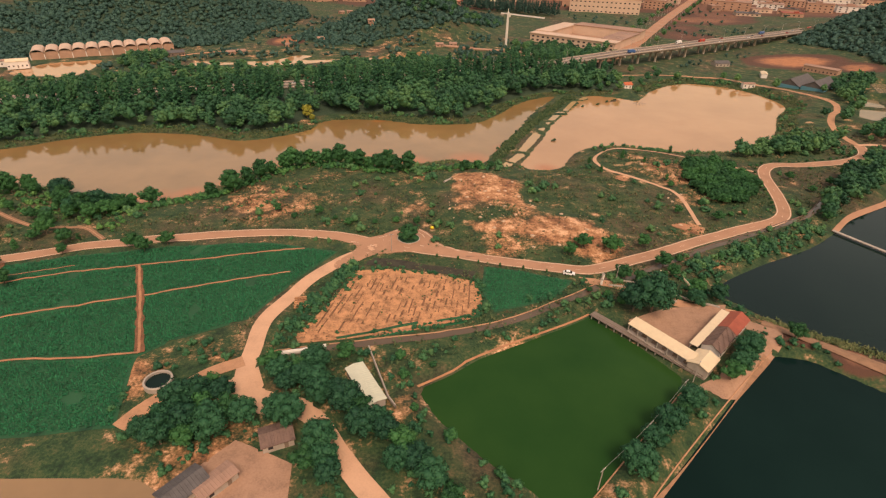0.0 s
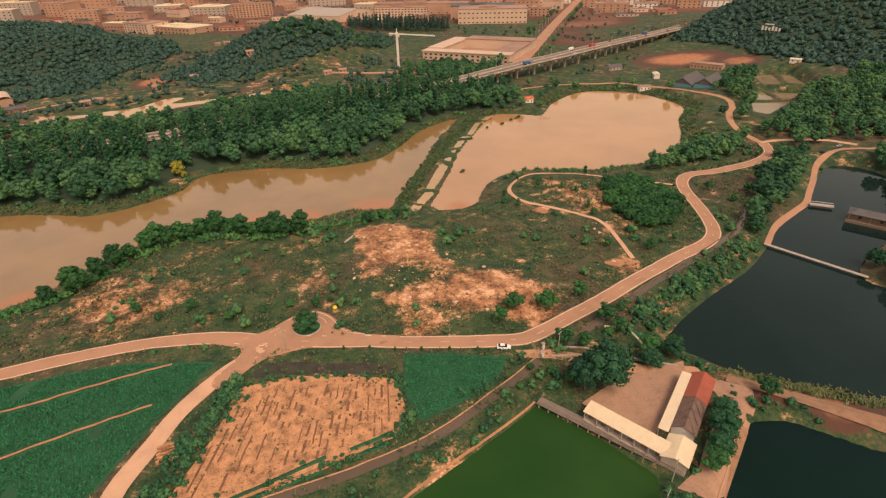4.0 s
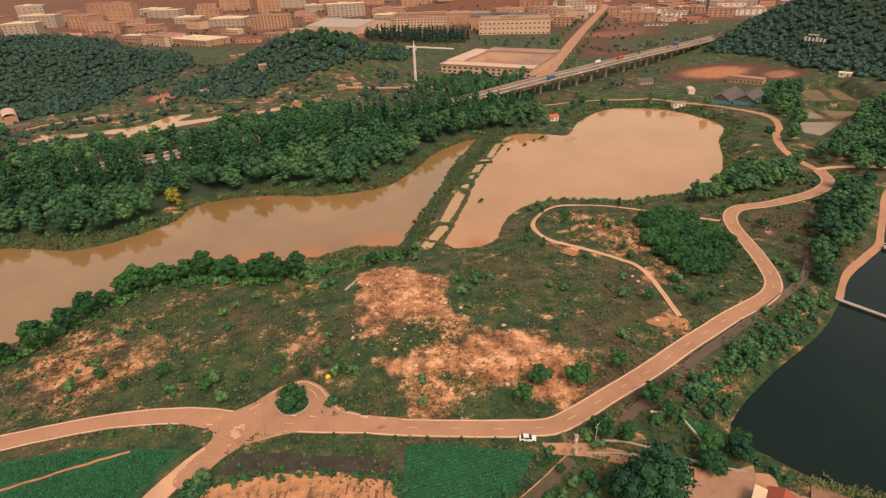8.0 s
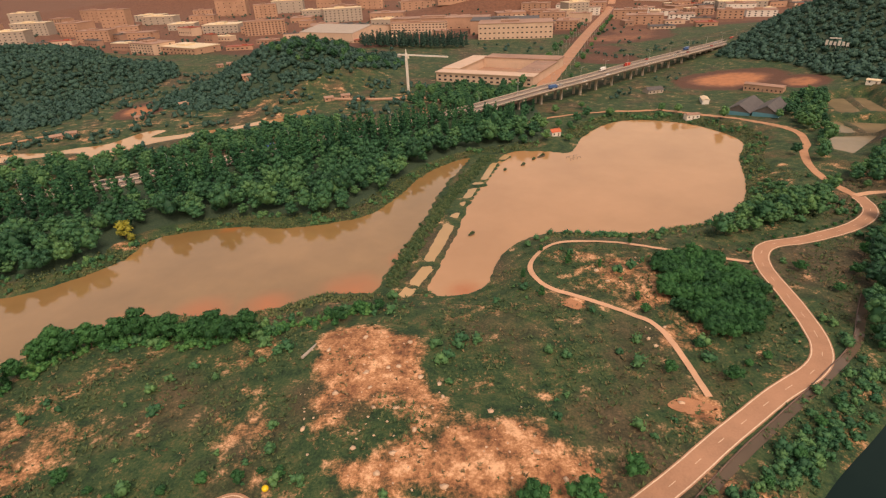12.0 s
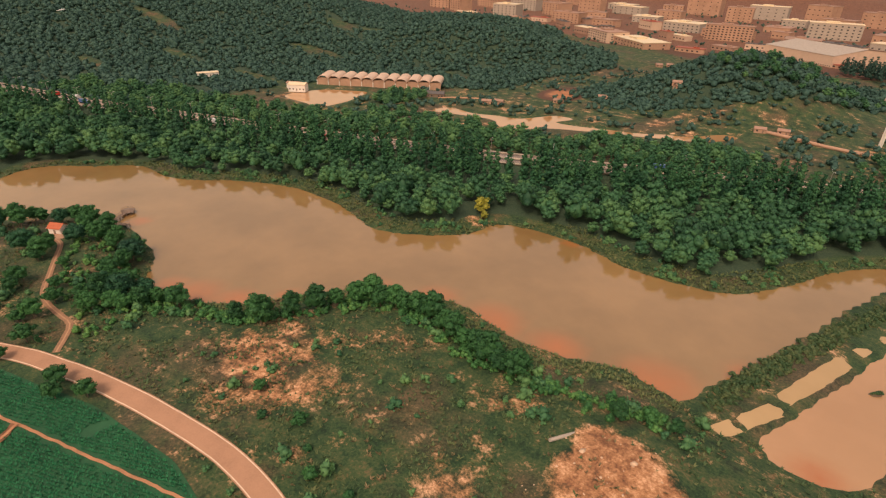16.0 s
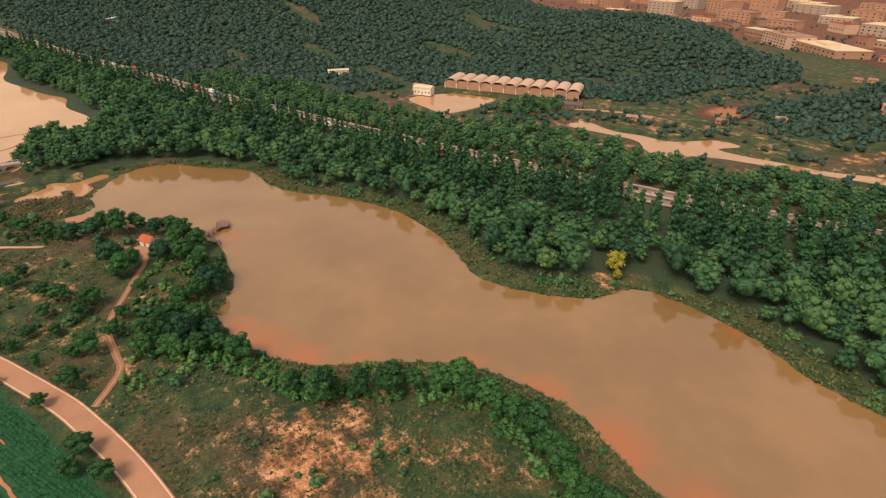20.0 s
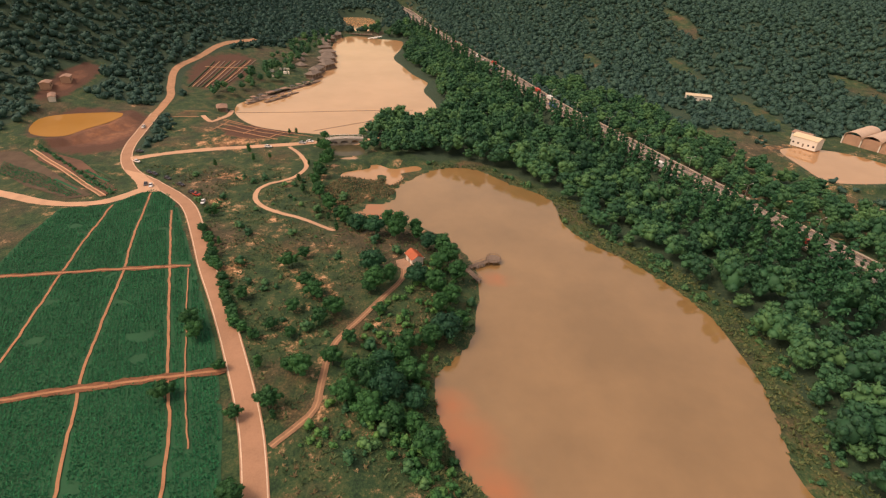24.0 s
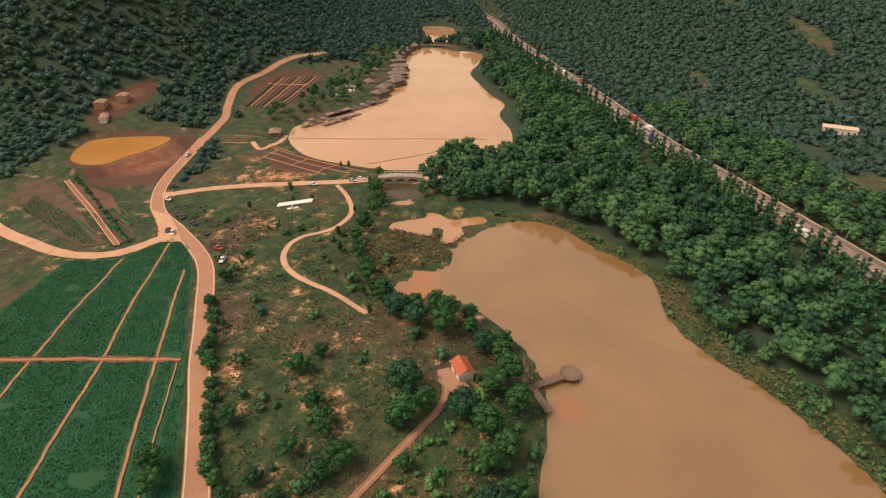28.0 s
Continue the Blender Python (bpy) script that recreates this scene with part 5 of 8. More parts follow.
# close trees round the eastern ponds
EAST_WOODS = [([(258, 345), (300, 372), (344, 404), (380, 418), (425, 440), (450, 424), (345, 318), (334, 305), (296, 306), (268, 312), (256, 322)], 6.4, "dense dark trees below the fish ponds"),
              ([(326, 491), (354, 505), (365, 491), (319, 428), (285, 386), (280, 394), (304, 440)], 6.6, "trees and scrub beside the fish ponds"),
              ([(158, 302), (185, 318), (211, 333), (238, 330), (236, 318), (226, 308), (185, 300), (156, 294)], 6.0, "trees between the road and the east pond"),
              ([(170, 224), (186, 246), (210, 270), (233, 298), (258, 306), (262, 300), (236, 276), (212, 252), (190, 238), (174, 220)], 5.4, "lush green trees behind the shore walk"),
              ([(287, 290), (330, 285), (300, 230), (250, 190), (232, 190), (225, 200), (262, 232)], 6.4, "dense trees on the far pond shore"),
              ([(-450, 40), (-560, 62), (-640, 62), (-790, 78), (-800, 98), (-700, 96), (-640, 92), (-560, 100), (-500, 82)], 12.0, "trees and gardens round the lakeside restaurant"),
              ([(-359, 178), (-393, 172), (-406, 199), (-401, 223), (-366, 224), (-352, 204)], 6.0, "bushy trees on the dam"),
              ([(-800, 150), (-850, 145), (-835, 118), (-812, 130)], 6.0, "trees between the lake and its head pond"),
              ([(-60, 668), (10, 685), (60, 775), (-20, 760), (-110, 730)], 13.0, "scattered trees in far meadows"),
              ([(92, 545), (150, 560), (170, 600), (120, 600)], 8.0, "dark trees before the works")]
for poly, gap, label in EAST_WOODS:
    xs, ys = scatter(poly, gap)
    k = free_of(xs, ys, 1.5, 5.0, 13)
    planted("trees", TREE_A, xs[k], ys[k], rng.uniform(0.5, 0.95, k.sum()), MAT_WOODLAND, label, "trees")
# weeds creeping into the tilled plot
xs, ys = scatter(FALLOW, 2.6, 0.7)
k = (waves(xs, ys, 16, 31) + rng.uniform(-0.5, 0.5, len(xs)) > 0.35) & (line_distance(xs, ys, CANAL_LINE) > 2.2)
planted("scrub", BUSH, xs[k], ys[k], rng.uniform(0.1, 0.34, k.sum()), MAT_SHORE, "low weeds creeping into the tilled plot", "weeds", 0.05)
# dry stalks left on the tilled plot
xs, ys = scatter(FALLOW, 1.5, 0.7)
k = rng.uniform(size=len(xs)) < 0.55
planted("stubble", TUFT, xs[k], ys[k], rng.uniform(0.2, 0.6, k.sum()), MAT_REED, "dry stalks scattered over the tilled plot", "stubble", -0.08)
crop("crop_rows", [(-330, -14), (-312, 20), (-288, 54), (-285, 46), (-298, 20), (-312, -6)], 1.1, 0.8, 54, 0.9, MAT_CROP, "patchy green vegetables in rows")
crop("crop_rows", [(-312, 30), (-290, 62), (-297, 64), (-322, 36)], 1.3, 0.8, 54, 0.9, MAT_CROP, "green vegetables in spaced rows")
# reeds and weeds along the dike
t = rng.uniform(0, 1, 1100)
xs, ys = np.interp(t, np.linspace(0, 1, 6), DIKE_LINE[:, 0]) + rng.normal(0, 1.9, 1100), np.interp(t, np.linspace(0, 1, 6), DIKE_LINE[:, 1]) + rng.normal(0, 1.5, 1100)
planted("scrub", BUSH, xs, ys, rng.uniform(0.3, 0.95, 1100), MAT_SCRUB, "weeds and bushes over a narrow earth dike", "bush", 0.3)


# ---- single trees ----
def tree_thing(name, template, mat, height, label, limbs=5, seed=0, radius=0.22, fork=0.45):
    ob = thing(name, label, "tree")
    r = np.random.RandomState(seed)
    bm = bmesh.new()
    rod(bm, (0, 0, -0.4), (0, 0, height * fork), radius, radius * 0.7, 7)
    for k in range(limbs):
        a = k * 2.4 + r.uniform(-0.4, 0.4)
        rod(bm, (0, 0, height * fork * 0.8), (math.cos(a) * height * 0.22, math.sin(a) * height * 0.22, height * r.uniform(0.6, 0.8)), radius * 0.6, radius * 0.2, 5)
    part("trunk", bm, MAT_BARK, ob)
    v, t, q = template
    sub("crown", put_mesh("crown", v, [t, q], mat), ob)
    return ob


KINDS = {
    "round": tree_thing("tree", dome(61, 3.7, 1.3, 7.4, 15, 1.35, 0.3, 75), MAT_LEAF, 7.5, "round-crowned green broadleaf tree in rough grass", seed=1),
    "bank": tree_thing("tree", dome(62, 3.8, 0.9, 9.4, 17, 1.45, 0.33, 75), MAT_LEAF, 8.5, "green leafy tree on the lake bank", seed=2),
    "slim": tree_thing("tree", crown(63, 10, 1.1, 1.4, 6.0, 1.05, 0.28, 70, 1, 0.4), MAT_LEAF, 6.5, "slender young green tree beside a path", seed=3, radius=0.12),
    "dark": tree_thing("tree", dome(64, 4.3, 1.2, 8.4, 18, 1.55, 0.34, 75), MAT_DARK_LEAF, 8.5, "dense dark green broadleaf tree near water", seed=4, radius=0.3),
    "small": tree_thing("bush", dome(65, 1.9, 0.1, 2.9, 9, 0.8, 0.2, 45), MAT_LEAF, 2.8, "bushy low green shrub beside paths and roads", 3, 5, 0.1),
    "grove": tree_thing("tree", dome(67, 3.6, 0.4, 5.6, 16, 1.3, 0.27, 80), MAT_LEAF, 5.5, "dense low dark green tree of a close grove", seed=7),
    "yellow": tree_thing("tree", crown(66, 9, 2.0, 1.8, 6.0, 1.6, 0.5, 50, 1), MAT_YELLOW_LEAF, 7.0, "tree with bright yellow blossom at the wood edge", seed=6),
}
first_use = set()


def plant_all(places, size, label):
    """Far trees, joined into one mesh."""
    xs, ys = (np.array([p[i] for p in places], float) for i in (0, 1))
    ok = free_of(xs, ys, 0.5, 3.0, 11)
    planted("trees", TREE_A, xs[ok], ys[ok], rng.uniform(size * 0.75, size * 1.15, ok.sum()), MAT_WOODLAND, label, "trees")



def plant(kind, x, y, size=1.0, group="trees"):
    if any(float(signed(np.array([x]), np.array([y]), w[1])[0]) < 0.4 for w in WATERS):
        return None
    z = float(ground_height(x, y))
    m = pose(x, y, z - 0.1, 0, 0, rng.uniform(0, 360))
    src = KINDS[kind]
    if kind not in first_use:
        first_use.add(kind)
        src.matrix_basis = m
        src["group"] = group
        src.scale = (size, size, size * rng.uniform(0.92, 1.12))
        return src
    ob = copy_thing(src, m)
    ob.scale = (size, size, size * rng.uniform(0.92, 1.12))
    ob["group"] = group
    return ob


BANK = [(-116, 226), (-110, 233), (-106, 229), (-103, 240), (-99, 247), (-96, 254), (-90, 259), (-88, 264), (-83, 263), (-79, 267), (-74, 266), (-69, 268), (-63, 268), (-57, 267), (-52, 266), (-46, 264), (-41, 264), (-36, 262), (-31, 261), (-25, 261)]
for k, (x, y) in enumerate(BANK):
    plant("bank", x, y, 0.85 + 0.5 * ((k * 7) % 5) / 5, "trees on the lake bank")
plant("grove", -18.2, 189.2, 1.2, "trees in the meadow and beside the road")["label"] = "dense round green tree on the traffic island"
ROUND = [(-16, 203, 0.5), (47, 181, 0.75), (53, 186, 0.9), (64, 184, 1.0), (66, 187, 0.7), (79, 191, 0.8), (82, 175, 0.9), (64, 166, 0.8), (70, 164, 0.7), (88, 157, 0.9), (97, 158, 0.8), (112, 135, 0.8), (84, 169, 0.7),
         (120, 217, 0.7), (104, 223, 0.6), (-60, 209, 0.6), (-79, 210, 0.55), (-126, 175, 0.9), (-114, 178, 0.8), (-120, 172, 0.75), (-150, 168, 0.6), (5, 265, 0.75), (12, 271, 0.7), (19, 272, 0.6), (-30, 117, 0.8), (-187, 143, 0.9), (-182, 146, 0.8), (-168, 158, 0.5),
         (-157, 147, 0.8), (-232, 169, 0.7), (-211, 174, 0.8), (-196, 173, 0.7), (-195, 186, 0.9), (-190, 183, 0.8), (-168, 178, 0.7), (-203, 180, 0.6), (-268, 119, 0.6)]
WEST_SHORE = [(-381, 151), (-373, 156), (-366, 153), (-357, 155), (-349, 159), (-342, 157), (-334, 160), (-326, 157), (-317, 160), (-307, 159), (-299, 162), (-292, 164), (-286, 169), (-279, 171), (-273, 176), (-267, 180), (-262, 184)]
for k, (x, y) in enumerate(WEST_SHORE):
    plant("round", x, y, 0.7 + 0.08 * (k * 3 % 5), "trees along the western shore")
ROUND += [(x, y, 0.55 + 0.07 * (k * 5 % 7)) for k, (x, y) in enumerate([(-183, 175), (-205, 178), (-195, 188), (-187, 168), (-166, 182), (-171, 190), (-180, 194), (-232, 169), (-224, 165), (-208, 197), (-196, 202), (-156, 196), (-150, 204), (-203, 154), (-182, 164), (-154, 176)])]
for x, y, s in ROUND:
    plant("round", x, y, s, "trees in the meadow and beside the road")
POINT_TREES = [(-166, 197), (-159, 207), (-162, 202), (-153, 202), (-150, 209), (-170, 205), (-175, 210), (-168, 213), (-210, 221), (-215, 214), (-205, 226), (-194, 229), (-200, 222), (-188, 224), (-221, 229), (-226, 222), (-239, 224), (-244, 218), (-251, 213), (-249, 204),
               (-256, 205), (-252, 195), (-262, 200), (-265, 192), (-215, 204), (-221, 197), (-210, 199), (-180, 212), (-184, 219), (-158, 215), (-149, 215), (-142, 219), (-232, 226), (-258, 187), (-268, 180), (-248, 224), (-260, 212)]
for k, (x, y) in enumerate(POINT_TREES):
    plant(("bank", "dark", "bank", "round")[k % 4], x, y, 0.8 + 0.08 * (k * 5 % 6), "trees on the wooded point")
for k, (x, y) in enumerate([(69, 146), (63, 146), (86, 152), (95, 155)]):
    plant("dark", x, y, (1.7, 1.25, 0.75, 0.75)[k], "trees of the pond house")
FARM = [(-64, 102), (-67, 98), (-60, 99), (-70, 95), (-63, 94), (-72, 90), (-66, 89), (-60, 91), (-56, 93), (-52, 92), (-75, 86), (-70, 84), (-64, 84), (-58, 87), (-47, 108), (-44, 104), (-50, 111), (-40, 106), (-36, 104), (-34, 100), (-41, 110), (-38, 112), (-30, 101), (-26, 97), (-22, 95), (-17, 92), (-21, 90), (-14, 88), (-10, 85), (-6, 81), (-11, 80), (-2, 76), (3, 71), (-30, 84), (-28, 80), (-26, 76), (-32, 79), (-44, 94), (-40, 92), (67, 104), (63, 99), (58, 95), (53, 90), (47, 83), (83, 115), (87, 119), (91, 124), (95, 129)]
for k, (x, y) in enumerate(FARM):
    plant("dark" if k % 4 else "round", x, y, 0.75 + 0.07 * (k * 3 % 5), "trees round the farmyard")
GROVE = [(124, 277), (135, 287), (148, 286), (157, 274), (154, 256), (144, 238), (134, 231), (127, 233), (122, 243), (120, 258)]
gxs, gys = scatter(GROVE, 5.0, 0.3)
for k, (x, y) in enumerate(zip(gxs, gys)):
    if math.hypot(x - 139, y - 262) > 3.5:
        plant("grove", x, y, 0.8 + 0.07 * (k * 3 % 5), "dense grove on the knoll")
SLIM = [(87, 301), (75, 283), (78, 268), (94, 287), (105, 282), (110, 259), (125, 300), (-268, 122), (-241, 133), (-203, 153), (-182, 163), (-169, 169), (-150, 178), (-345, 158), (-371, 157), (-366, 150), (-392, 126), (-394, 130), (-340, 118), (-352, 112), (-344, 126), (-330, 100), (-297, 155), (-343, 162), (-270, 172), (-256, 178), (-310, 150), (-325, 158), (-336, 150)]
for k, (x, y) in enumerate(SLIM):
    plant("slim", x, y, 0.6 + 0.1 * (k % 4), "young trees along paths")
for t in np.linspace(0, 1, 30):
    q = main_line[int((0.25 + 0.1 * t) * len(main_line))]
    plant("small", q[0] + 3.5 + rng.uniform(-1.2, 1.2), q[1] + 4.8 + rng.uniform(-1, 1.2), rng.uniform(0.8, 1.5), "roadside shrubs")
plant("yellow", SHORE_GAP[0] - 1, SHORE_GAP[1] + 7, 1.25)
plant("yellow", SHORE_GAP[0] + 3, SHORE_GAP[1] + 4, 0.7)
SHRUBS = [(102 - 2.1 * k, 126 - 2.27 * k) for k in range(0, 29)] + [(-6, 203), (-11, 205), (-25, 204), (-34, 202), (-45, 200), (-70, 204), (-52, 205), (110, 252), (128, 222), (118, 232), (135, 224), (96, 176), (90, 180), (108, 184), (120, 190), (132, 198), (142, 205), (80, 168), (95, 168), (60, 150), (56, 154), (50, 157), (38, 134), (20, 124), (12, 118), (0, 110), (-4, 115), (-14, 118), (30, 133), (98, 133), (92, 119), (83, 105), (76, 97), (70, 90), (64, 84), (58, 77), (45, 150), (-12, 110), (-8, 98), (2, 90), (14, 80)]
for k, (x, y) in enumerate(SHRUBS):
    plant("small", x, y, 0.7 + 0.12 * (k * 3 % 5), "shrubs beside roads and ponds")


# ---- houses and built things ----
def at(x, y, turn=0.0, lift=0.0, level=None):
    z = float(ground_height(x, y)) if level is None else level
    return pose(x, y, z + lift, 0, 0, turn)


def slab_mesh(name, mat, *dims, bevel=0.0):
    bm = boxes(*dims, bevel=bevel)
    me = bpy.data.meshes.new(name)
    bm.to_mesh(me)
    bm.free()
    me.materials.append(mat)
    return me


def ribs(roof, mat, w, d, h, gap, over=0.4, size=0.07):
    """Raised seams down both slopes of a pitched roof, each a piece of its own."""
    n = int(w / gap)
    drop = h * over / (d / 2)
    for s in (-1, 1):
        me = bpy.data.meshes.new("seam")
        bm = rod(bmesh.new(), (0, 0, h + 0.03), (0, s * (d / 2 + over), -drop + 0.03), size, size, 4)
        bm.to_mesh(me)
        bm.free()
        me.materials.append(mat)
        for k in range(n + 1):
            sub("seam", me, roof, m=pose(-w / 2 + k * w / n, 0, 0))


PANE = slab_mesh("window", MAT_GLASS, (-0.6, -0.05, 0, 0.6, 0.05, 1.2))
TILE_SLAB = slab_mesh("roof_tile", MAT_TILE, (-0.35, -0.28, 0, 0.35, 0.28, 0.07))
BIG_PANE = slab_mesh("window", MAT_GLASS, (-1.4, -0.15, 0, 1.4, 0.15, 1.7))
DOOR = slab_mesh("door", MAT_TIMBER, (-0.5, -0.06, 0, 0.5, 0.06, 2.1))
POST = slab_mesh("post", MAT_CONCRETE, (-0.12, -0.12, -1.2, 0.12, 0.12, 2.9))


def house(x, y, turn, w, d, h, rise, wall, roof, label, category="house", seam=0.0, level=None, doors=True, name="house", gable_mat=None):
    ob = thing(name, label, category, m=at(x, y, turn, level=level))
    part("wall", boxes((-w / 2, -d / 2, -1.0, w / 2, d / 2, h)), wall, ob)
    for s in (-1, 1):
        bm = bmesh.new()
        ends = [[bm.verts.new((s * (w / 2 - o), p, q)) for p, q in ((-d / 2, h), (d / 2, h), (0, h + rise * 0.92))] for o in (0.05, 0.2)]
        bm.faces.new(ends[0]), bm.faces.new(ends[1][::-1])
        for i in range(3):
            bm.faces.new((ends[0][i], ends[0][(i + 1) % 3], ends[1][(i + 1) % 3], ends[1][i]))
        bmesh.ops.recalc_face_normals(bm, faces=bm.faces)
        part("gable_wall", bm, gable_mat or wall, ob)
    r = part("roof", gable(w, d, rise), roof, ob)
    if seam:
        ribs(r, roof, w, d, rise, seam)
    r.location.z = h + 0.12
    n = max(1, int(w / 3.2))
    for s in (-1, 1):
        for k in range(n):
            px_ = -w / 2 + (k + 0.5) * w / n
            if doors and s < 0 and k == n // 2:
                sub("door", DOOR, ob, m=pose(px_, s * d / 2, 0))
            else:
                sub("window", PANE, ob, m=pose(px_, s * d / 2, min(1.0, h - 1.5)))
    return ob


# the pond house: two roofed wings round a yard
wing = thing("pond_house", "long open pond pavilion with cream sheet roof and posts", "pavilion", m=at(66.6, 128.4, -50.8, level=0.1))
bm = boxes((-10.8, -2.2, 0.0, 10.8, 2.2, 0.15))
part("floor_slab", bm, MAT_CONCRETE, wing)
bm = bmesh.new()
v = [bm.verts.new(p) for p in ((-11, -2.1, 3.0), (11, -2.1, 3.0), (11, 2.1, 3.9), (-11, 2.1, 3.9), (-11, -2.1, 2.85), (11, -2.1, 2.85), (11, 2.1, 3.75), (-11, 2.1, 3.75))]
for f in ((0, 1, 2, 3), (7, 6, 5, 4), (0, 4, 5, 1), (1, 5, 6, 2), (2, 6, 7, 3), (3, 7, 4, 0)):
    bm.faces.new([v[i] for i in f])
wing_roof = part("roof", bm, MAT_CREAM, wing, "cream corrugated sheet roof")
SEAM = bpy.data.meshes.new("seam")
bm = rod(bmesh.new(), (0, -2.1, 3.03), (0, 2.1, 3.93), 0.05, 0.05, 4)
bm.to_mesh(SEAM)
bm.free()
SEAM.materials.append(MAT_CREAM)
for k in range(25):
    sub("seam", SEAM, wing_roof, m=pose(-10.8 + k * 0.9, 0, 0))
for k in range(7):
    for yy in (-1.9, 1.9):
        sub("post", POST, wing, m=pose(-10.5 + k * 3.5, yy, 0.1))
for k in range(6):
    part("table", boxes((-10 + k * 3.7, -0.6, 0.15, -8.6 + k * 3.7, 0.4, 0.85), bevel=0.03), MAT_TIMBER, wing)
hall = house(88.2, 133.0, 46.4, 23.0, 5.6, 3.4, 1.5, MAT_WHITE, MAT_TILE, "long low house with half red and half tiled roof", seam=0.0, level=0.1, name="pond_house")
for k in range(26):
    part("ridge_tile", rod(bmesh.new(), (-11.6 + k * 0.46, 0, 5.08), (-11.2 + k * 0.46, 0, 5.08), 0.12, 0.12, 6), MAT_TILE, hall)
r = part("roof_sheet", gable(10.6, 5.7, 1.52, 0.45, 0.06), MAT_REDROOF, hall, "faded red metal sheet roof")
r.location = (6.3, 0, 3.62)
for side in (-1, 1):
    for row in range(5):
        for col in range(14):
            if (row * 7 + col * 3) % 4 == 0:
                f = 0.12 + row * 0.17
                sub("roof_tile", TILE_SLAB, hall,
                    m=pose(-11.2 + col * 0.85, side * 3.0 * f * 1.1, 3.62 + 1.5 * (1 - f * 1.04) + 0.03, 25 * -side))
canopy = thing("canopy", "narrow cream sheet canopy along the yard side of the house", "canopy", m=at(84.0, 134.6, 46.4, level=0.1))
bm = boxes((-12.5, -1.2, 3.5, 12.5, 1.4, 3.62))
part("roof", bm, MAT_CREAM, canopy)
for k in range(6):
    sub("post", POST, canopy, m=pose(-12 + k * 4.8, 1.2, 0.5))
corner = house(76.2, 119.6, 46, 7.6, 6.0, 3.0, 1.1, MAT_CONCRETE, MAT_CREAM, "cream-roofed corner room over the pond edge", seam=0.9, level=0.1, name="pond_house")
deck = thing("pond_deck", "long concrete deck on posts beside the green pond", "deck", m=at(62.6, 130.0, -46.5, level=0.0))
part("deck_slab", boxes((-20, -1.5, -0.25, 20, 1.5, 0.0), bevel=0.03), MAT_GREY_ROOF, deck)
for k in range(14):
    sub("post", slab_mesh("post", MAT_CONCRETE, (-0.15, -0.15, -2.6, 0.15, 0.15, -0.2)), deck, m=pose(-19.2 + k * 2.95, -1.2, 0))
    sub("rail_post", slab_mesh("rail_post", MAT_TIMBER, (-0.05, -0.05, 0, 0.05, 0.05, 1.0)), deck, m=pose(-19.2 + k * 2.95, -1.4, 0))
part("handrail", boxes((-19.4, -1.45, 0.95, 19.4, -1.35, 1.05)), MAT_TIMBER, deck)

# farm buildings
shed = house(-22.2, 104.6, -57, 15.5, 4.8, 2.9, 0.45, MAT_CONCRETE, MAT_PALE_ROOF, "long farm shed with pale sheet metal roof", "shed", seam=0.8, name="shed")
house(-41.5, 86.5, 25, 7.5, 6.0, 2.4, 1.1, MAT_CONCRETE, MAT_TILE, "old farm shed with patched dark tiled roof", "shed", seam=0.7, name="shed")
house(-58.0, 71.0, 55, 9.5, 6.0, 2.5, 1.2, MAT_CONCRETE, MAT_DARKROOF, "low farm shed with grey roof", "shed", seam=0.8, name="shed")
house(-51.5, 73.0, 55, 9.0, 4.2, 2.3, 0.4, MAT_CONCRETE, MAT_TOWN_ROOF, "low farm shed with dusty sheet roof", "shed", seam=0.8, name="shed")
well = thing("well", "wide round concrete well half full of dark water", "well", m=at(-80.2, 103.6))
bm = bmesh.new()
rings = []
for rad, z in ((3.9, -0.5), (3.9, 1.5), (3.75, 1.6), (3.35, 1.6), (3.3, 1.5), (3.3, -0.5)):
    rings.append([bm.verts.new((rad * math.cos(a), rad * math.sin(a), z)) for a in np.linspace(0, 2 * math.pi, 40, endpoint=False)])
for p, q in zip(rings, rings[1:]):
    for i in range(40):
        bm.faces.new((p[i], p[(i + 1) % 40], q[(i + 1) % 40], q[i]))
bmesh.ops.recalc_face_normals(bm, faces=bm.faces)
part("well_ring", bm, MAT_CONCRETE, well)
part("water_surface", fan([(3.34 * math.cos(a), 3.34 * math.sin(a)) for a in np.linspace(0, 2 * math.pi, 40, endpoint=False)], 0.75), MAT_DARK, well, "dark still water")
pile = thing("brick_pile", "rows of stacked orange bricks beside the road", "brick stack", m=at(-50.5, 143.5, 12))
BRICK_ROW = slab_mesh("brick_row", MAT_FALLOW, (-2.6, -0.35, 0, 2.6, 0.35, 0.9), bevel=0.05)
for k in range(5):
    sub("brick_row", BRICK_ROW, pile, m=pose(0.3 * (k % 2), -2.4 + k * 1.2, 0))

# canal beside the dry plot, with concrete sides
strip("water", CANAL_LINE, 2.8, 0.1, MAT_MUDDY, 0, 2, None, 0.0, "narrow canal of brown muddy water", "water")
for off in (1.6,):
    strip("canal_wall", CANAL_LINE, 0.32, 0.3, MAT_TRACK, off, 1, None, 0.8, "low concrete canal wall", "wall")
strip("water", DITCH_LINE, 2.4, 0.12, MAT_MUDDY, 0, 2, None, 0.0, "roadside ditch of muddy water", "water")
for off in (1.4,):
    strip("ditch_wall", DITCH_LINE, 0.3, 0.4, MAT_TILE, off, 1, None, 0.8, "low concrete ditch wall", "wall")
strip("garden_wall", np.array([(80, 171.5), (87.2, 169.8), (88, 163), (88.4, 156.5)]), 0.3, 1.1, MAT_CREAM, 0, 1, None, 1.3, "low pale wall round the vegetable garden", "wall")
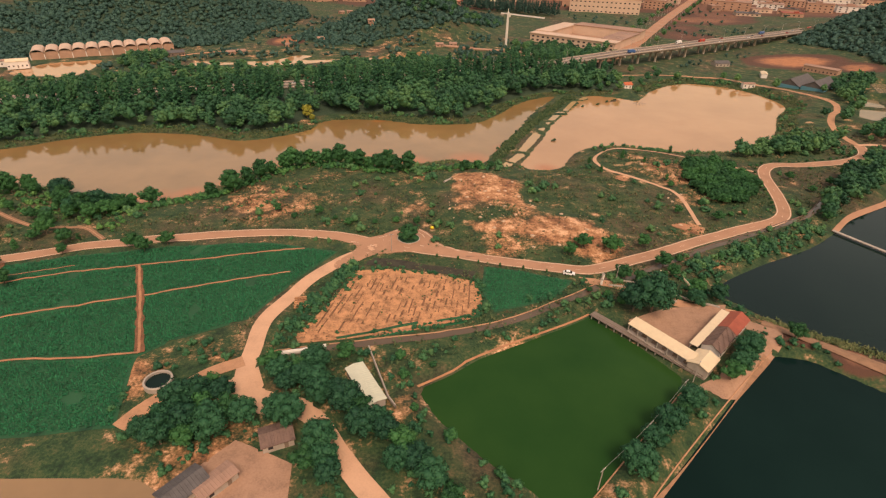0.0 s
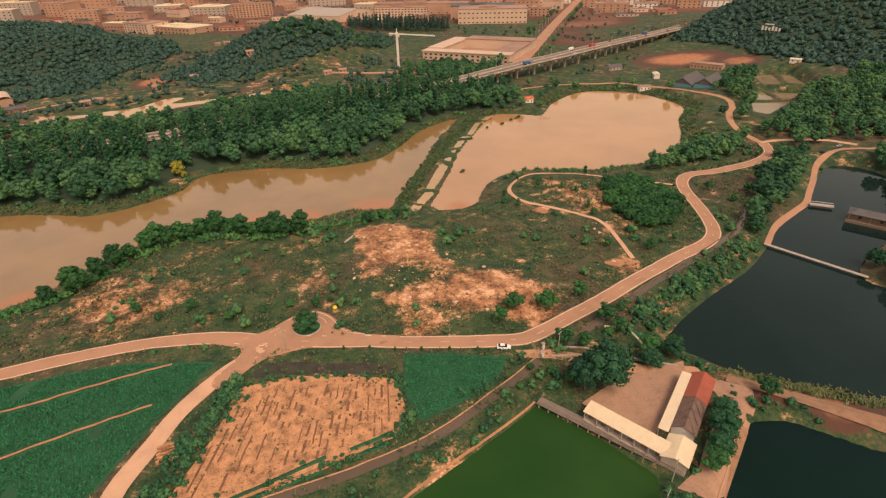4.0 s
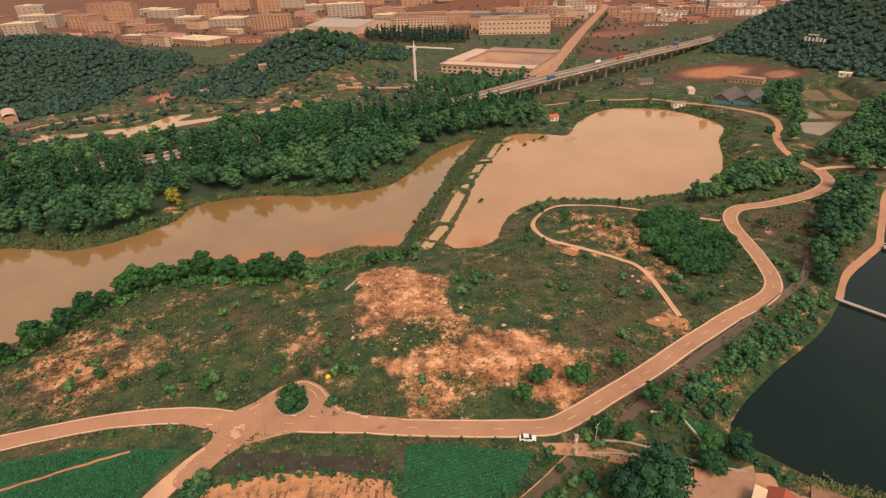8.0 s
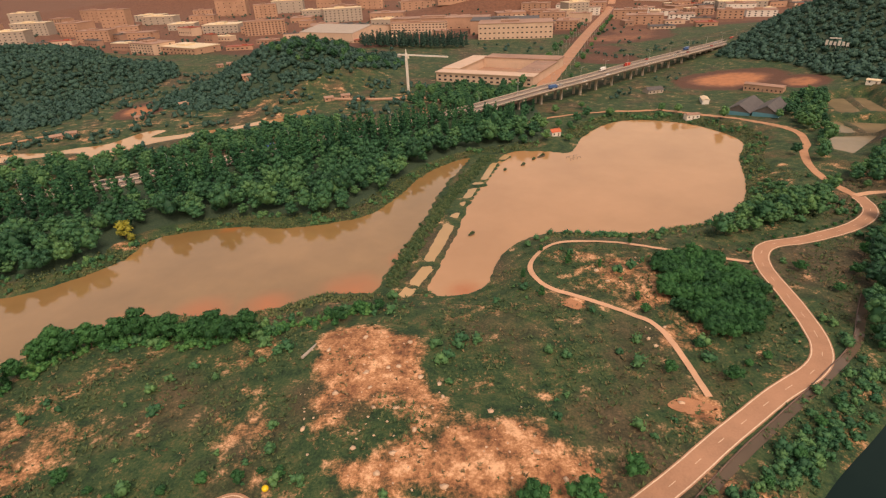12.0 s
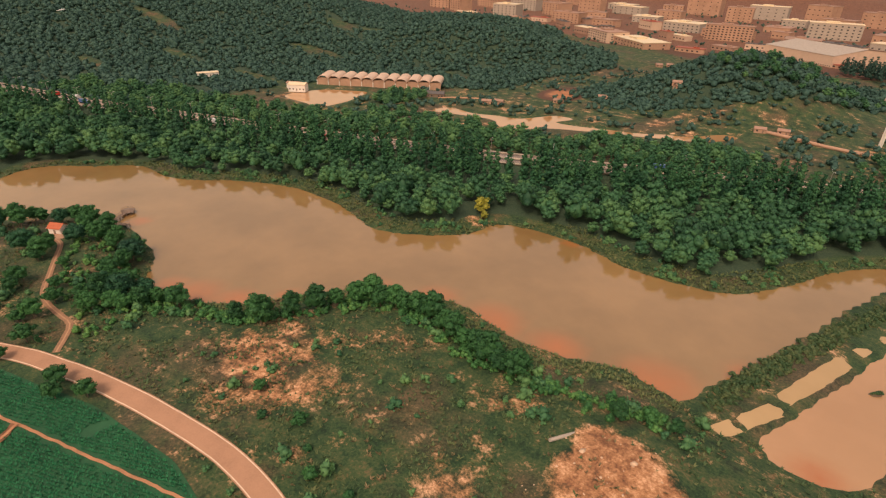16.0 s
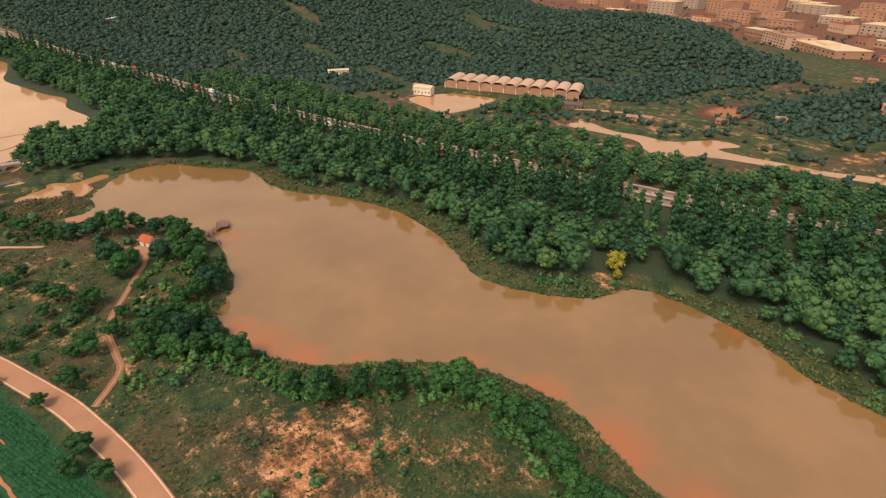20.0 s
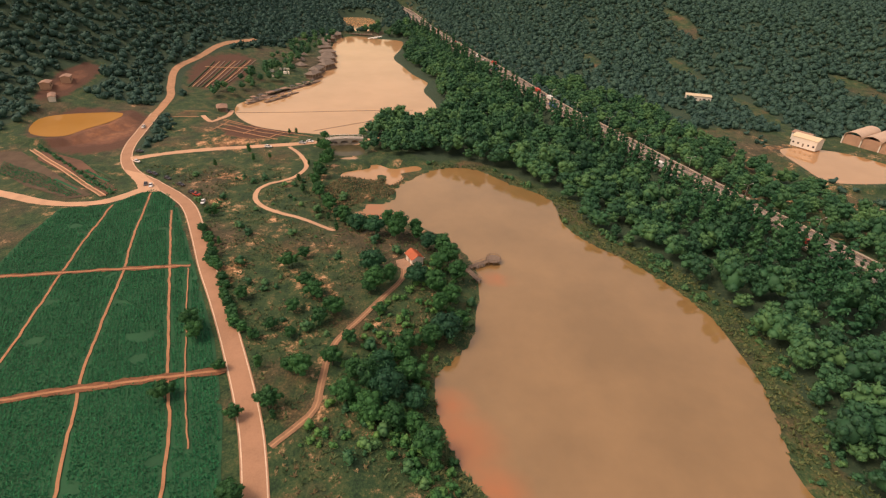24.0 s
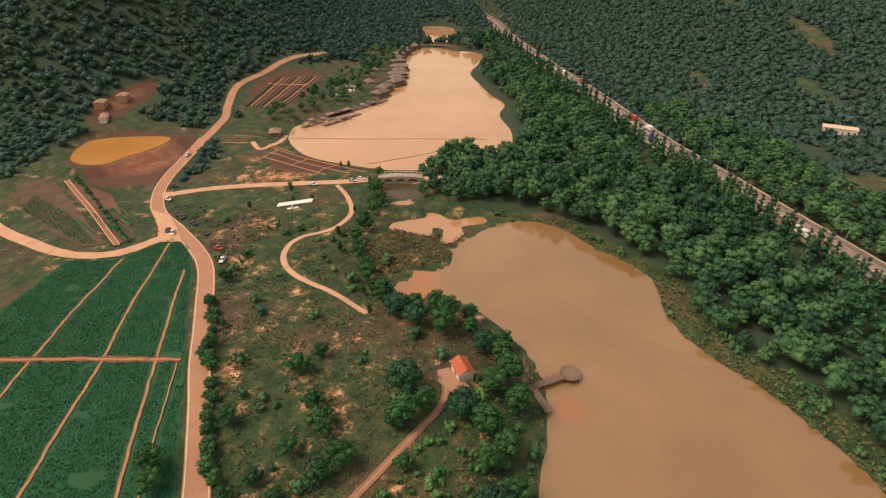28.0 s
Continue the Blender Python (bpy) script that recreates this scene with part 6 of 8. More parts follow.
strip("garden_wall", curve([(60, 164.4), (68, 163.2), (82, 155.6), (94, 150)], 3), 0.25, 0.9, MAT_CONCRETE, 0, 1, None, 1.1, "low concrete wall along the sandy drive", "wall")
strip("garden_wall", curve([(58, 160.6), (67, 159.2), (80, 152.4)], 3), 0.25, 0.9, MAT_CONCRETE, 0, 1, None, 1.1, "low concrete wall along the sandy drive", "wall")
for x, y in ((56.8, 165.0), (55.4, 161.4)):
    pillar = thing("gate_pillar", "square white gate pillar with a flat cap", "gate pillar", "gate pillars", at(x, y, 20))
    part("shaft", boxes((-0.35, -0.35, -0.4, 0.35, 0.35, 2.3), bevel=0.03), MAT_WHITE, pillar)
    part("cap", boxes((-0.5, -0.5, 2.3, 0.5, 0.5, 2.5), bevel=0.04), MAT_CONCRETE, pillar)
wall_line = np.array([(-50, 116.5), (-44, 118.2), (-37, 121)])
strip("garden_wall", wall_line, 0.3, 1.9, MAT_WHITE, 0, 1, None, 2.2, "white garden wall beside the canal", "wall")
strip("garden_wall", np.array([(-24, 121.5), (-15.5, 101.5), (-13, 98)]), 0.3, 1.6, MAT_CONCRETE, 0, 1, None, 2.0, "grey garden wall beside the shed", "wall")
# stone edge of the green pond and the deep pond
for pts, label in (([(68, 111), (34, 74), (28, 68)], "low concrete kerb along the green pond"), ([(103, 130), (82, 110), (51, 78), (38, 61)], "low concrete kerb along the deep pond")):
    strip("pond_kerb", curve(pts, 3), 0.3, 0.3, MAT_TRACK, 0, 1, None, 0.9, label, "kerb")
strip("pond_bank", curve([(-8, 108), (2, 115), (10, 122), (39, 139), (48, 145)], 3), 0.6, 0.2, MAT_BED, 0, 2, None, 0.0, "sandy orange bank of the green pond", "bank")

# furrows of the dry plot, flat strips with shade as colour, and the vegetable beds
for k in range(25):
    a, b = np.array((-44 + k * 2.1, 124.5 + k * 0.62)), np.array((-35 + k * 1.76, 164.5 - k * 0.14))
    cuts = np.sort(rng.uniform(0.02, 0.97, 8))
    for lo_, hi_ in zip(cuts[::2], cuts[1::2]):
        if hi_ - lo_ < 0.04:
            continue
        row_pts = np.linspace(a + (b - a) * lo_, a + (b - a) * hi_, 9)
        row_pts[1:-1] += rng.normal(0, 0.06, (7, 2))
        strip("furrow", row_pts, rng.uniform(0.25, 0.75), 0.17, MAT_FURROW, 0, 1, None, 0.0, "flat strip coloured as furrow shade in a dry plot", "furrow")
edge = np.concatenate([np.linspace(FALLOW[i], FALLOW[(i + 1) % len(FALLOW)], 26) for i in range(len(FALLOW))])
xs, ys = edge[:, 0] + rng.normal(0, 1.3, len(edge)), edge[:, 1] + rng.normal(0, 1.1, len(edge))
k = (line_distance(xs, ys, CANAL_LINE) > 2.6) & (ys > 128)
planted("scrub", BUSH, xs[k], ys[k], rng.uniform(0.2, 0.75, k.sum()), MAT_DARK_LEAF, "weeds and low bushes round the dry plot", "weeds", 0.05)
t = rng.uniform(0, 1, 170)
xs, ys = np.interp(t, [0, 0.45, 1], [-52, -46, -36]) + rng.normal(0, 1.8, 170), np.interp(t, [0, 0.45, 1], [122, 146, 170]) + rng.normal(0, 1.5, 170)
k = line_distance(xs, ys, curve(SOUTH_ROAD, 4)) > 3.6
planted("scrub", BUSH, xs[k], ys[k], rng.uniform(0.35, 1.1, k.sum()), MAT_DARK_LEAF, "lush green verge between the road and the dry plot", "bush", 0.1)
for a, b, k in (((-3.9, 136.4), (7.3, 140.2), 1), ((-2.4, 134.2), (5.3, 136.6), 1), ((-35, 126.0), (-10, 135.0), 0), ((-26, 126.6), (-11, 131.2), 1), ((-4.2, 135.3), (7.0, 138.6), 2), ((-24, 127.8), (-9, 132.6), 2)):
    strip("vegetable_bed", np.linspace(a, b, 14), 1.1, 0.22, (MAT_FIELD, MAT_CROP, MAT_BED)[k], 0, 2, None, 0.15, "raised green vegetable bed beside the canal", "vegetable bed")
for k in range(5):
    a, b = np.array((84 + k * 1.6, 171 - k * 0.9)), np.array((92 + k * 1.6, 160 - k * 0.9))
    strip("vegetable_bed", np.linspace(a, b, 8), 0.9, 0.25, MAT_CROP, 0, 2, None, 0.2, "raised bright green vegetable bed", "vegetable bed")


# ---- vehicles and street furniture ----
def paint(name, colour):
    return plain(name, colour, 0.3, 0.0, 0.06, 0.5, 3.0)


PAINTS = [paint("white_car_paint", (0.78, 0.76, 0.72)), paint("dark_car_paint", (0.05, 0.05, 0.06)), paint("silver_car_paint", (0.45, 0.45, 0.44)), paint("red_car_paint", (0.45, 0.05, 0.03)), paint("blue_car_paint", (0.05, 0.12, 0.28))]
WHEEL = bpy.data.meshes.new("wheel")
bm = bmesh.new()
bmesh.ops.create_cone(bm, cap_ends=True, segments=12, radius1=0.34, radius2=0.34, depth=0.22, matrix=Matrix.Rotation(math.pi / 2, 4, "X"))
bm.to_mesh(WHEEL)
bm.free()
WHEEL.materials.append(MAT_RUBBER)


def loft(sections, mat, name):
    """A body from cross sections along x: (x, half width, low, high)."""
    bm = bmesh.new()
    rows = []
    for x, hw_, lo, hi in sections:
        rows.append([bm.verts.new(p) for p in ((x, -hw_, lo), (x, hw_, lo), (x, hw_ * 1.02, (lo + hi) / 2), (x, hw_ * 0.9, hi), (x, -hw_ * 0.9, hi), (x, -hw_ * 1.02, (lo + hi) / 2))])
    for a, b in zip(rows, rows[1:]):
        for i in range(6):
            bm.faces.new((a[i], a[(i + 1) % 6], b[(i + 1) % 6], b[i]))
    bm.faces.new(rows[0][::-1]), bm.faces.new(rows[-1])
    bmesh.ops.recalc_face_normals(bm, faces=bm.faces)
    me = bpy.data.meshes.new(name)
    bm.to_mesh(me)
    bm.free()
    me.materials.append(mat)
    return me


def car_kind(mat, label):
    ob = thing("car", label, "car")
    sub("body", loft([(-2.2, 0.75, 0.35, 0.75), (-2.1, 0.86, 0.28, 0.95), (-0.9, 0.88, 0.25, 0.98), (0.9, 0.88, 0.25, 0.95), (1.9, 0.84, 0.28, 0.85), (2.2, 0.7, 0.35, 0.65)], mat, "body"), ob)
    sub("cabin", loft([(-1.75, 0.78, 0.9, 0.98), (-1.2, 0.74, 0.9, 1.42), (0.3, 0.74, 0.9, 1.45), (1.05, 0.78, 0.9, 0.98)], MAT_GLASS, "cabin"), ob, "dark glazed cabin")
    part("roof", boxes((-1.15, -0.66, 1.4, 0.28, 0.66, 1.48), bevel=0.03), mat, ob)
    for x in (-1.35, 1.4):
        for y in (-0.8, 0.8):
            sub("wheel", WHEEL, ob, m=pose(x, y, 0.34))
    for y in (-0.6, 0.6):
        part("headlight", boxes((2.08, y - 0.16, 0.58, 2.2, y + 0.16, 0.7)), MAT_METAL, ob)
    return ob


def truck_kind(mat, box_mat, label, length):
    ob = thing("truck", label, "truck")
    part("cargo_box", boxes((-length / 2, -1.2, 0.9, length / 2 - 2.2, 1.2, 3.4), bevel=0.08), box_mat, ob)
    part("cab", boxes((length / 2 - 2.0, -1.15, 0.5, length / 2, 1.15, 2.7), bevel=0.2), mat, ob)
    part("windscreen", boxes((length / 2 - 0.08, -0.95, 1.6, length / 2 + 0.03, 0.95, 2.4)), MAT_GLASS, ob)
    part("chassis", boxes((-length / 2, -0.9, 0.6, length / 2 - 0.5, 0.9, 0.95)), MAT_RUBBER, ob)
    for x in (-length / 2 + 1.2, -length / 2 + 2.4, length / 2 - 1.3):
        for y in (-1.0, 1.0):
            sub("wheel", WHEEL, ob, m=pose(x, y, 0.42) @ Matrix.Scale(1.3, 4))
    return ob


CARS = [car_kind(PAINTS[0], "white parked saloon car with dark windows"), car_kind(PAINTS[1], "dark saloon car with dark windows"), car_kind(PAINTS[2], "silver grey saloon car with dark windows"), car_kind(PAINTS[3], "red saloon car with dark windows")]
TRUCKS = [truck_kind(PAINTS[3], PAINTS[3], "red box truck on the highway", 9), truck_kind(PAINTS[0], PAINTS[0], "white box truck on the highway", 8), truck_kind(PAINTS[4], PAINTS[4], "blue box truck on the highway", 9)]
used = set()


def park(src, m, group):
    if src.name not in used:
        used.add(src.name)
        src.matrix_basis = m
        src["group"] = group
        return src
    ob = copy_thing(src, m)
    ob["group"] = group
    return ob


for kind, x, y, turn in ((0, 44.7, 167.6, -12), (0, -301, 78, 20), (1, -303, 74.5, 22), (0, -333, 56, 60), (1, -319, 69, 50), (1, -316.5, 73, 50), (1, -311, 82, 55), (1, -303, 92, 60), (1, -293.5, 101.5, 62), (3, -291, 104.5, 62), (0, -282, 111, 10), (1, -348, 50.5, 75),
                         (0, -363, 120, 85), (0, -374, 143, 80), (2, -371, 139, 80), (0, -391, 33, 8), (1, 270, 300, 40), (2, 285, 305, 20)):
    park(CARS[kind], at(x, y, turn, 0.24), "parked cars")
heads = np.gradient(hw, axis=0)
for k in range(70):
    i = rng.randint(len(hw) // 4, len(hw) - 12)
    off = rng.choice((-7.4, -4.8, -2.2, 2.2, 4.8, 7.4))
    d = heads[i] / np.linalg.norm(heads[i])
    turn = math.degrees(math.atan2(d[1], d[0])) + (180 if off > 0 else 0)
    m = pose(hw[i][0] - d[1] * off, hw[i][1] + d[0] * off, float(deck_height(hw[i][0])) + 0.03, 0, 0, turn)
    park(TRUCKS[k % 3] if k % 4 == 0 else CARS[rng.randint(0, 4)], m, "traffic on the highway")

lamp = thing("street_lamp", "tall grey double-armed highway street lamp", "street lamp")
part("pole", rod(bmesh.new(), (0, 0, -0.5), (0, 0, 11), 0.16, 0.09, 8), MAT_METAL, lamp)
for s in (-1, 1):
    part("arm", rod(bmesh.new(), (0, 0, 10.8), (0, s * 2.6, 11.5), 0.07, 0.05, 6), MAT_METAL, lamp)
    part("lamp_head", boxes((-0.18, s * 2.6 - 0.55, 11.42, 0.18, s * 2.6 + 0.55, 11.58), bevel=0.04), MAT_METAL, lamp)
along = np.concatenate([[0], np.cumsum(np.linalg.norm(np.diff(hw, axis=0), axis=1))])
first = True
for s in np.arange(500, along[-1] - 250, 38):
    x, y = np.interp(s, along, hw[:, 0]), np.interp(s, along, hw[:, 1])
    x1, y1 = np.interp(s + 4, along, hw[:, 0]), np.interp(s + 4, along, hw[:, 1])
    m = pose(x, y, float(deck_height(x)) + 0.02, 0, 0, math.degrees(math.atan2(y1 - y, x1 - x)))
    if first:
        lamp.matrix_basis, first = m, False
    else:
        copy_thing(lamp, m)
town = curve(TOWN_ROAD, 30)
for x, y in town[2:26]:
    for s in (-11, 11):
        copy_thing(lamp, at(x + s, y - s * 0.45, 65))
# piers under the flyover
pier_src = thing("bridge_pier", "concrete bridge pier with a wide cap", "bridge pier")
part("column", boxes((-0.8, -4.5, -14, 0.8, -2.5, -2.2), (-0.8, 2.5, -14, 0.8, 4.5, -2.2), bevel=0.1), MAT_CONCRETE, pier_src)
part("pier_cap", boxes((-1.0, -10, -2.3, 1.0, 10, -1.1), bevel=0.15), MAT_CONCRETE, pier_src)
first = True
for s in along[(hw[:, 0] > 105) & (hw[:, 0] < 640)][::2]:
    x, y = np.interp(s, along, hw[:, 0]), np.interp(s, along, hw[:, 1])
    x1, y1 = np.interp(s + 4, along, hw[:, 0]), np.interp(s + 4, along, hw[:, 1])
    m = pose(x, y, float(deck_height(x)), 0, 0, math.degrees(math.atan2(y1 - y, x1 - x)))
    if first:
        pier_src.matrix_basis, first = m, False
    else:
        copy_thing(pier_src, m)
for off in (-8.8, -6.2, -3.6, 3.6, 6.2, 8.8):
    strip("road_marking", hw, 0.18, 0.012, MAT_LINE, off, 1, deck_height, 0.0, "faded white lane line on the highway", "road marking")

pole = thing("utility_pole", "grey concrete utility pole with a crossarm", "utility pole", m=at(-24, 179.5, 20))
part("pole", rod(bmesh.new(), (0, 0, -0.5), (0, 0, 8.0), 0.16, 0.1, 8), MAT_CONCRETE, pole)
part("crossarm", boxes((-0.9, -0.06, 7.4, 0.9, 0.06, 7.55)), MAT_METAL, pole)
for x in (-0.8, 0, 0.8):
    part("insulator", rod(bmesh.new(), (x, 0, 7.5), (x, 0, 7.8), 0.06, 0.04, 6), MAT_WHITE, pole)
POLES = [(-24, 179.5), (61, 163), (66, 107), (52, 92), (37, 78), (72, 114)]
for x, y in POLES[1:]:
    copy_thing(pole, at(x, y, 40))
for (x0, y0), (x1, y1) in zip(POLES[2:], POLES[3:5]):
    cable = thing("power_cable", "thin grey overhead power cable between poles", "cable")
    a, b = Vector((x0, y0, float(ground_height(x0, y0)) + 7.8)), Vector((x1, y1, float(ground_height(x1, y1)) + 7.8))
    bm = bmesh.new()
    last = a
    for t in np.linspace(0.125, 1, 8):
        p = a.lerp(b, t) - Vector((0, 0, 2.4 * t * (1 - t)))
        rod(bm, last, p, 0.03, 0.03, 4)
        last = p
    part("wire", bm, MAT_METAL, cable)
ball = thing("road_marker", "round yellow marker beside the roundabout", "marker", m=at(-9, 199.5))
bm = bmesh.new()
bmesh.ops.create_icosphere(bm, subdivisions=3, radius=0.85, matrix=Matrix.Translation((0, 0, 0.7)) @ Matrix.Diagonal((1, 1, 0.85, 1)))
part("dome", bm, paint("yellow_paint", (0.8, 0.55, 0.02)), ball)
drain = thing("drain_pipe", "pale concrete drain pipe down the slope", "pipe", m=at(-3.5, 249, 62))
part("pipe", rod(bmesh.new(), (-4, 0, 0.5), (4, 0, -0.4), 0.5, 0.5, 12), MAT_CONCRETE, drain)
sapling_line = main_line[(main_line[:, 0] > -8) & (main_line[:, 0] < 46)]
for k in range(0, len(sapling_line), 3):
    x, y = sapling_line[k]
    plant("slim", x - 0.5, y - 4.4, 0.32 + 0.05 * (k % 3), "roadside saplings")

for k, (x, y) in enumerate(main_line):
    if 155 < x < 250 and 218 < y < 345 and k % 2 == 0:
        d = main_line[k + 1] - main_line[k]
        d /= np.linalg.norm(d)
        plant("small", x - d[1] * 4.6, y + d[0] * 4.6, 0.35 + 0.1 * (k % 3), "clipped shrubs along the road bend")
# ---- the pavilion, its terrace and the pier ----
hut = house(-230.5, 212.5, 28, 6.0, 4.6, 3.0, 1.5, MAT_WHITE, MAT_ORANGE, "small white pavilion with bright orange gabled roof", "pavilion", seam=0.5, name="pavilion")
part("verge", boxes((-3.5, -2.8, 2.85, -3.3, 2.8, 3.0), (3.3, -2.8, 2.85, 3.5, 2.8, 3.0)), MAT_WHITE, hut)
apron([(-226, 206), (-221, 212), (-227, 216), (-234, 211), (-231, 205)], 0.25, MAT_YARD, "pale paved terrace of the pavilion")
pier = thing("pier", "grey timber pier on posts with a round platform", "pier")
PLANK = slab_mesh("plank", MAT_TIMBER, (-0.22, -1.15, 0, 0.22, 1.15, 0.08), bevel=0.01)
PILE = slab_mesh("pile", MAT_TIMBER, (-0.14, -0.14, -3.6, 0.14, 0.14, 0.0))
RAIL = slab_mesh("rail_post", MAT_TIMBER, (-0.05, -0.05, 0, 0.05, 0.05, 1.0))
for a, b in (((-229, 229), (-237.3, 242.5)), ((-232.5, 232.5), (-222.5, 238))):
    a, b = np.array(a, float), np.array(b, float)
    d = b - a
    n = int(np.linalg.norm(d) / 0.5)
    turn = math.degrees(math.atan2(d[1], d[0]))
    for k in range(n):
        p = a + d * (k + 0.5) / n
        sub("plank", PLANK, pier, m=pose(p[0], p[1], -3.6, 0, 0, turn))
        if k % 5 == 0:
            for s in (-1, 1):
                q = p + s * 1.0 * np.array((-d[1], d[0])) / np.linalg.norm(d)
                sub("pile", PILE, pier, m=pose(q[0], q[1], -3.62))
                sub("rail_post", RAIL, pier, m=pose(q[0], q[1], -3.52))
    for s in (-1, 1):
        o = s * 1.0 * np.array((-d[1], d[0])) / np.linalg.norm(d)
        part("handrail", rod(bmesh.new(), (*(a + o), -2.55), (*(b + o), -2.55), 0.06, 0.06, 6), MAT_TIMBER, pier)
bm = bmesh.new()
bmesh.ops.create_cone(bm, cap_ends=True, segments=28, radius1=3.2, radius2=3.2, depth=0.2, matrix=Matrix.Translation((-238.8, 244.8, -3.55)))
part("platform", bm, MAT_TIMBER, pier)
for k in range(14):
    a = k * 2 * math.pi / 14
    sub("rail_post", RAIL, pier, m=pose(-238.8 + 3.0 * math.cos(a), 244.8 + 3.0 * math.sin(a), -3.5))
    if k % 2 == 0:
        sub("pile", PILE, pier, m=pose(-238.8 + 2.6 * math.cos(a), 244.8 + 2.6 * math.sin(a), -3.6))
bm = bmesh.new()
for k in range(14):
    a, b = k * 2 * math.pi / 14, (k + 1) * 2 * math.pi / 14
    rod(bm, (-238.8 + 3 * math.cos(a), 244.8 + 3 * math.sin(a), -2.5), (-238.8 + 3 * math.cos(b), 244.8 + 3 * math.sin(b), -2.5), 0.06, 0.06, 5)
part("handrail", bm, MAT_TIMBER, pier)

# ---- the weir bridge ----
weir = thing("weir_bridge", "pale concrete weir bridge with three low arches", "bridge", m=pose(-379.5, 163.5, -2.2, 0, 0, 100))
bm = bmesh.new()
top = [(x, 1.0 + 0.9 * math.cos(x / 12 * math.pi / 2)) for x in np.linspace(-12, 12, 17)]
low = []
for c in (6.6, 0, -6.6):
    low += [(c + 2.6 * math.cos(a), -1.2 + 1.7 * math.sin(a)) for a in np.linspace(0, math.pi, 9)]
outline = [(-12, -1.2)] + top + [(12, -1.2)] + low
fr, bk = ([bm.verts.new((x, yy, z)) for x, z in outline] for yy in (-2.6, 2.6))
n = len(outline)
for i in range(n):
    bm.faces.new((fr[i], fr[(i + 1) % n], bk[(i + 1) % n], bk[i]))
bm.faces.new(fr), bm.faces.new(bk[::-1])
bmesh.ops.recalc_face_normals(bm, faces=bm.faces)
part("arched_span", bm, MAT_CONCRETE, weir)
part("weir_wall", boxes((-12, -2.2, -4.5, 12, 2.2, -1.2), bevel=0.05), MAT_CONCRETE, weir)
for yy in (-2.5, 2.5):
    for k in range(9):
        x = -11.5 + k * 2.9
        sub("rail_post", slab_mesh("rail_post", MAT_WHITE, (-0.12, -0.12, 0, 0.12, 0.12, 1.1)), weir, m=pose(x, yy, 1.0 + 0.9 * math.cos(x / 12 * math.pi / 2)))
    bm = bmesh.new()
    for k in range(16):
        (x0, z0), (x1, z1) = top[k], top[k + 1]
        rod(bm, (x0, yy, z0 + 1.0), (x1, yy, z1 + 1.0), 0.1, 0.1, 5)
    part("handrail", bm, MAT_WHITE, weir)

# ---- lakeside restaurant: pavilions and floating decks ----
def hip_house(x, y, turn, w, d, h, rise, wall, roof, label, level=None, name="pavilion"):
    ob = thing(name, label, "pavilion", m=at(x, y, turn, level=level))
    part("floor_slab", boxes((-w / 2 - 1, -d / 2 - 1, -2.2, w / 2 + 1, d / 2 + 1, 0), bevel=0.05), MAT_TIMBER, ob)
    part("wall", boxes((-w / 2 + 0.6, -d / 2 + 0.6, 0, w / 2 - 0.6, d / 2 - 0.6, h)), wall, ob)
    for i in range(4):
        for s in (-1, 1):
            sub("post", POST, ob, m=pose(-w / 2 + i * w / 3, s * d / 2, 0))
    bm = bmesh.new()
    o = 0.9
    base = [bm.verts.new(p) for p in ((-w / 2 - o, -d / 2 - o, 0), (w / 2 + o, -d / 2 - o, 0), (w / 2 + o, d / 2 + o, 0), (-w / 2 - o, d / 2 + o, 0))]
    ridge = [bm.verts.new(p) for p in ((-w / 2 + d / 2, 0, rise), (w / 2 - d / 2, 0, rise))]
    for f in ((base[0], base[1], ridge[1], ridge[0]), (base[2], base[3], ridge[0], ridge[1]), (base[1], base[2], ridge[1]), (base[3], base[0], ridge[0]), (base[3], base[2], base[1], base[0])):
        bm.faces.new(f)
    rod(bm, ridge[0].co, ridge[1].co, 0.2, 0.2, 6)
    r = part("roof", bm, roof, ob)
    r.location.z = h
    for i in range(3):
        sub("window", PANE, ob, m=pose(-w / 3 + i * w / 3, -d / 2 + 0.6, 1.0))
    return ob


for x, y, turn, w, d in ((-628, 110, -65, 17, 9), (-662, 105, -70, 17, 9), (-598, 115, -30, 15, 9), (-576, 109, -10, 16, 9), (-555, 110, -20, 15, 8), (-645, 108, -70, 12, 8), (-686, 70, 20, 26, 16), (-690, 97, -60, 14, 8), (-808, 66, 5, 30, 14), (-770, 88, -30, 20, 12), (-612, 112, -50, 12, 8), (-708, 92, -60, 14, 8), (-730, 90, -80, 13, 8), (-750, 92, -60, 13, 8), (-640, 84, 20, 12, 7), (-590, 92, 40, 10, 7), (-615, 86, 10, 11, 7), (-788, 96, 10, 16, 9)):
    hip_house(x, y, turn, w, d, 3.4, 2.6, MAT_TIMBER, MAT_GREY_ROOF if w < 25 else MAT_TOWN_ROOF, "lakeside restaurant pavilion with grey hipped roof", level=-2.6)
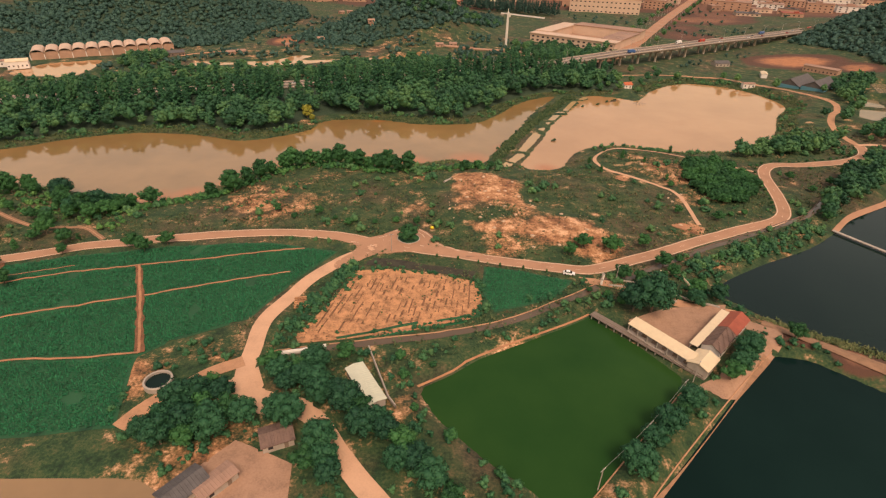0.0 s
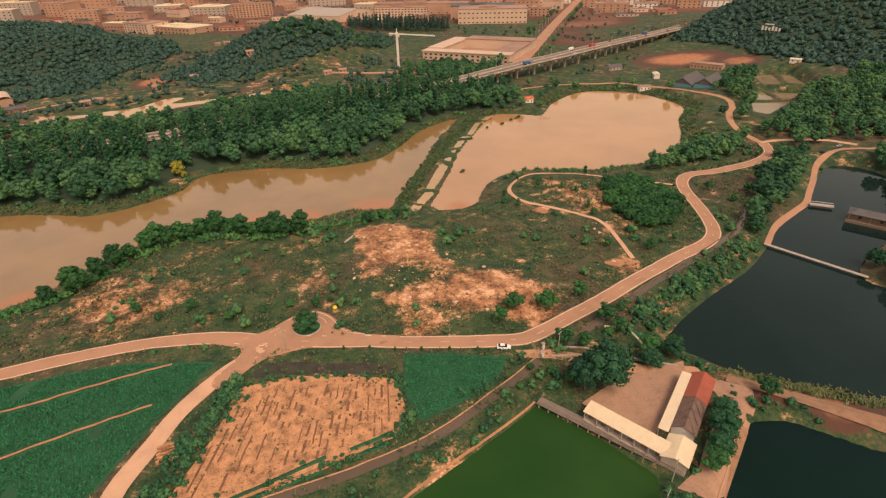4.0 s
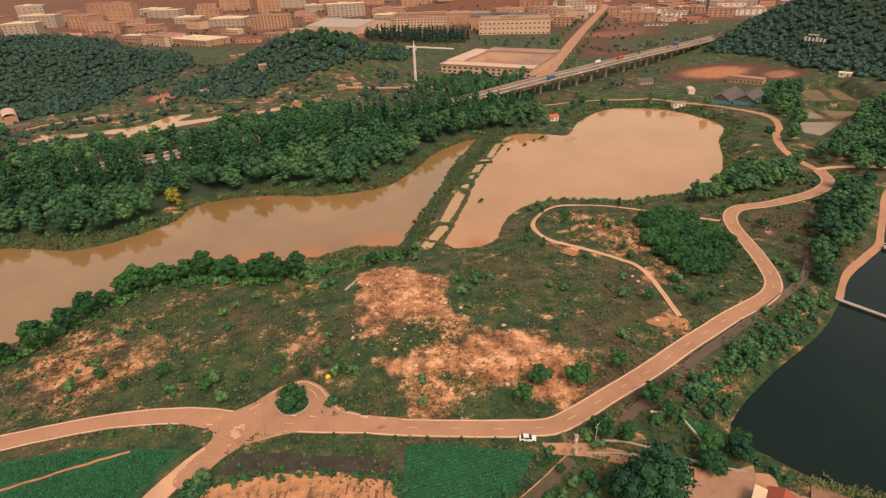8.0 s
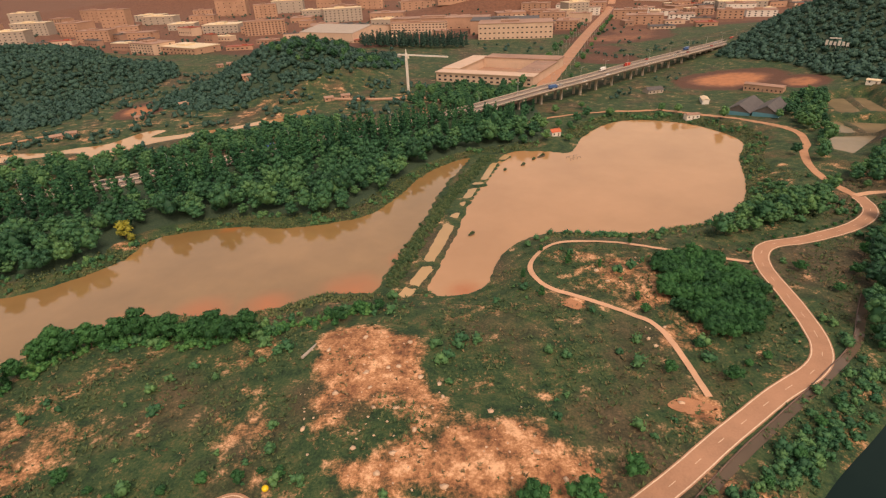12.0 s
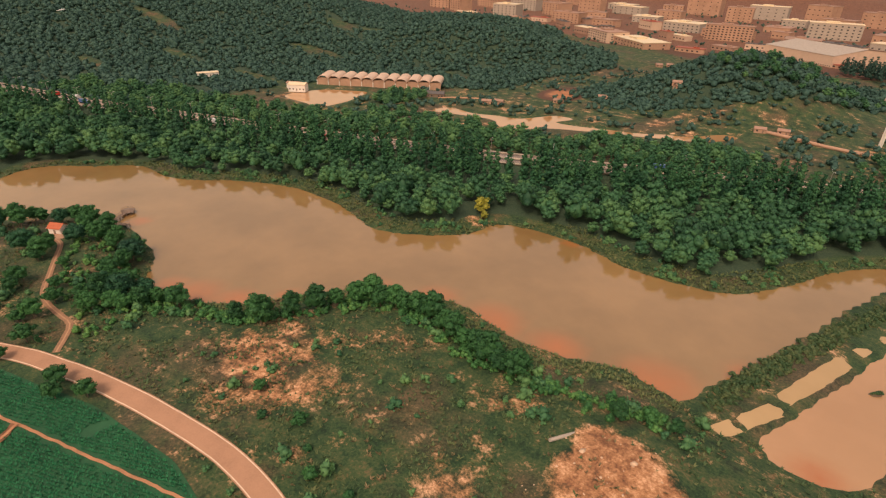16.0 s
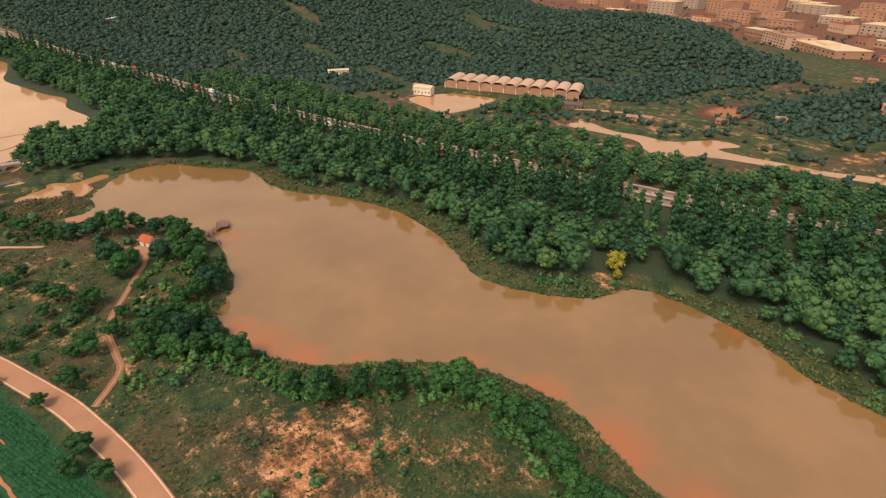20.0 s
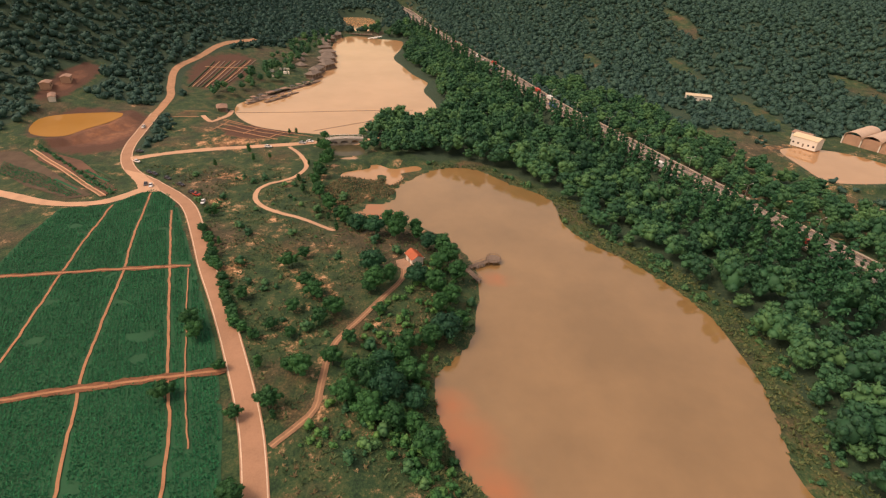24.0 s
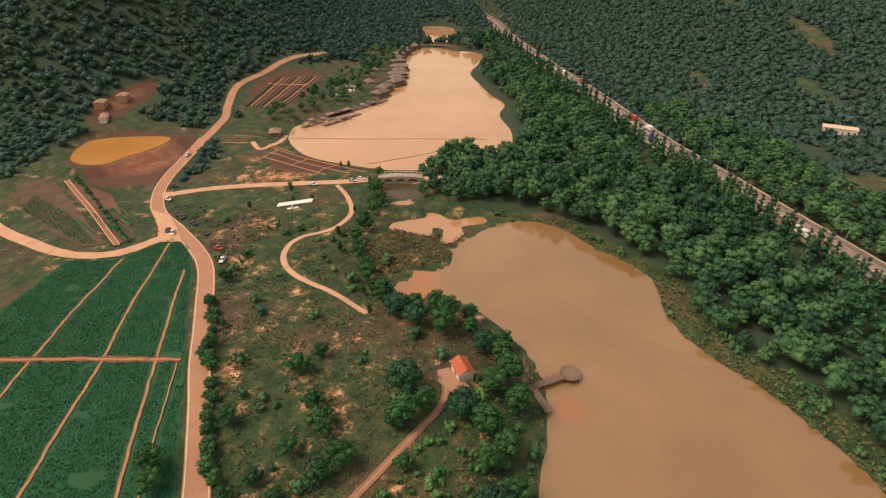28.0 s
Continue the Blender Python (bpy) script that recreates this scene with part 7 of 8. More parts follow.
for x, y, turn, w, d in ((-476, 84, 150, 30, 4), (-492, 88, 150, 44, 5), (-512, 99, 150, 50, 5), (-480, 96, 150, 26, 4), (-494, 102, 150, 20, 3), (-536, 113, 158, 22, 4)):
    fl = thing("floating_deck", "long dark timber floating deck on the lake", "deck", m=pose(x, y, -3.9, 0, 0, turn))
    part("decking", boxes((-w / 2, -d / 2, 0, w / 2, d / 2, 0.5), bevel=0.05), MAT_TIMBER, fl)
    for i in range(int(w / 8)):
        part("awning", boxes((-w / 2 + i * 8 + 1, -d / 2 + 0.5, 2.6, -w / 2 + i * 8 + 5, d / 2 - 0.5, 2.75)), MAT_DARKROOF if i % 2 else MAT_TOWN_ROOF, fl)
        for sx in (1.2, 4.8):
            sub("post", POST, fl, m=pose(-w / 2 + i * 8 + sx, 0, 0))
hip_house(-441, 66, 20, 9, 6, 3, 1.8, MAT_TIMBER, MAT_TOWN_ROOF, "small brown kiosk at the lake head", name="kiosk")
far_bridge = thing("footbridge", "low grey footbridge across the lake head", "bridge", m=pose(-806, 124, -3.4, 0, 0, 80))
part("bridge_deck", boxes((-16, -1.6, 1.2, 16, 1.6, 1.7)), MAT_TIMBER, far_bridge)
for k in range(7):
    sub("post", POST, far_bridge, m=pose(-15 + k * 5, 0, 0.4))
part("handrail", boxes((-16, -1.6, 2.5, 16, -1.45, 2.65), (-16, 1.45, 2.5, 16, 1.6, 2.65)), MAT_TIMBER, far_bridge)
strip("floating_boom", np.array([(-440, 76), (-445, 120), (-452, 160), (-458, 205)]), 0.5, 0.0, MAT_TIMBER, 0, 1, lambda x: np.full(len(x), -3.85), 0.2, "thin floating boom line on the lake", "boom")
strip("floating_boom", np.array([(-402, 140), (-425, 172), (-452, 195)]), 0.5, 0.0, MAT_TIMBER, 0, 1, lambda x: np.full(len(x), -3.85), 0.2, "thin floating boom line on the lake", "boom")
# terraces with pale rows and the lake-head paving
for k in range(9):
    a, b = np.array((-484 - k * 1.0, 26 + k * 3.0)), np.array((-556 - k * 3.5, 22 + k * 3.6))
    strip("terrace_row", np.linspace(a, b, 20), 0.8, 0.5, (MAT_SCRUB, MAT_TRACK, MAT_TIMBER)[k % 3], 0, 1, None, 0.5, "low planted terrace row on red earth", "terrace")
strip("terrace_row", np.linspace((-538, 20), (-556, 56), 10), 1.2, 0.6, MAT_TRACK, 0, 1, None, 0.5, "pale terrace path across the rows", "terrace")
for a, b in (((-414, 76), (-387, 142)), ((-406, 77), (-381, 134)), ((-397, 78), (-377, 122)), ((-420, 70), (-412, 90)), ((-412, 80), (-390, 76)), ((-402, 102), (-386, 98)), ((-395, 122), (-379, 116)), ((-430, 60), (-428, 44)), ((-418, 58), (-415, 42))):
    a, b = np.array(a), np.array(b)
    strip("garden_path", np.linspace(a, b, 12), 0.7, 0.35, MAT_TRACK, 0, 1, None, 0.3, "pale garden path by the lake head", "path")
strip("garden_path", curve([(-420, 60), (-410, 70), (-428, 74), (-444, 72)], 3), 3.0, 0.3, MAT_CONCRETE_ROAD, 0, 2, None, 0, "pale path to the kiosk", "path")
CHANNEL = curve([(-345, -8), (-316, 28), (-287, 62)], 3)
strip("channel_floor", CHANNEL, 1.7, 0.36, MAT_RUT, 0, 2, None, 0.0, "dusty floor of a concrete channel between plots", "channel")
hedge = CHANNEL + np.array((3.4, -2.6)) * -1
planted("hedge", BUSH, hedge[:, 0] + rng.normal(0, 0.4, len(hedge)), hedge[:, 1] + rng.normal(0, 0.4, len(hedge)), rng.uniform(0.7, 1.2, len(hedge)), MAT_DARK_LEAF, "dark clipped hedge beside the concrete channel", "hedge", 0.1)
for off in (-1.0, 1.0):
    strip("channel_wall", CHANNEL, 0.4, 0.75, MAT_CONCRETE_ROAD, off, 1, None, 0.6, "low pale concrete channel wall", "wall")
for k in range(7):
    a, b = np.array((-322 + k * 3, 38 - k * 2.2)), np.array((-310 + k * 3, 56 - k * 2.2))
    strip("vegetable_bed", np.linspace(a, b, 8), 1.3, 0.35, MAT_CROP if k % 2 else MAT_SCRUB, 0, 2, None, 0.3, "raised green vegetable bed", "vegetable bed")
for k in range(9):
    p = (-556 + (k * 13 % 40) - 20, 80 + (k * 7 % 18) - 8)
    st = thing("stone_ornament", "pale stone garden ornament by the restaurant", "ornament", m=at(*p, k * 40))
    part("stone", boxes((-1.6, -0.6, -0.3, 1.6, 0.6, 1.4 + 0.4 * (k % 3)), bevel=0.25), MAT_WHITE, st)
for x, y in ((-438, -53), (-454, -48)):
    house(x, y, 20, 9, 6, 3.5, 0.8, MAT_TOWN, MAT_TOWN_ROOF, "small house with dusty sheet roof on red earth")
house(-424, -42, 30, 12, 4, 2.5, 0.6, MAT_WHITE, MAT_TOWN_ROOF, "low pale shed on red earth", "shed")

# ---- dark pond: beam walk, islands and restaurant ----
walkway = thing("beam_walkway", "narrow pale concrete beam walkway over the pond", "walkway", m=pose(181.5, 199.5, -1.5, 0, 0, math.degrees(math.atan2(184 - 214, 191.5 - 171.5))))
part("walkway_slab", boxes((-18.5, -0.8, -0.2, 18.5, 0.8, 0.1), bevel=0.03), MAT_CONCRETE, walkway)
for k in range(10):
    sub("post", POST, walkway, m=pose(-17.5 + k * 3.9, 0, -2.9))
rest = hip_house(233, 221, -48, 24, 7, 3.2, 1.6, MAT_TIMBER, MAT_DARKROOF, "long grey waterside pavilion on posts over water", level=-1.2)
hip_house(243, 206, -48, 9, 9, 3.0, 1.8, MAT_TIMBER, MAT_DARKROOF, "small grey waterside pavilion on posts over water", level=-1.2)
small = thing("footbridge", "small pale footbridge with railings", "bridge", m=pose(222, 243, -1.6, 0, 0, -30))
part("bridge_deck", boxes((-5, -1.4, 0.2, 5, 1.4, 0.5)), MAT_CONCRETE, small)
part("handrail", boxes((-5, -1.4, 1.3, 5, -1.25, 1.45), (-5, 1.25, 1.3, 5, 1.4, 1.45)), MAT_WHITE, small)
for k, (x, y) in enumerate([(253, 246), (248, 236), (258, 238), (243, 240), (262, 232), (252, 228), (206, 187), (200, 190), (204, 180), (211, 181), (213, 190), (220, 186), (198, 178), (226, 178), (218, 172), (232, 190), (228, 197), (240, 196), (268, 224), (260, 222), (275, 236), (272, 248), (290, 258), (284, 246)]):
    plant("dark", x, y, 0.8 + 0.06 * (k % 5), "trees on the pond's far shore")
lined = curve(SHORE_WALK, 4)
for k in range(2, len(lined) - 14, 1):
    x, y = lined[k]
    plant("small", x + 2.0, y - 2.0, 0.55, "clipped shrubs along the shore walk")
HEDGE = [(174, 228), (180, 234), (185, 240), (190, 246), (196, 251), (202, 256), (208, 262), (214, 268), (220, 274), (226, 280), (172, 222), (232, 286), (182, 253), (178, 268), (196, 262), (210, 274)]
for k, (x, y) in enumerate(HEDGE):
    plant("round", x, y, 0.55 + 0.06 * (k % 4), "hedge trees behind the shore walk")
SHORE_TREES = [(270, 318), (276, 326), (264, 314), (280, 335), (286, 344), (292, 350), (298, 338), (290, 328), (304, 352), (310, 362), (316, 372), (300, 366), (322, 384), (276, 380), (268, 372), (262, 340), (240, 330), (232, 324), (225, 318), (218, 314), (210, 312), (200, 308), (192, 305), (206, 318), (195, 314), (214, 322), (262, 384), (300, 425), (305, 440), (299, 452), (312, 460)]
plant_all(SHORE_TREES, 0.85, "green trees round the eastern ponds")
EAST_BANK = [(110, 460), (118, 456), (126, 462), (134, 456), (150, 455), (158, 478), (168, 492), (150, 480), (138, 478), (180, 504), (200, 508), (220, 512), (128, 476), (260, 490), (250, 498), (270, 470), (240, 504), (120, 486), (112, 498), (140, 500), (160, 520), (185, 530)]
plant_all(EAST_BANK, 0.8, "green trees behind the east pond")

for x, y, r in ((62.3, 331.8, 2.3), (109, 419.5, 2.2), (96, 412.5, 1.2), (124.5, 433, 4.2), (102, 445, 3.2), (118, 428, 1.6)):
    isle = thing("mud_islet", "small dark weedy mud islet in the pond", "islet", "mud islets", pose(x, y, -5.05, 0, 0, 40))
    bm = bmesh.new()
    bmesh.ops.create_icosphere(bm, subdivisions=2, radius=1.0, matrix=Matrix.Diagonal((r, r * 0.45, 0.4, 1)))
    for v in bm.verts:
        v.co *= 1 + 0.25 * noise.noise(v.co * 1.3 + Vector((x, y, 0)))
    part("mud", bm, MAT_PLOT, isle)
    v, t, q = BUSH[0]
    for k in range(5):
        sub("weed", put_mesh("weed", v * (0.35 + 0.08 * k), [t, q], MAT_SCRUB), isle, m=pose((k - 2) * r * 0.3, 0.15 * (k % 2), 0.25))
net = thing("fishing_frame", "sunken bamboo fishing frame standing in the pond", "fishing frame", m=pose(143, 424, -5.0, 0, 0, 20))
for x, y in ((-4, -2), (-1.5, -2), (1.5, -2), (4, -2), (-4, 2), (-1.5, 2), (1.5, 2), (4, 2)):
    part("pole", rod(bmesh.new(), (x, y, -1.0), (x, y, 1.6), 0.09, 0.07, 6), MAT_TIMBER, net)
for y in (-2, 2):
    part("crossbar", rod(bmesh.new(), (-4.2, y, 1.4), (4.2, y, 1.4), 0.07, 0.07, 6), MAT_TIMBER, net)
part("crossbar", rod(bmesh.new(), (-4, -2, 1.4), (-4, 2, 1.4), 0.07, 0.07, 6), MAT_TIMBER, net)

# ---- beyond the lake ----
house(143.5, 467, 15, 7, 5, 3.2, 1.6, MAT_WHITE, MAT_ORANGE, "small white hut with orange tiled roof on the bank", "hut", seam=0.7, name="hut")
for x, y in ((297, 487), (309, 473)):
    house(x, y, 41, 36, 17, 2.8, 5.2, MAT_BLUE, MAT_DARKROOF, "blue-walled hall with dark gabled roof", "hall", name="hall", gable_mat=MAT_DARKROOF)
house(345, 535, -50, 30, 9, 5, 1.0, MAT_TOWN, MAT_TOWN_ROOF, "long low hall with dusty roof", "hall", name="hall")
house(263, 567, 10, 15, 9, 3.2, 2.0, MAT_CONCRETE, MAT_DARKROOF, "grey-roofed farm shed by the flyover", "shed", name="shed")
house(255, 486, 0, 10, 5, 3.5, 0.8, MAT_WHITE, MAT_TOWN_ROOF, "small white shed beside the track", "shed", name="shed")
house(284, 520, 70, 12, 5, 3.5, 0.8, MAT_WHITE, MAT_CREAM, "small pale shed beside the flyover", "shed", name="shed")
house(410, 500, -50, 9, 4, 3, 0.8, MAT_WHITE, MAT_CREAM, "small pale shed by the fish ponds", "shed", name="shed")

# the vaulted greenhouse hall
a, b = np.array((-409.0, 513.0)), np.array((-304.0, 579.0))
turn = math.degrees(math.atan2(*(b - a)[::-1]))
gh = thing("vaulted_hall", "long hall of eleven pale barrel vaults", "hall", m=pose(*((a + b) / 2), 0.0, 0, 0, turn))
span = np.linalg.norm(b - a) / 11
bm = bmesh.new()
arc = [(-span / 2 * math.cos(t) * 0.98, 4.4 * math.sin(t) ** 0.75) for t in np.linspace(0, math.pi, 15)]
for y0, y1, off in ((-13, 17, 0.0),):
    lo = [bm.verts.new((x, y0, z)) for x, z in arc]
    hi = [bm.verts.new((x, y1, z * 0.97)) for x, z in arc]
    lo2 = [bm.verts.new((x * 0.96, y0, z * 0.95)) for x, z in arc]
    hi2 = [bm.verts.new((x * 0.96, y1, z * 0.92)) for x, z in arc]
    for p, q in ((lo, hi), (hi2, lo2), (lo2, lo), (hi, hi2)):
        for i in range(14):
            bm.faces.new((p[i], p[i + 1], q[i + 1], q[i]))
bmesh.ops.recalc_face_normals(bm, faces=bm.faces)
VAULT = bpy.data.meshes.new("vault")
bm.to_mesh(VAULT)
bm.free()
VAULT.materials.append(MAT_FACTORY)
FRONT = slab_mesh("front_wall", MAT_TOWN, (-span / 2 * 0.92, -12, -5, span / 2 * 0.92, -11.6, 2.6))
for k in range(11):
    x = (k - 5) * span
    sub("vault", VAULT, gh, m=pose(x, 0, 1.0))
    sub("front_wall", FRONT, gh, m=pose(x, 0, 0.6))
    sub("column", slab_mesh("column", MAT_WHITE, (-0.35, -12.6, -5, 0.35, -12.0, 1.2)), gh, m=pose(x - span / 2, 0, 0))
part("back_wall", boxes((-60, 16.2, -5, 60, 16.8, 2.0)), MAT_TOWN, gh)
house(-388, 468, 32, 16, 9, 5.5, 1.6, MAT_WHITE, MAT_CREAM, "white two-part house beside the vaulted hall", level=-1.5)
house(-402, 474, 32, 12, 7, 4, 1.0, MAT_WHITE, MAT_TOWN_ROOF, "low pale outbuilding of the vaulted hall", "outbuilding", level=-1.5)
house(-285, 545, 30, 16, 8, 3.5, 1.8, MAT_TIMBER, MAT_DARKROOF, "brown-roofed garden pavilion beside the vaulted hall", "pavilion", name="pavilion")
strip("garden_path", curve([(-278, 540), (-262, 552), (-240, 560), (-215, 552)], 4), 5, 0.4, MAT_TRACK, 0, 2, None, 0, "sandy garden terrace", "path")
house(-505, 446, 70, 20, 9, 4, 0.5, MAT_WHITE, MAT_CREAM, "low barn with pale flat sheet roof in the orchard", "barn", name="barn")
for x, y, t in ((-108, 676, 20), (-104, 668, 60), (-170, 862, 10), (-180, 850, 40), (-185, 597, 0), (-24, 612, 15), (-9, 618, 5), (-161, 638, 30), (-144, 852, 70), (-230, 548, 30), (-222, 556, 10)):
    house(x, y, t, 8, 5, 3.0, 1.2, MAT_TOWN, MAT_TOWN_ROOF, "small farmhouse with dusty roof among trees")
# crane
crane = thing("tower_crane", "slim pale tower crane with a long jib", "crane", m=at(50, 630, -35))
part("mast", boxes((-0.9, -0.9, -1, 0.9, 0.9, 36)), MAT_WHITE, crane)
part("jib", boxes((-9, -0.6, 34, 44, 0.6, 35.2)), MAT_WHITE, crane)
part("counterweight", boxes((-9, -1.2, 32.4, -6, 1.2, 34.2)), MAT_CONCRETE, crane)
part("cab", boxes((0.9, -1, 31.5, 2.6, 1, 33.8)), MAT_WHITE, crane)
part("apex", rod(bmesh.new(), (0, 0, 35), (0, 0, 40), 0.7, 0.2, 6), MAT_WHITE, crane)
strip("site_wall", np.array([(-20, 612), (20, 608), (60, 604), (78, 585)]), 1.0, 2.2, MAT_TOWN, 0, 1, None, 2.6, "long pale site wall", "wall")


def block(x, y, turn, w, d, h, floors, bays, label, wall=None, roof=None, level=None, sides=True, name="building", band=None):
    """A flat-roofed building with its own windows."""
    ob = thing(name, label, "building", m=at(x, y, turn, level=level))
    part("wall", boxes((-w / 2, -d / 2, -6, w / 2, d / 2, h)), wall or MAT_TOWN, ob)
    part("roof", boxes((-w / 2 - 0.5, -d / 2 - 0.5, h, w / 2 + 0.5, d / 2 + 0.5, h + 0.8), (-w * 0.2, -d * 0.2, h + 0.8, w * 0.05, d * 0.2, h + 3.2)), roof or MAT_TOWN_ROOF, ob)
    for f in range(floors):
        z = 1.2 + f * (h - 1.0) / floors
        for i in range(bays):
            sub("window", BIG_PANE, ob, m=pose(-w / 2 + (i + 0.5) * w / bays, -d / 2, z))
        if sides:
            for i in range(max(1, bays // 4)):
                for s in (-1, 1):
                    sub("window", BIG_PANE, ob, m=pose(s * w / 2, -d / 2 + (i + 0.5) * d / max(1, bays // 4), z, 0, 0, 90))
    return ob


# the works with its courtyard
cw = thing("courtyard_works", "pale low works buildings round an open courtyard", "factory", m=at(157, 699, -33))
part("front_wing", boxes((-52, -58, -5, 52, -42, 9)), MAT_FACTORY, cw)
part("west_wing", boxes((-52, -41.9, -5, -34, 40, 10)), MAT_FACTORY, cw)
part("rear_wing", boxes((-33.9, 26, -5, 52, 50, 11)), MAT_FACTORY, cw)
part("east_wing", boxes((30, -41.9, -5, 52, 25.9, 9.5)), MAT_FACTORY, cw)
part("roof", boxes((-53, -59, 9.1, 53, -41.5, 9.9)), MAT_FACTORY, cw)
part("roof", boxes((-53, -41.4, 10.1, -33, 41, 10.8)), MAT_FACTORY, cw)
part("roof", boxes((-32.9, 25.5, 11.1, 53, 51, 11.8)), MAT_TOWN_ROOF, cw)
part("roof", boxes((29, -41.4, 9.6, 53, 25.4, 10.3)), MAT_TOWN_ROOF, cw)
part("courtyard", boxes((-34, -42, -1, 30, 26, 0.6)), MAT_YARD, cw)
for i in range(16):
    for f in range(2):
        sub("window", BIG_PANE, cw, m=pose(-48 + i * 6.4, -58, 1.5 + f * 3.8))
block(238, 985, -14, 112, 56, 22, 3, 16, "long pale factory with rows of dark windows", MAT_FACTORY, MAT_TOWN_ROOF)
block(238, 1060, -14, 112, 60, 20, 1, 10, "long factory hall behind the white factory", MAT_TOWN, MAT_DARKROOF)
hl = house(-30, 1100, -35, 110, 110, 14, 7, MAT_FACTORY, MAT_CONCRETE, "huge pale hall with a ridged sheet roof", "hall", name="hall")
block(95, 1095, -18, 96, 16, 18, 4, 16, "long pale five-storey block with dark windows", MAT_FACTORY)
block(140, 1160, -18, 180, 40, 18, 1, 12, "long low factory hall", MAT_TOWN, MAT_TOWN_ROOF)
block(-185, 1215, 5, 74, 22, 24, 6, 12, "orange-tinted block of flats with rows of windows", MAT_TOWN)
block(-335, 1060, -38, 62, 40, 16, 4, 8, "white workshop block with dark windows", MAT_FACTORY)
block(-270, 1030, -38, 90, 46, 10, 2, 10, "long low workshop with pale roof", MAT_TOWN, MAT_CREAM)
block(-600, 1010, -20, 90, 40, 9, 1, 8, "low hall with pale roof below the hill", MAT_TOWN, MAT_CREAM)
block(-520, 1070, -20, 90, 40, 9, 1, 8, "low hall with pale roof", MAT_TOWN, MAT_CREAM)
town_rng = np.random.RandomState(3)
for k in range(64):
    col, row_ = k % 16, k // 16
    x = -900 + col * 118 + town_rng.uniform(-30, 30) + row_ * 25
    y = 1260 + row_ * 150 + town_rng.uniform(-40, 40) - 0.06 * x
    if abs(x - (0.53 * y - 165)) < 60:
        continue
    w, d = town_rng.uniform(40, 88), town_rng.uniform(24, 50)
    h = town_rng.choice([9, 12, 16, 20, 26] if row_ < 2 else [14, 18, 24, 30, 40])
    n = int(max(3, w / 9)) if row_ < 2 else 5
    block(x, y, town_rng.uniform(-25, 15), w, d, h, int(min(5, max(1, h / 5))) if row_ < 3 else 4, n, "hazy town block with rows of dark windows", (MAT_TOWN, MAT_TOWN, MAT_CONCRETE)[k % 3], (MAT_TOWN_ROOF, MAT_TOWN_ROOF, MAT_CREAM)[k % 3], sides=False)
for k in range(22):
    x, y = 360 + (k % 6) * 70 + town_rng.uniform(-20, 20), 1060 + (k // 6) * 85 + town_rng.uniform(-20, 20)
    if abs(x - (0.53 * y - 165)) < 45:
        continue
    block(x, y, -25, town_rng.uniform(30, 60), town_rng.uniform(20, 40), town_rng.uniform(8, 18), 3, 5, "low town block with flat roof", (MAT_TOWN, MAT_WHITE)[k % 2], sides=False)
for k in range(120):
    x, y = town_rng.uniform(-760, 900), town_rng.uniform(960, 1330)
    if y + 0.12 * x < 985 or abs(x - (0.53 * y - 165)) < 40 or any(abs(x - a) < 70 and abs(y - b) < 55 for a, b in ((238, 985), (238, 1060), (-30, 1100), (95, 1095), (140, 1160), (-185, 1215), (-335, 1060), (-270, 1030), (-600, 1010), (-520, 1070))):
        continue
    w, d, h = town_rng.uniform(14, 46), town_rng.uniform(10, 24), town_rng.choice([4, 6, 8, 11, 15])
    ob = thing("building", "small dusty town building with a flat roof", "building", "small town buildings", at(x, y, town_rng.uniform(-40, 10)))
    part("wall", boxes((-w / 2, -d / 2, -4, w / 2, d / 2, h)), (MAT_TOWN, MAT_FACTORY, MAT_TOWN_ROOF)[k % 3], ob)
    part("roof", boxes((-w / 2 - 0.4, -d / 2 - 0.4, h, w / 2 + 0.4, d / 2 + 0.4, h + 0.6), (w * 0.1, -d * 0.2, h + 0.6, w * 0.3, d * 0.1, h + 2.4)), (MAT_TOWN_ROOF, MAT_CREAM, MAT_DARKROOF, MAT_REDROOF)[k % 4], ob)
    for i in range(int(w / 7)):
        sub("window", BIG_PANE, ob, m=pose(-w / 2 + 3.5 + i * 7, -d / 2, h * 0.35))
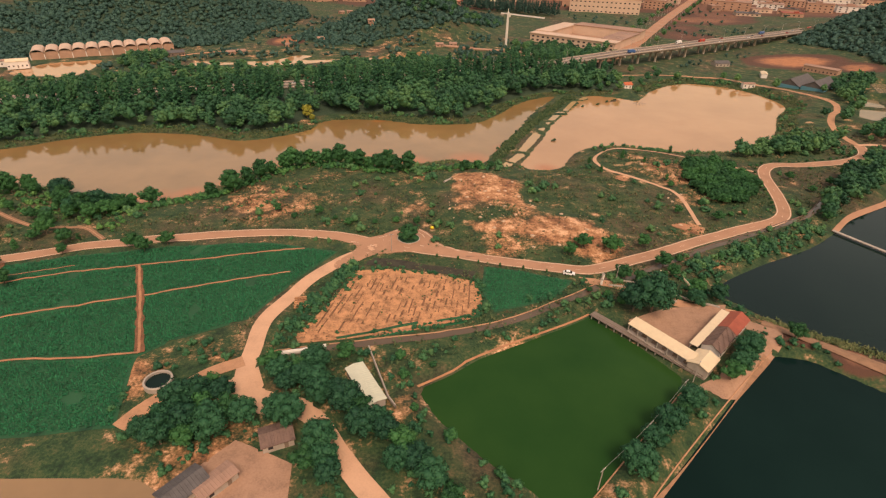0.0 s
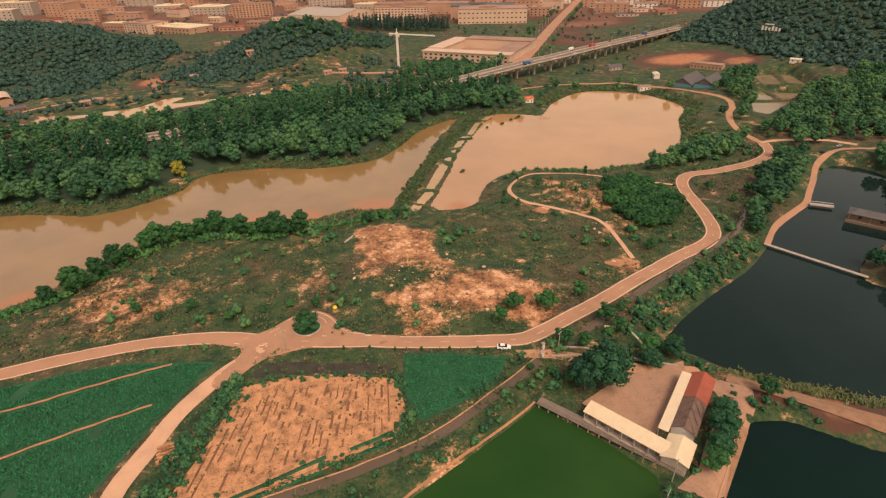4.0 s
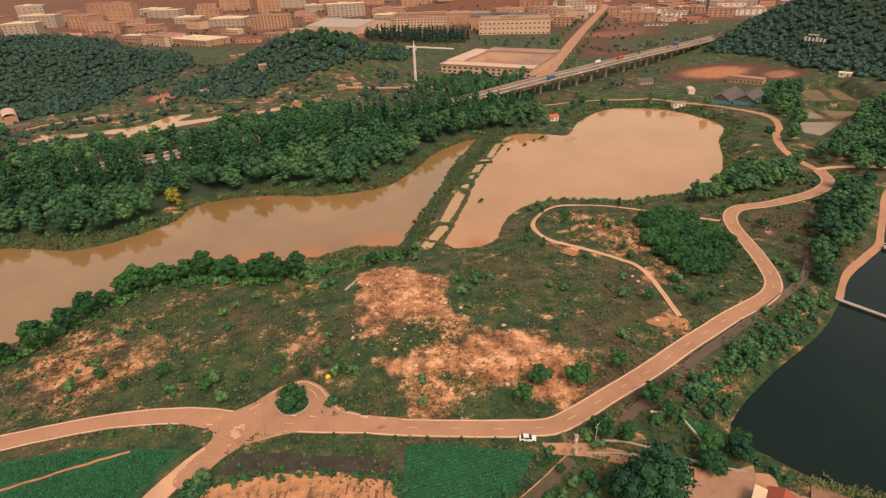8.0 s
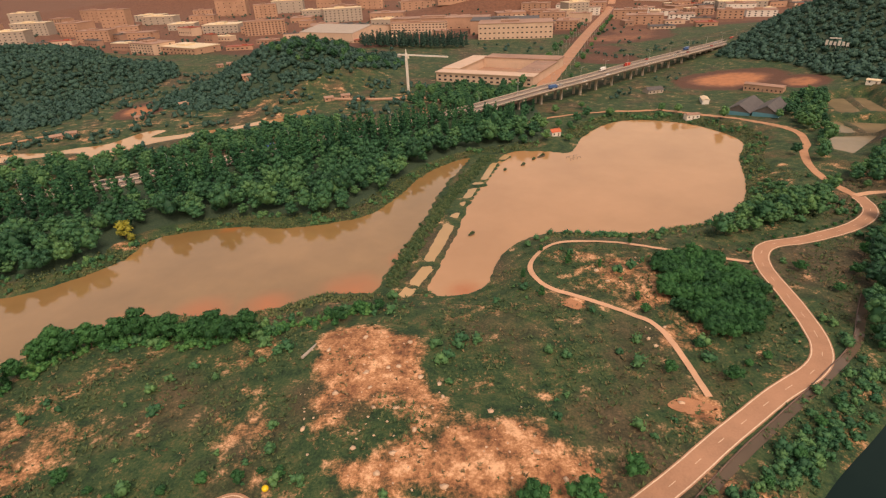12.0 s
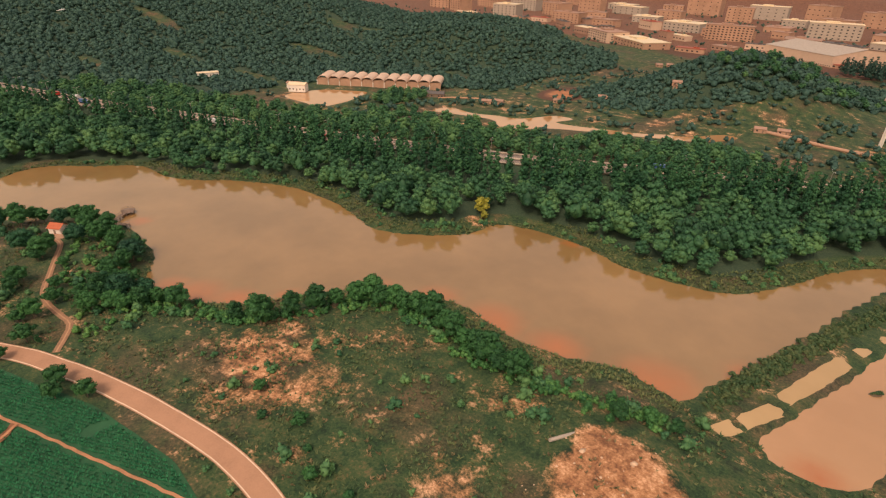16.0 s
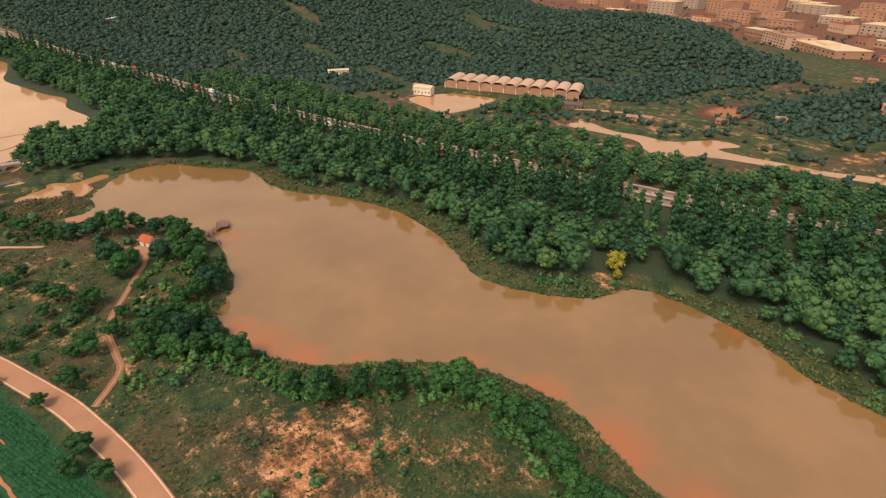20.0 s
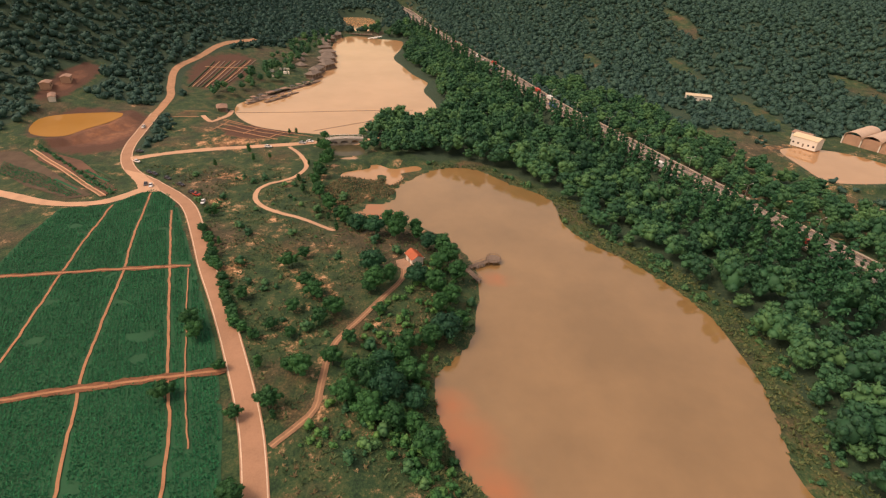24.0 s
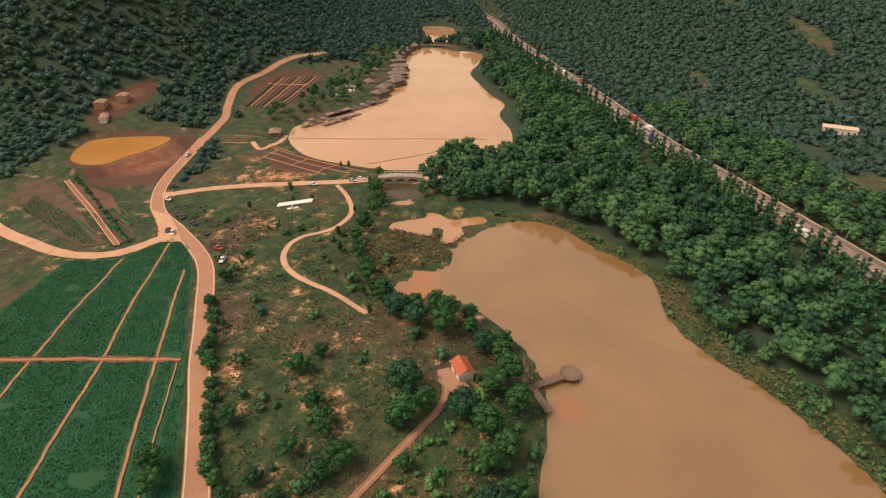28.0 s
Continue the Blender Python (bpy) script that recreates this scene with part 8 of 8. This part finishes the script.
# hillside sign: unreadable strokes as plain bars
sign = thing("hillside_sign", "white hillside sign of plain bars", "sign", m=at(448, 590, -60, 5) @ Matrix.Scale(0.62, 4))
for k in range(6):
    part("bar", boxes((-16 + k * 5.6, -0.2, 0, -12.5 + k * 5.6, 0.2, 7 - (k % 3))), MAT_WHITE, sign)
part("bar", boxes((-12, -0.2, 9, 4, 0.2, 11)), MAT_WHITE, sign)
for k in range(5):
    part("post", rod(bmesh.new(), (-15 + k * 7, 0.3, -14), (-15 + k * 7, 0.3, 1), 0.3, 0.3, 6), MAT_METAL, sign)
street = []
for k in range(30):
    x, y = np.interp(k / 30, np.linspace(0, 1, len(town)), town[:, 0]), np.interp(k / 30, np.linspace(0, 1, len(town)), town[:, 1])
    if y < 1150:
        street += [(x - 18, y + 8), (x + 18, y - 8)]
plant_all(street, 0.9, "street trees along the town road")
plant_all([(70 + (k % 13) * 8 + rng.uniform(-2, 2), 615 - (k % 13) * 4.2 + (k // 13) * 9) for k in range(26)], 0.8, "green trees in front of the works")

# ---- a model aeroplane in flight ----
aero = thing("model_aeroplane", "white model aeroplane with dark body in flight", "model aeroplane", m=Matrix.Translation((-141.6, 208.6, 96.0)) @ pose(0, 0, 0, 0, -8, 100))
part("wing", boxes((-1.1, -0.24, 0.0, 1.1, 0.24, 0.05), bevel=0.02), PAINTS[0], aero)
bm = bmesh.new()
rod(bm, (0, -0.75, -0.02), (0, 0.35, -0.05), 0.04, 0.1, 10)
rod(bm, (0, 0.35, -0.05), (0, 0.55, -0.05), 0.1, 0.05, 10)
part("fuselage", bm, PAINTS[1], aero)
part("tailplane", boxes((-0.33, -0.85, 0.0, 0.33, -0.65, 0.03), bevel=0.01), PAINTS[0], aero)
part("fin", boxes((-0.02, -0.87, 0.0, 0.02, -0.65, 0.28), bevel=0.008), PAINTS[0], aero)
part("propeller", boxes((-0.17, 0.56, -0.07, 0.17, 0.58, -0.03)), PAINTS[1], aero)
for s in (-1, 1):
    part("wheel_leg", rod(bmesh.new(), (0.05 * s, 0.25, -0.1), (0.16 * s, 0.27, -0.3), 0.012, 0.012, 5), PAINTS[1], aero)
    part("wheel", rod(bmesh.new(), (0.15 * s, 0.27, -0.3), (0.18 * s, 0.27, -0.3), 0.06, 0.06, 10), MAT_RUBBER, aero)
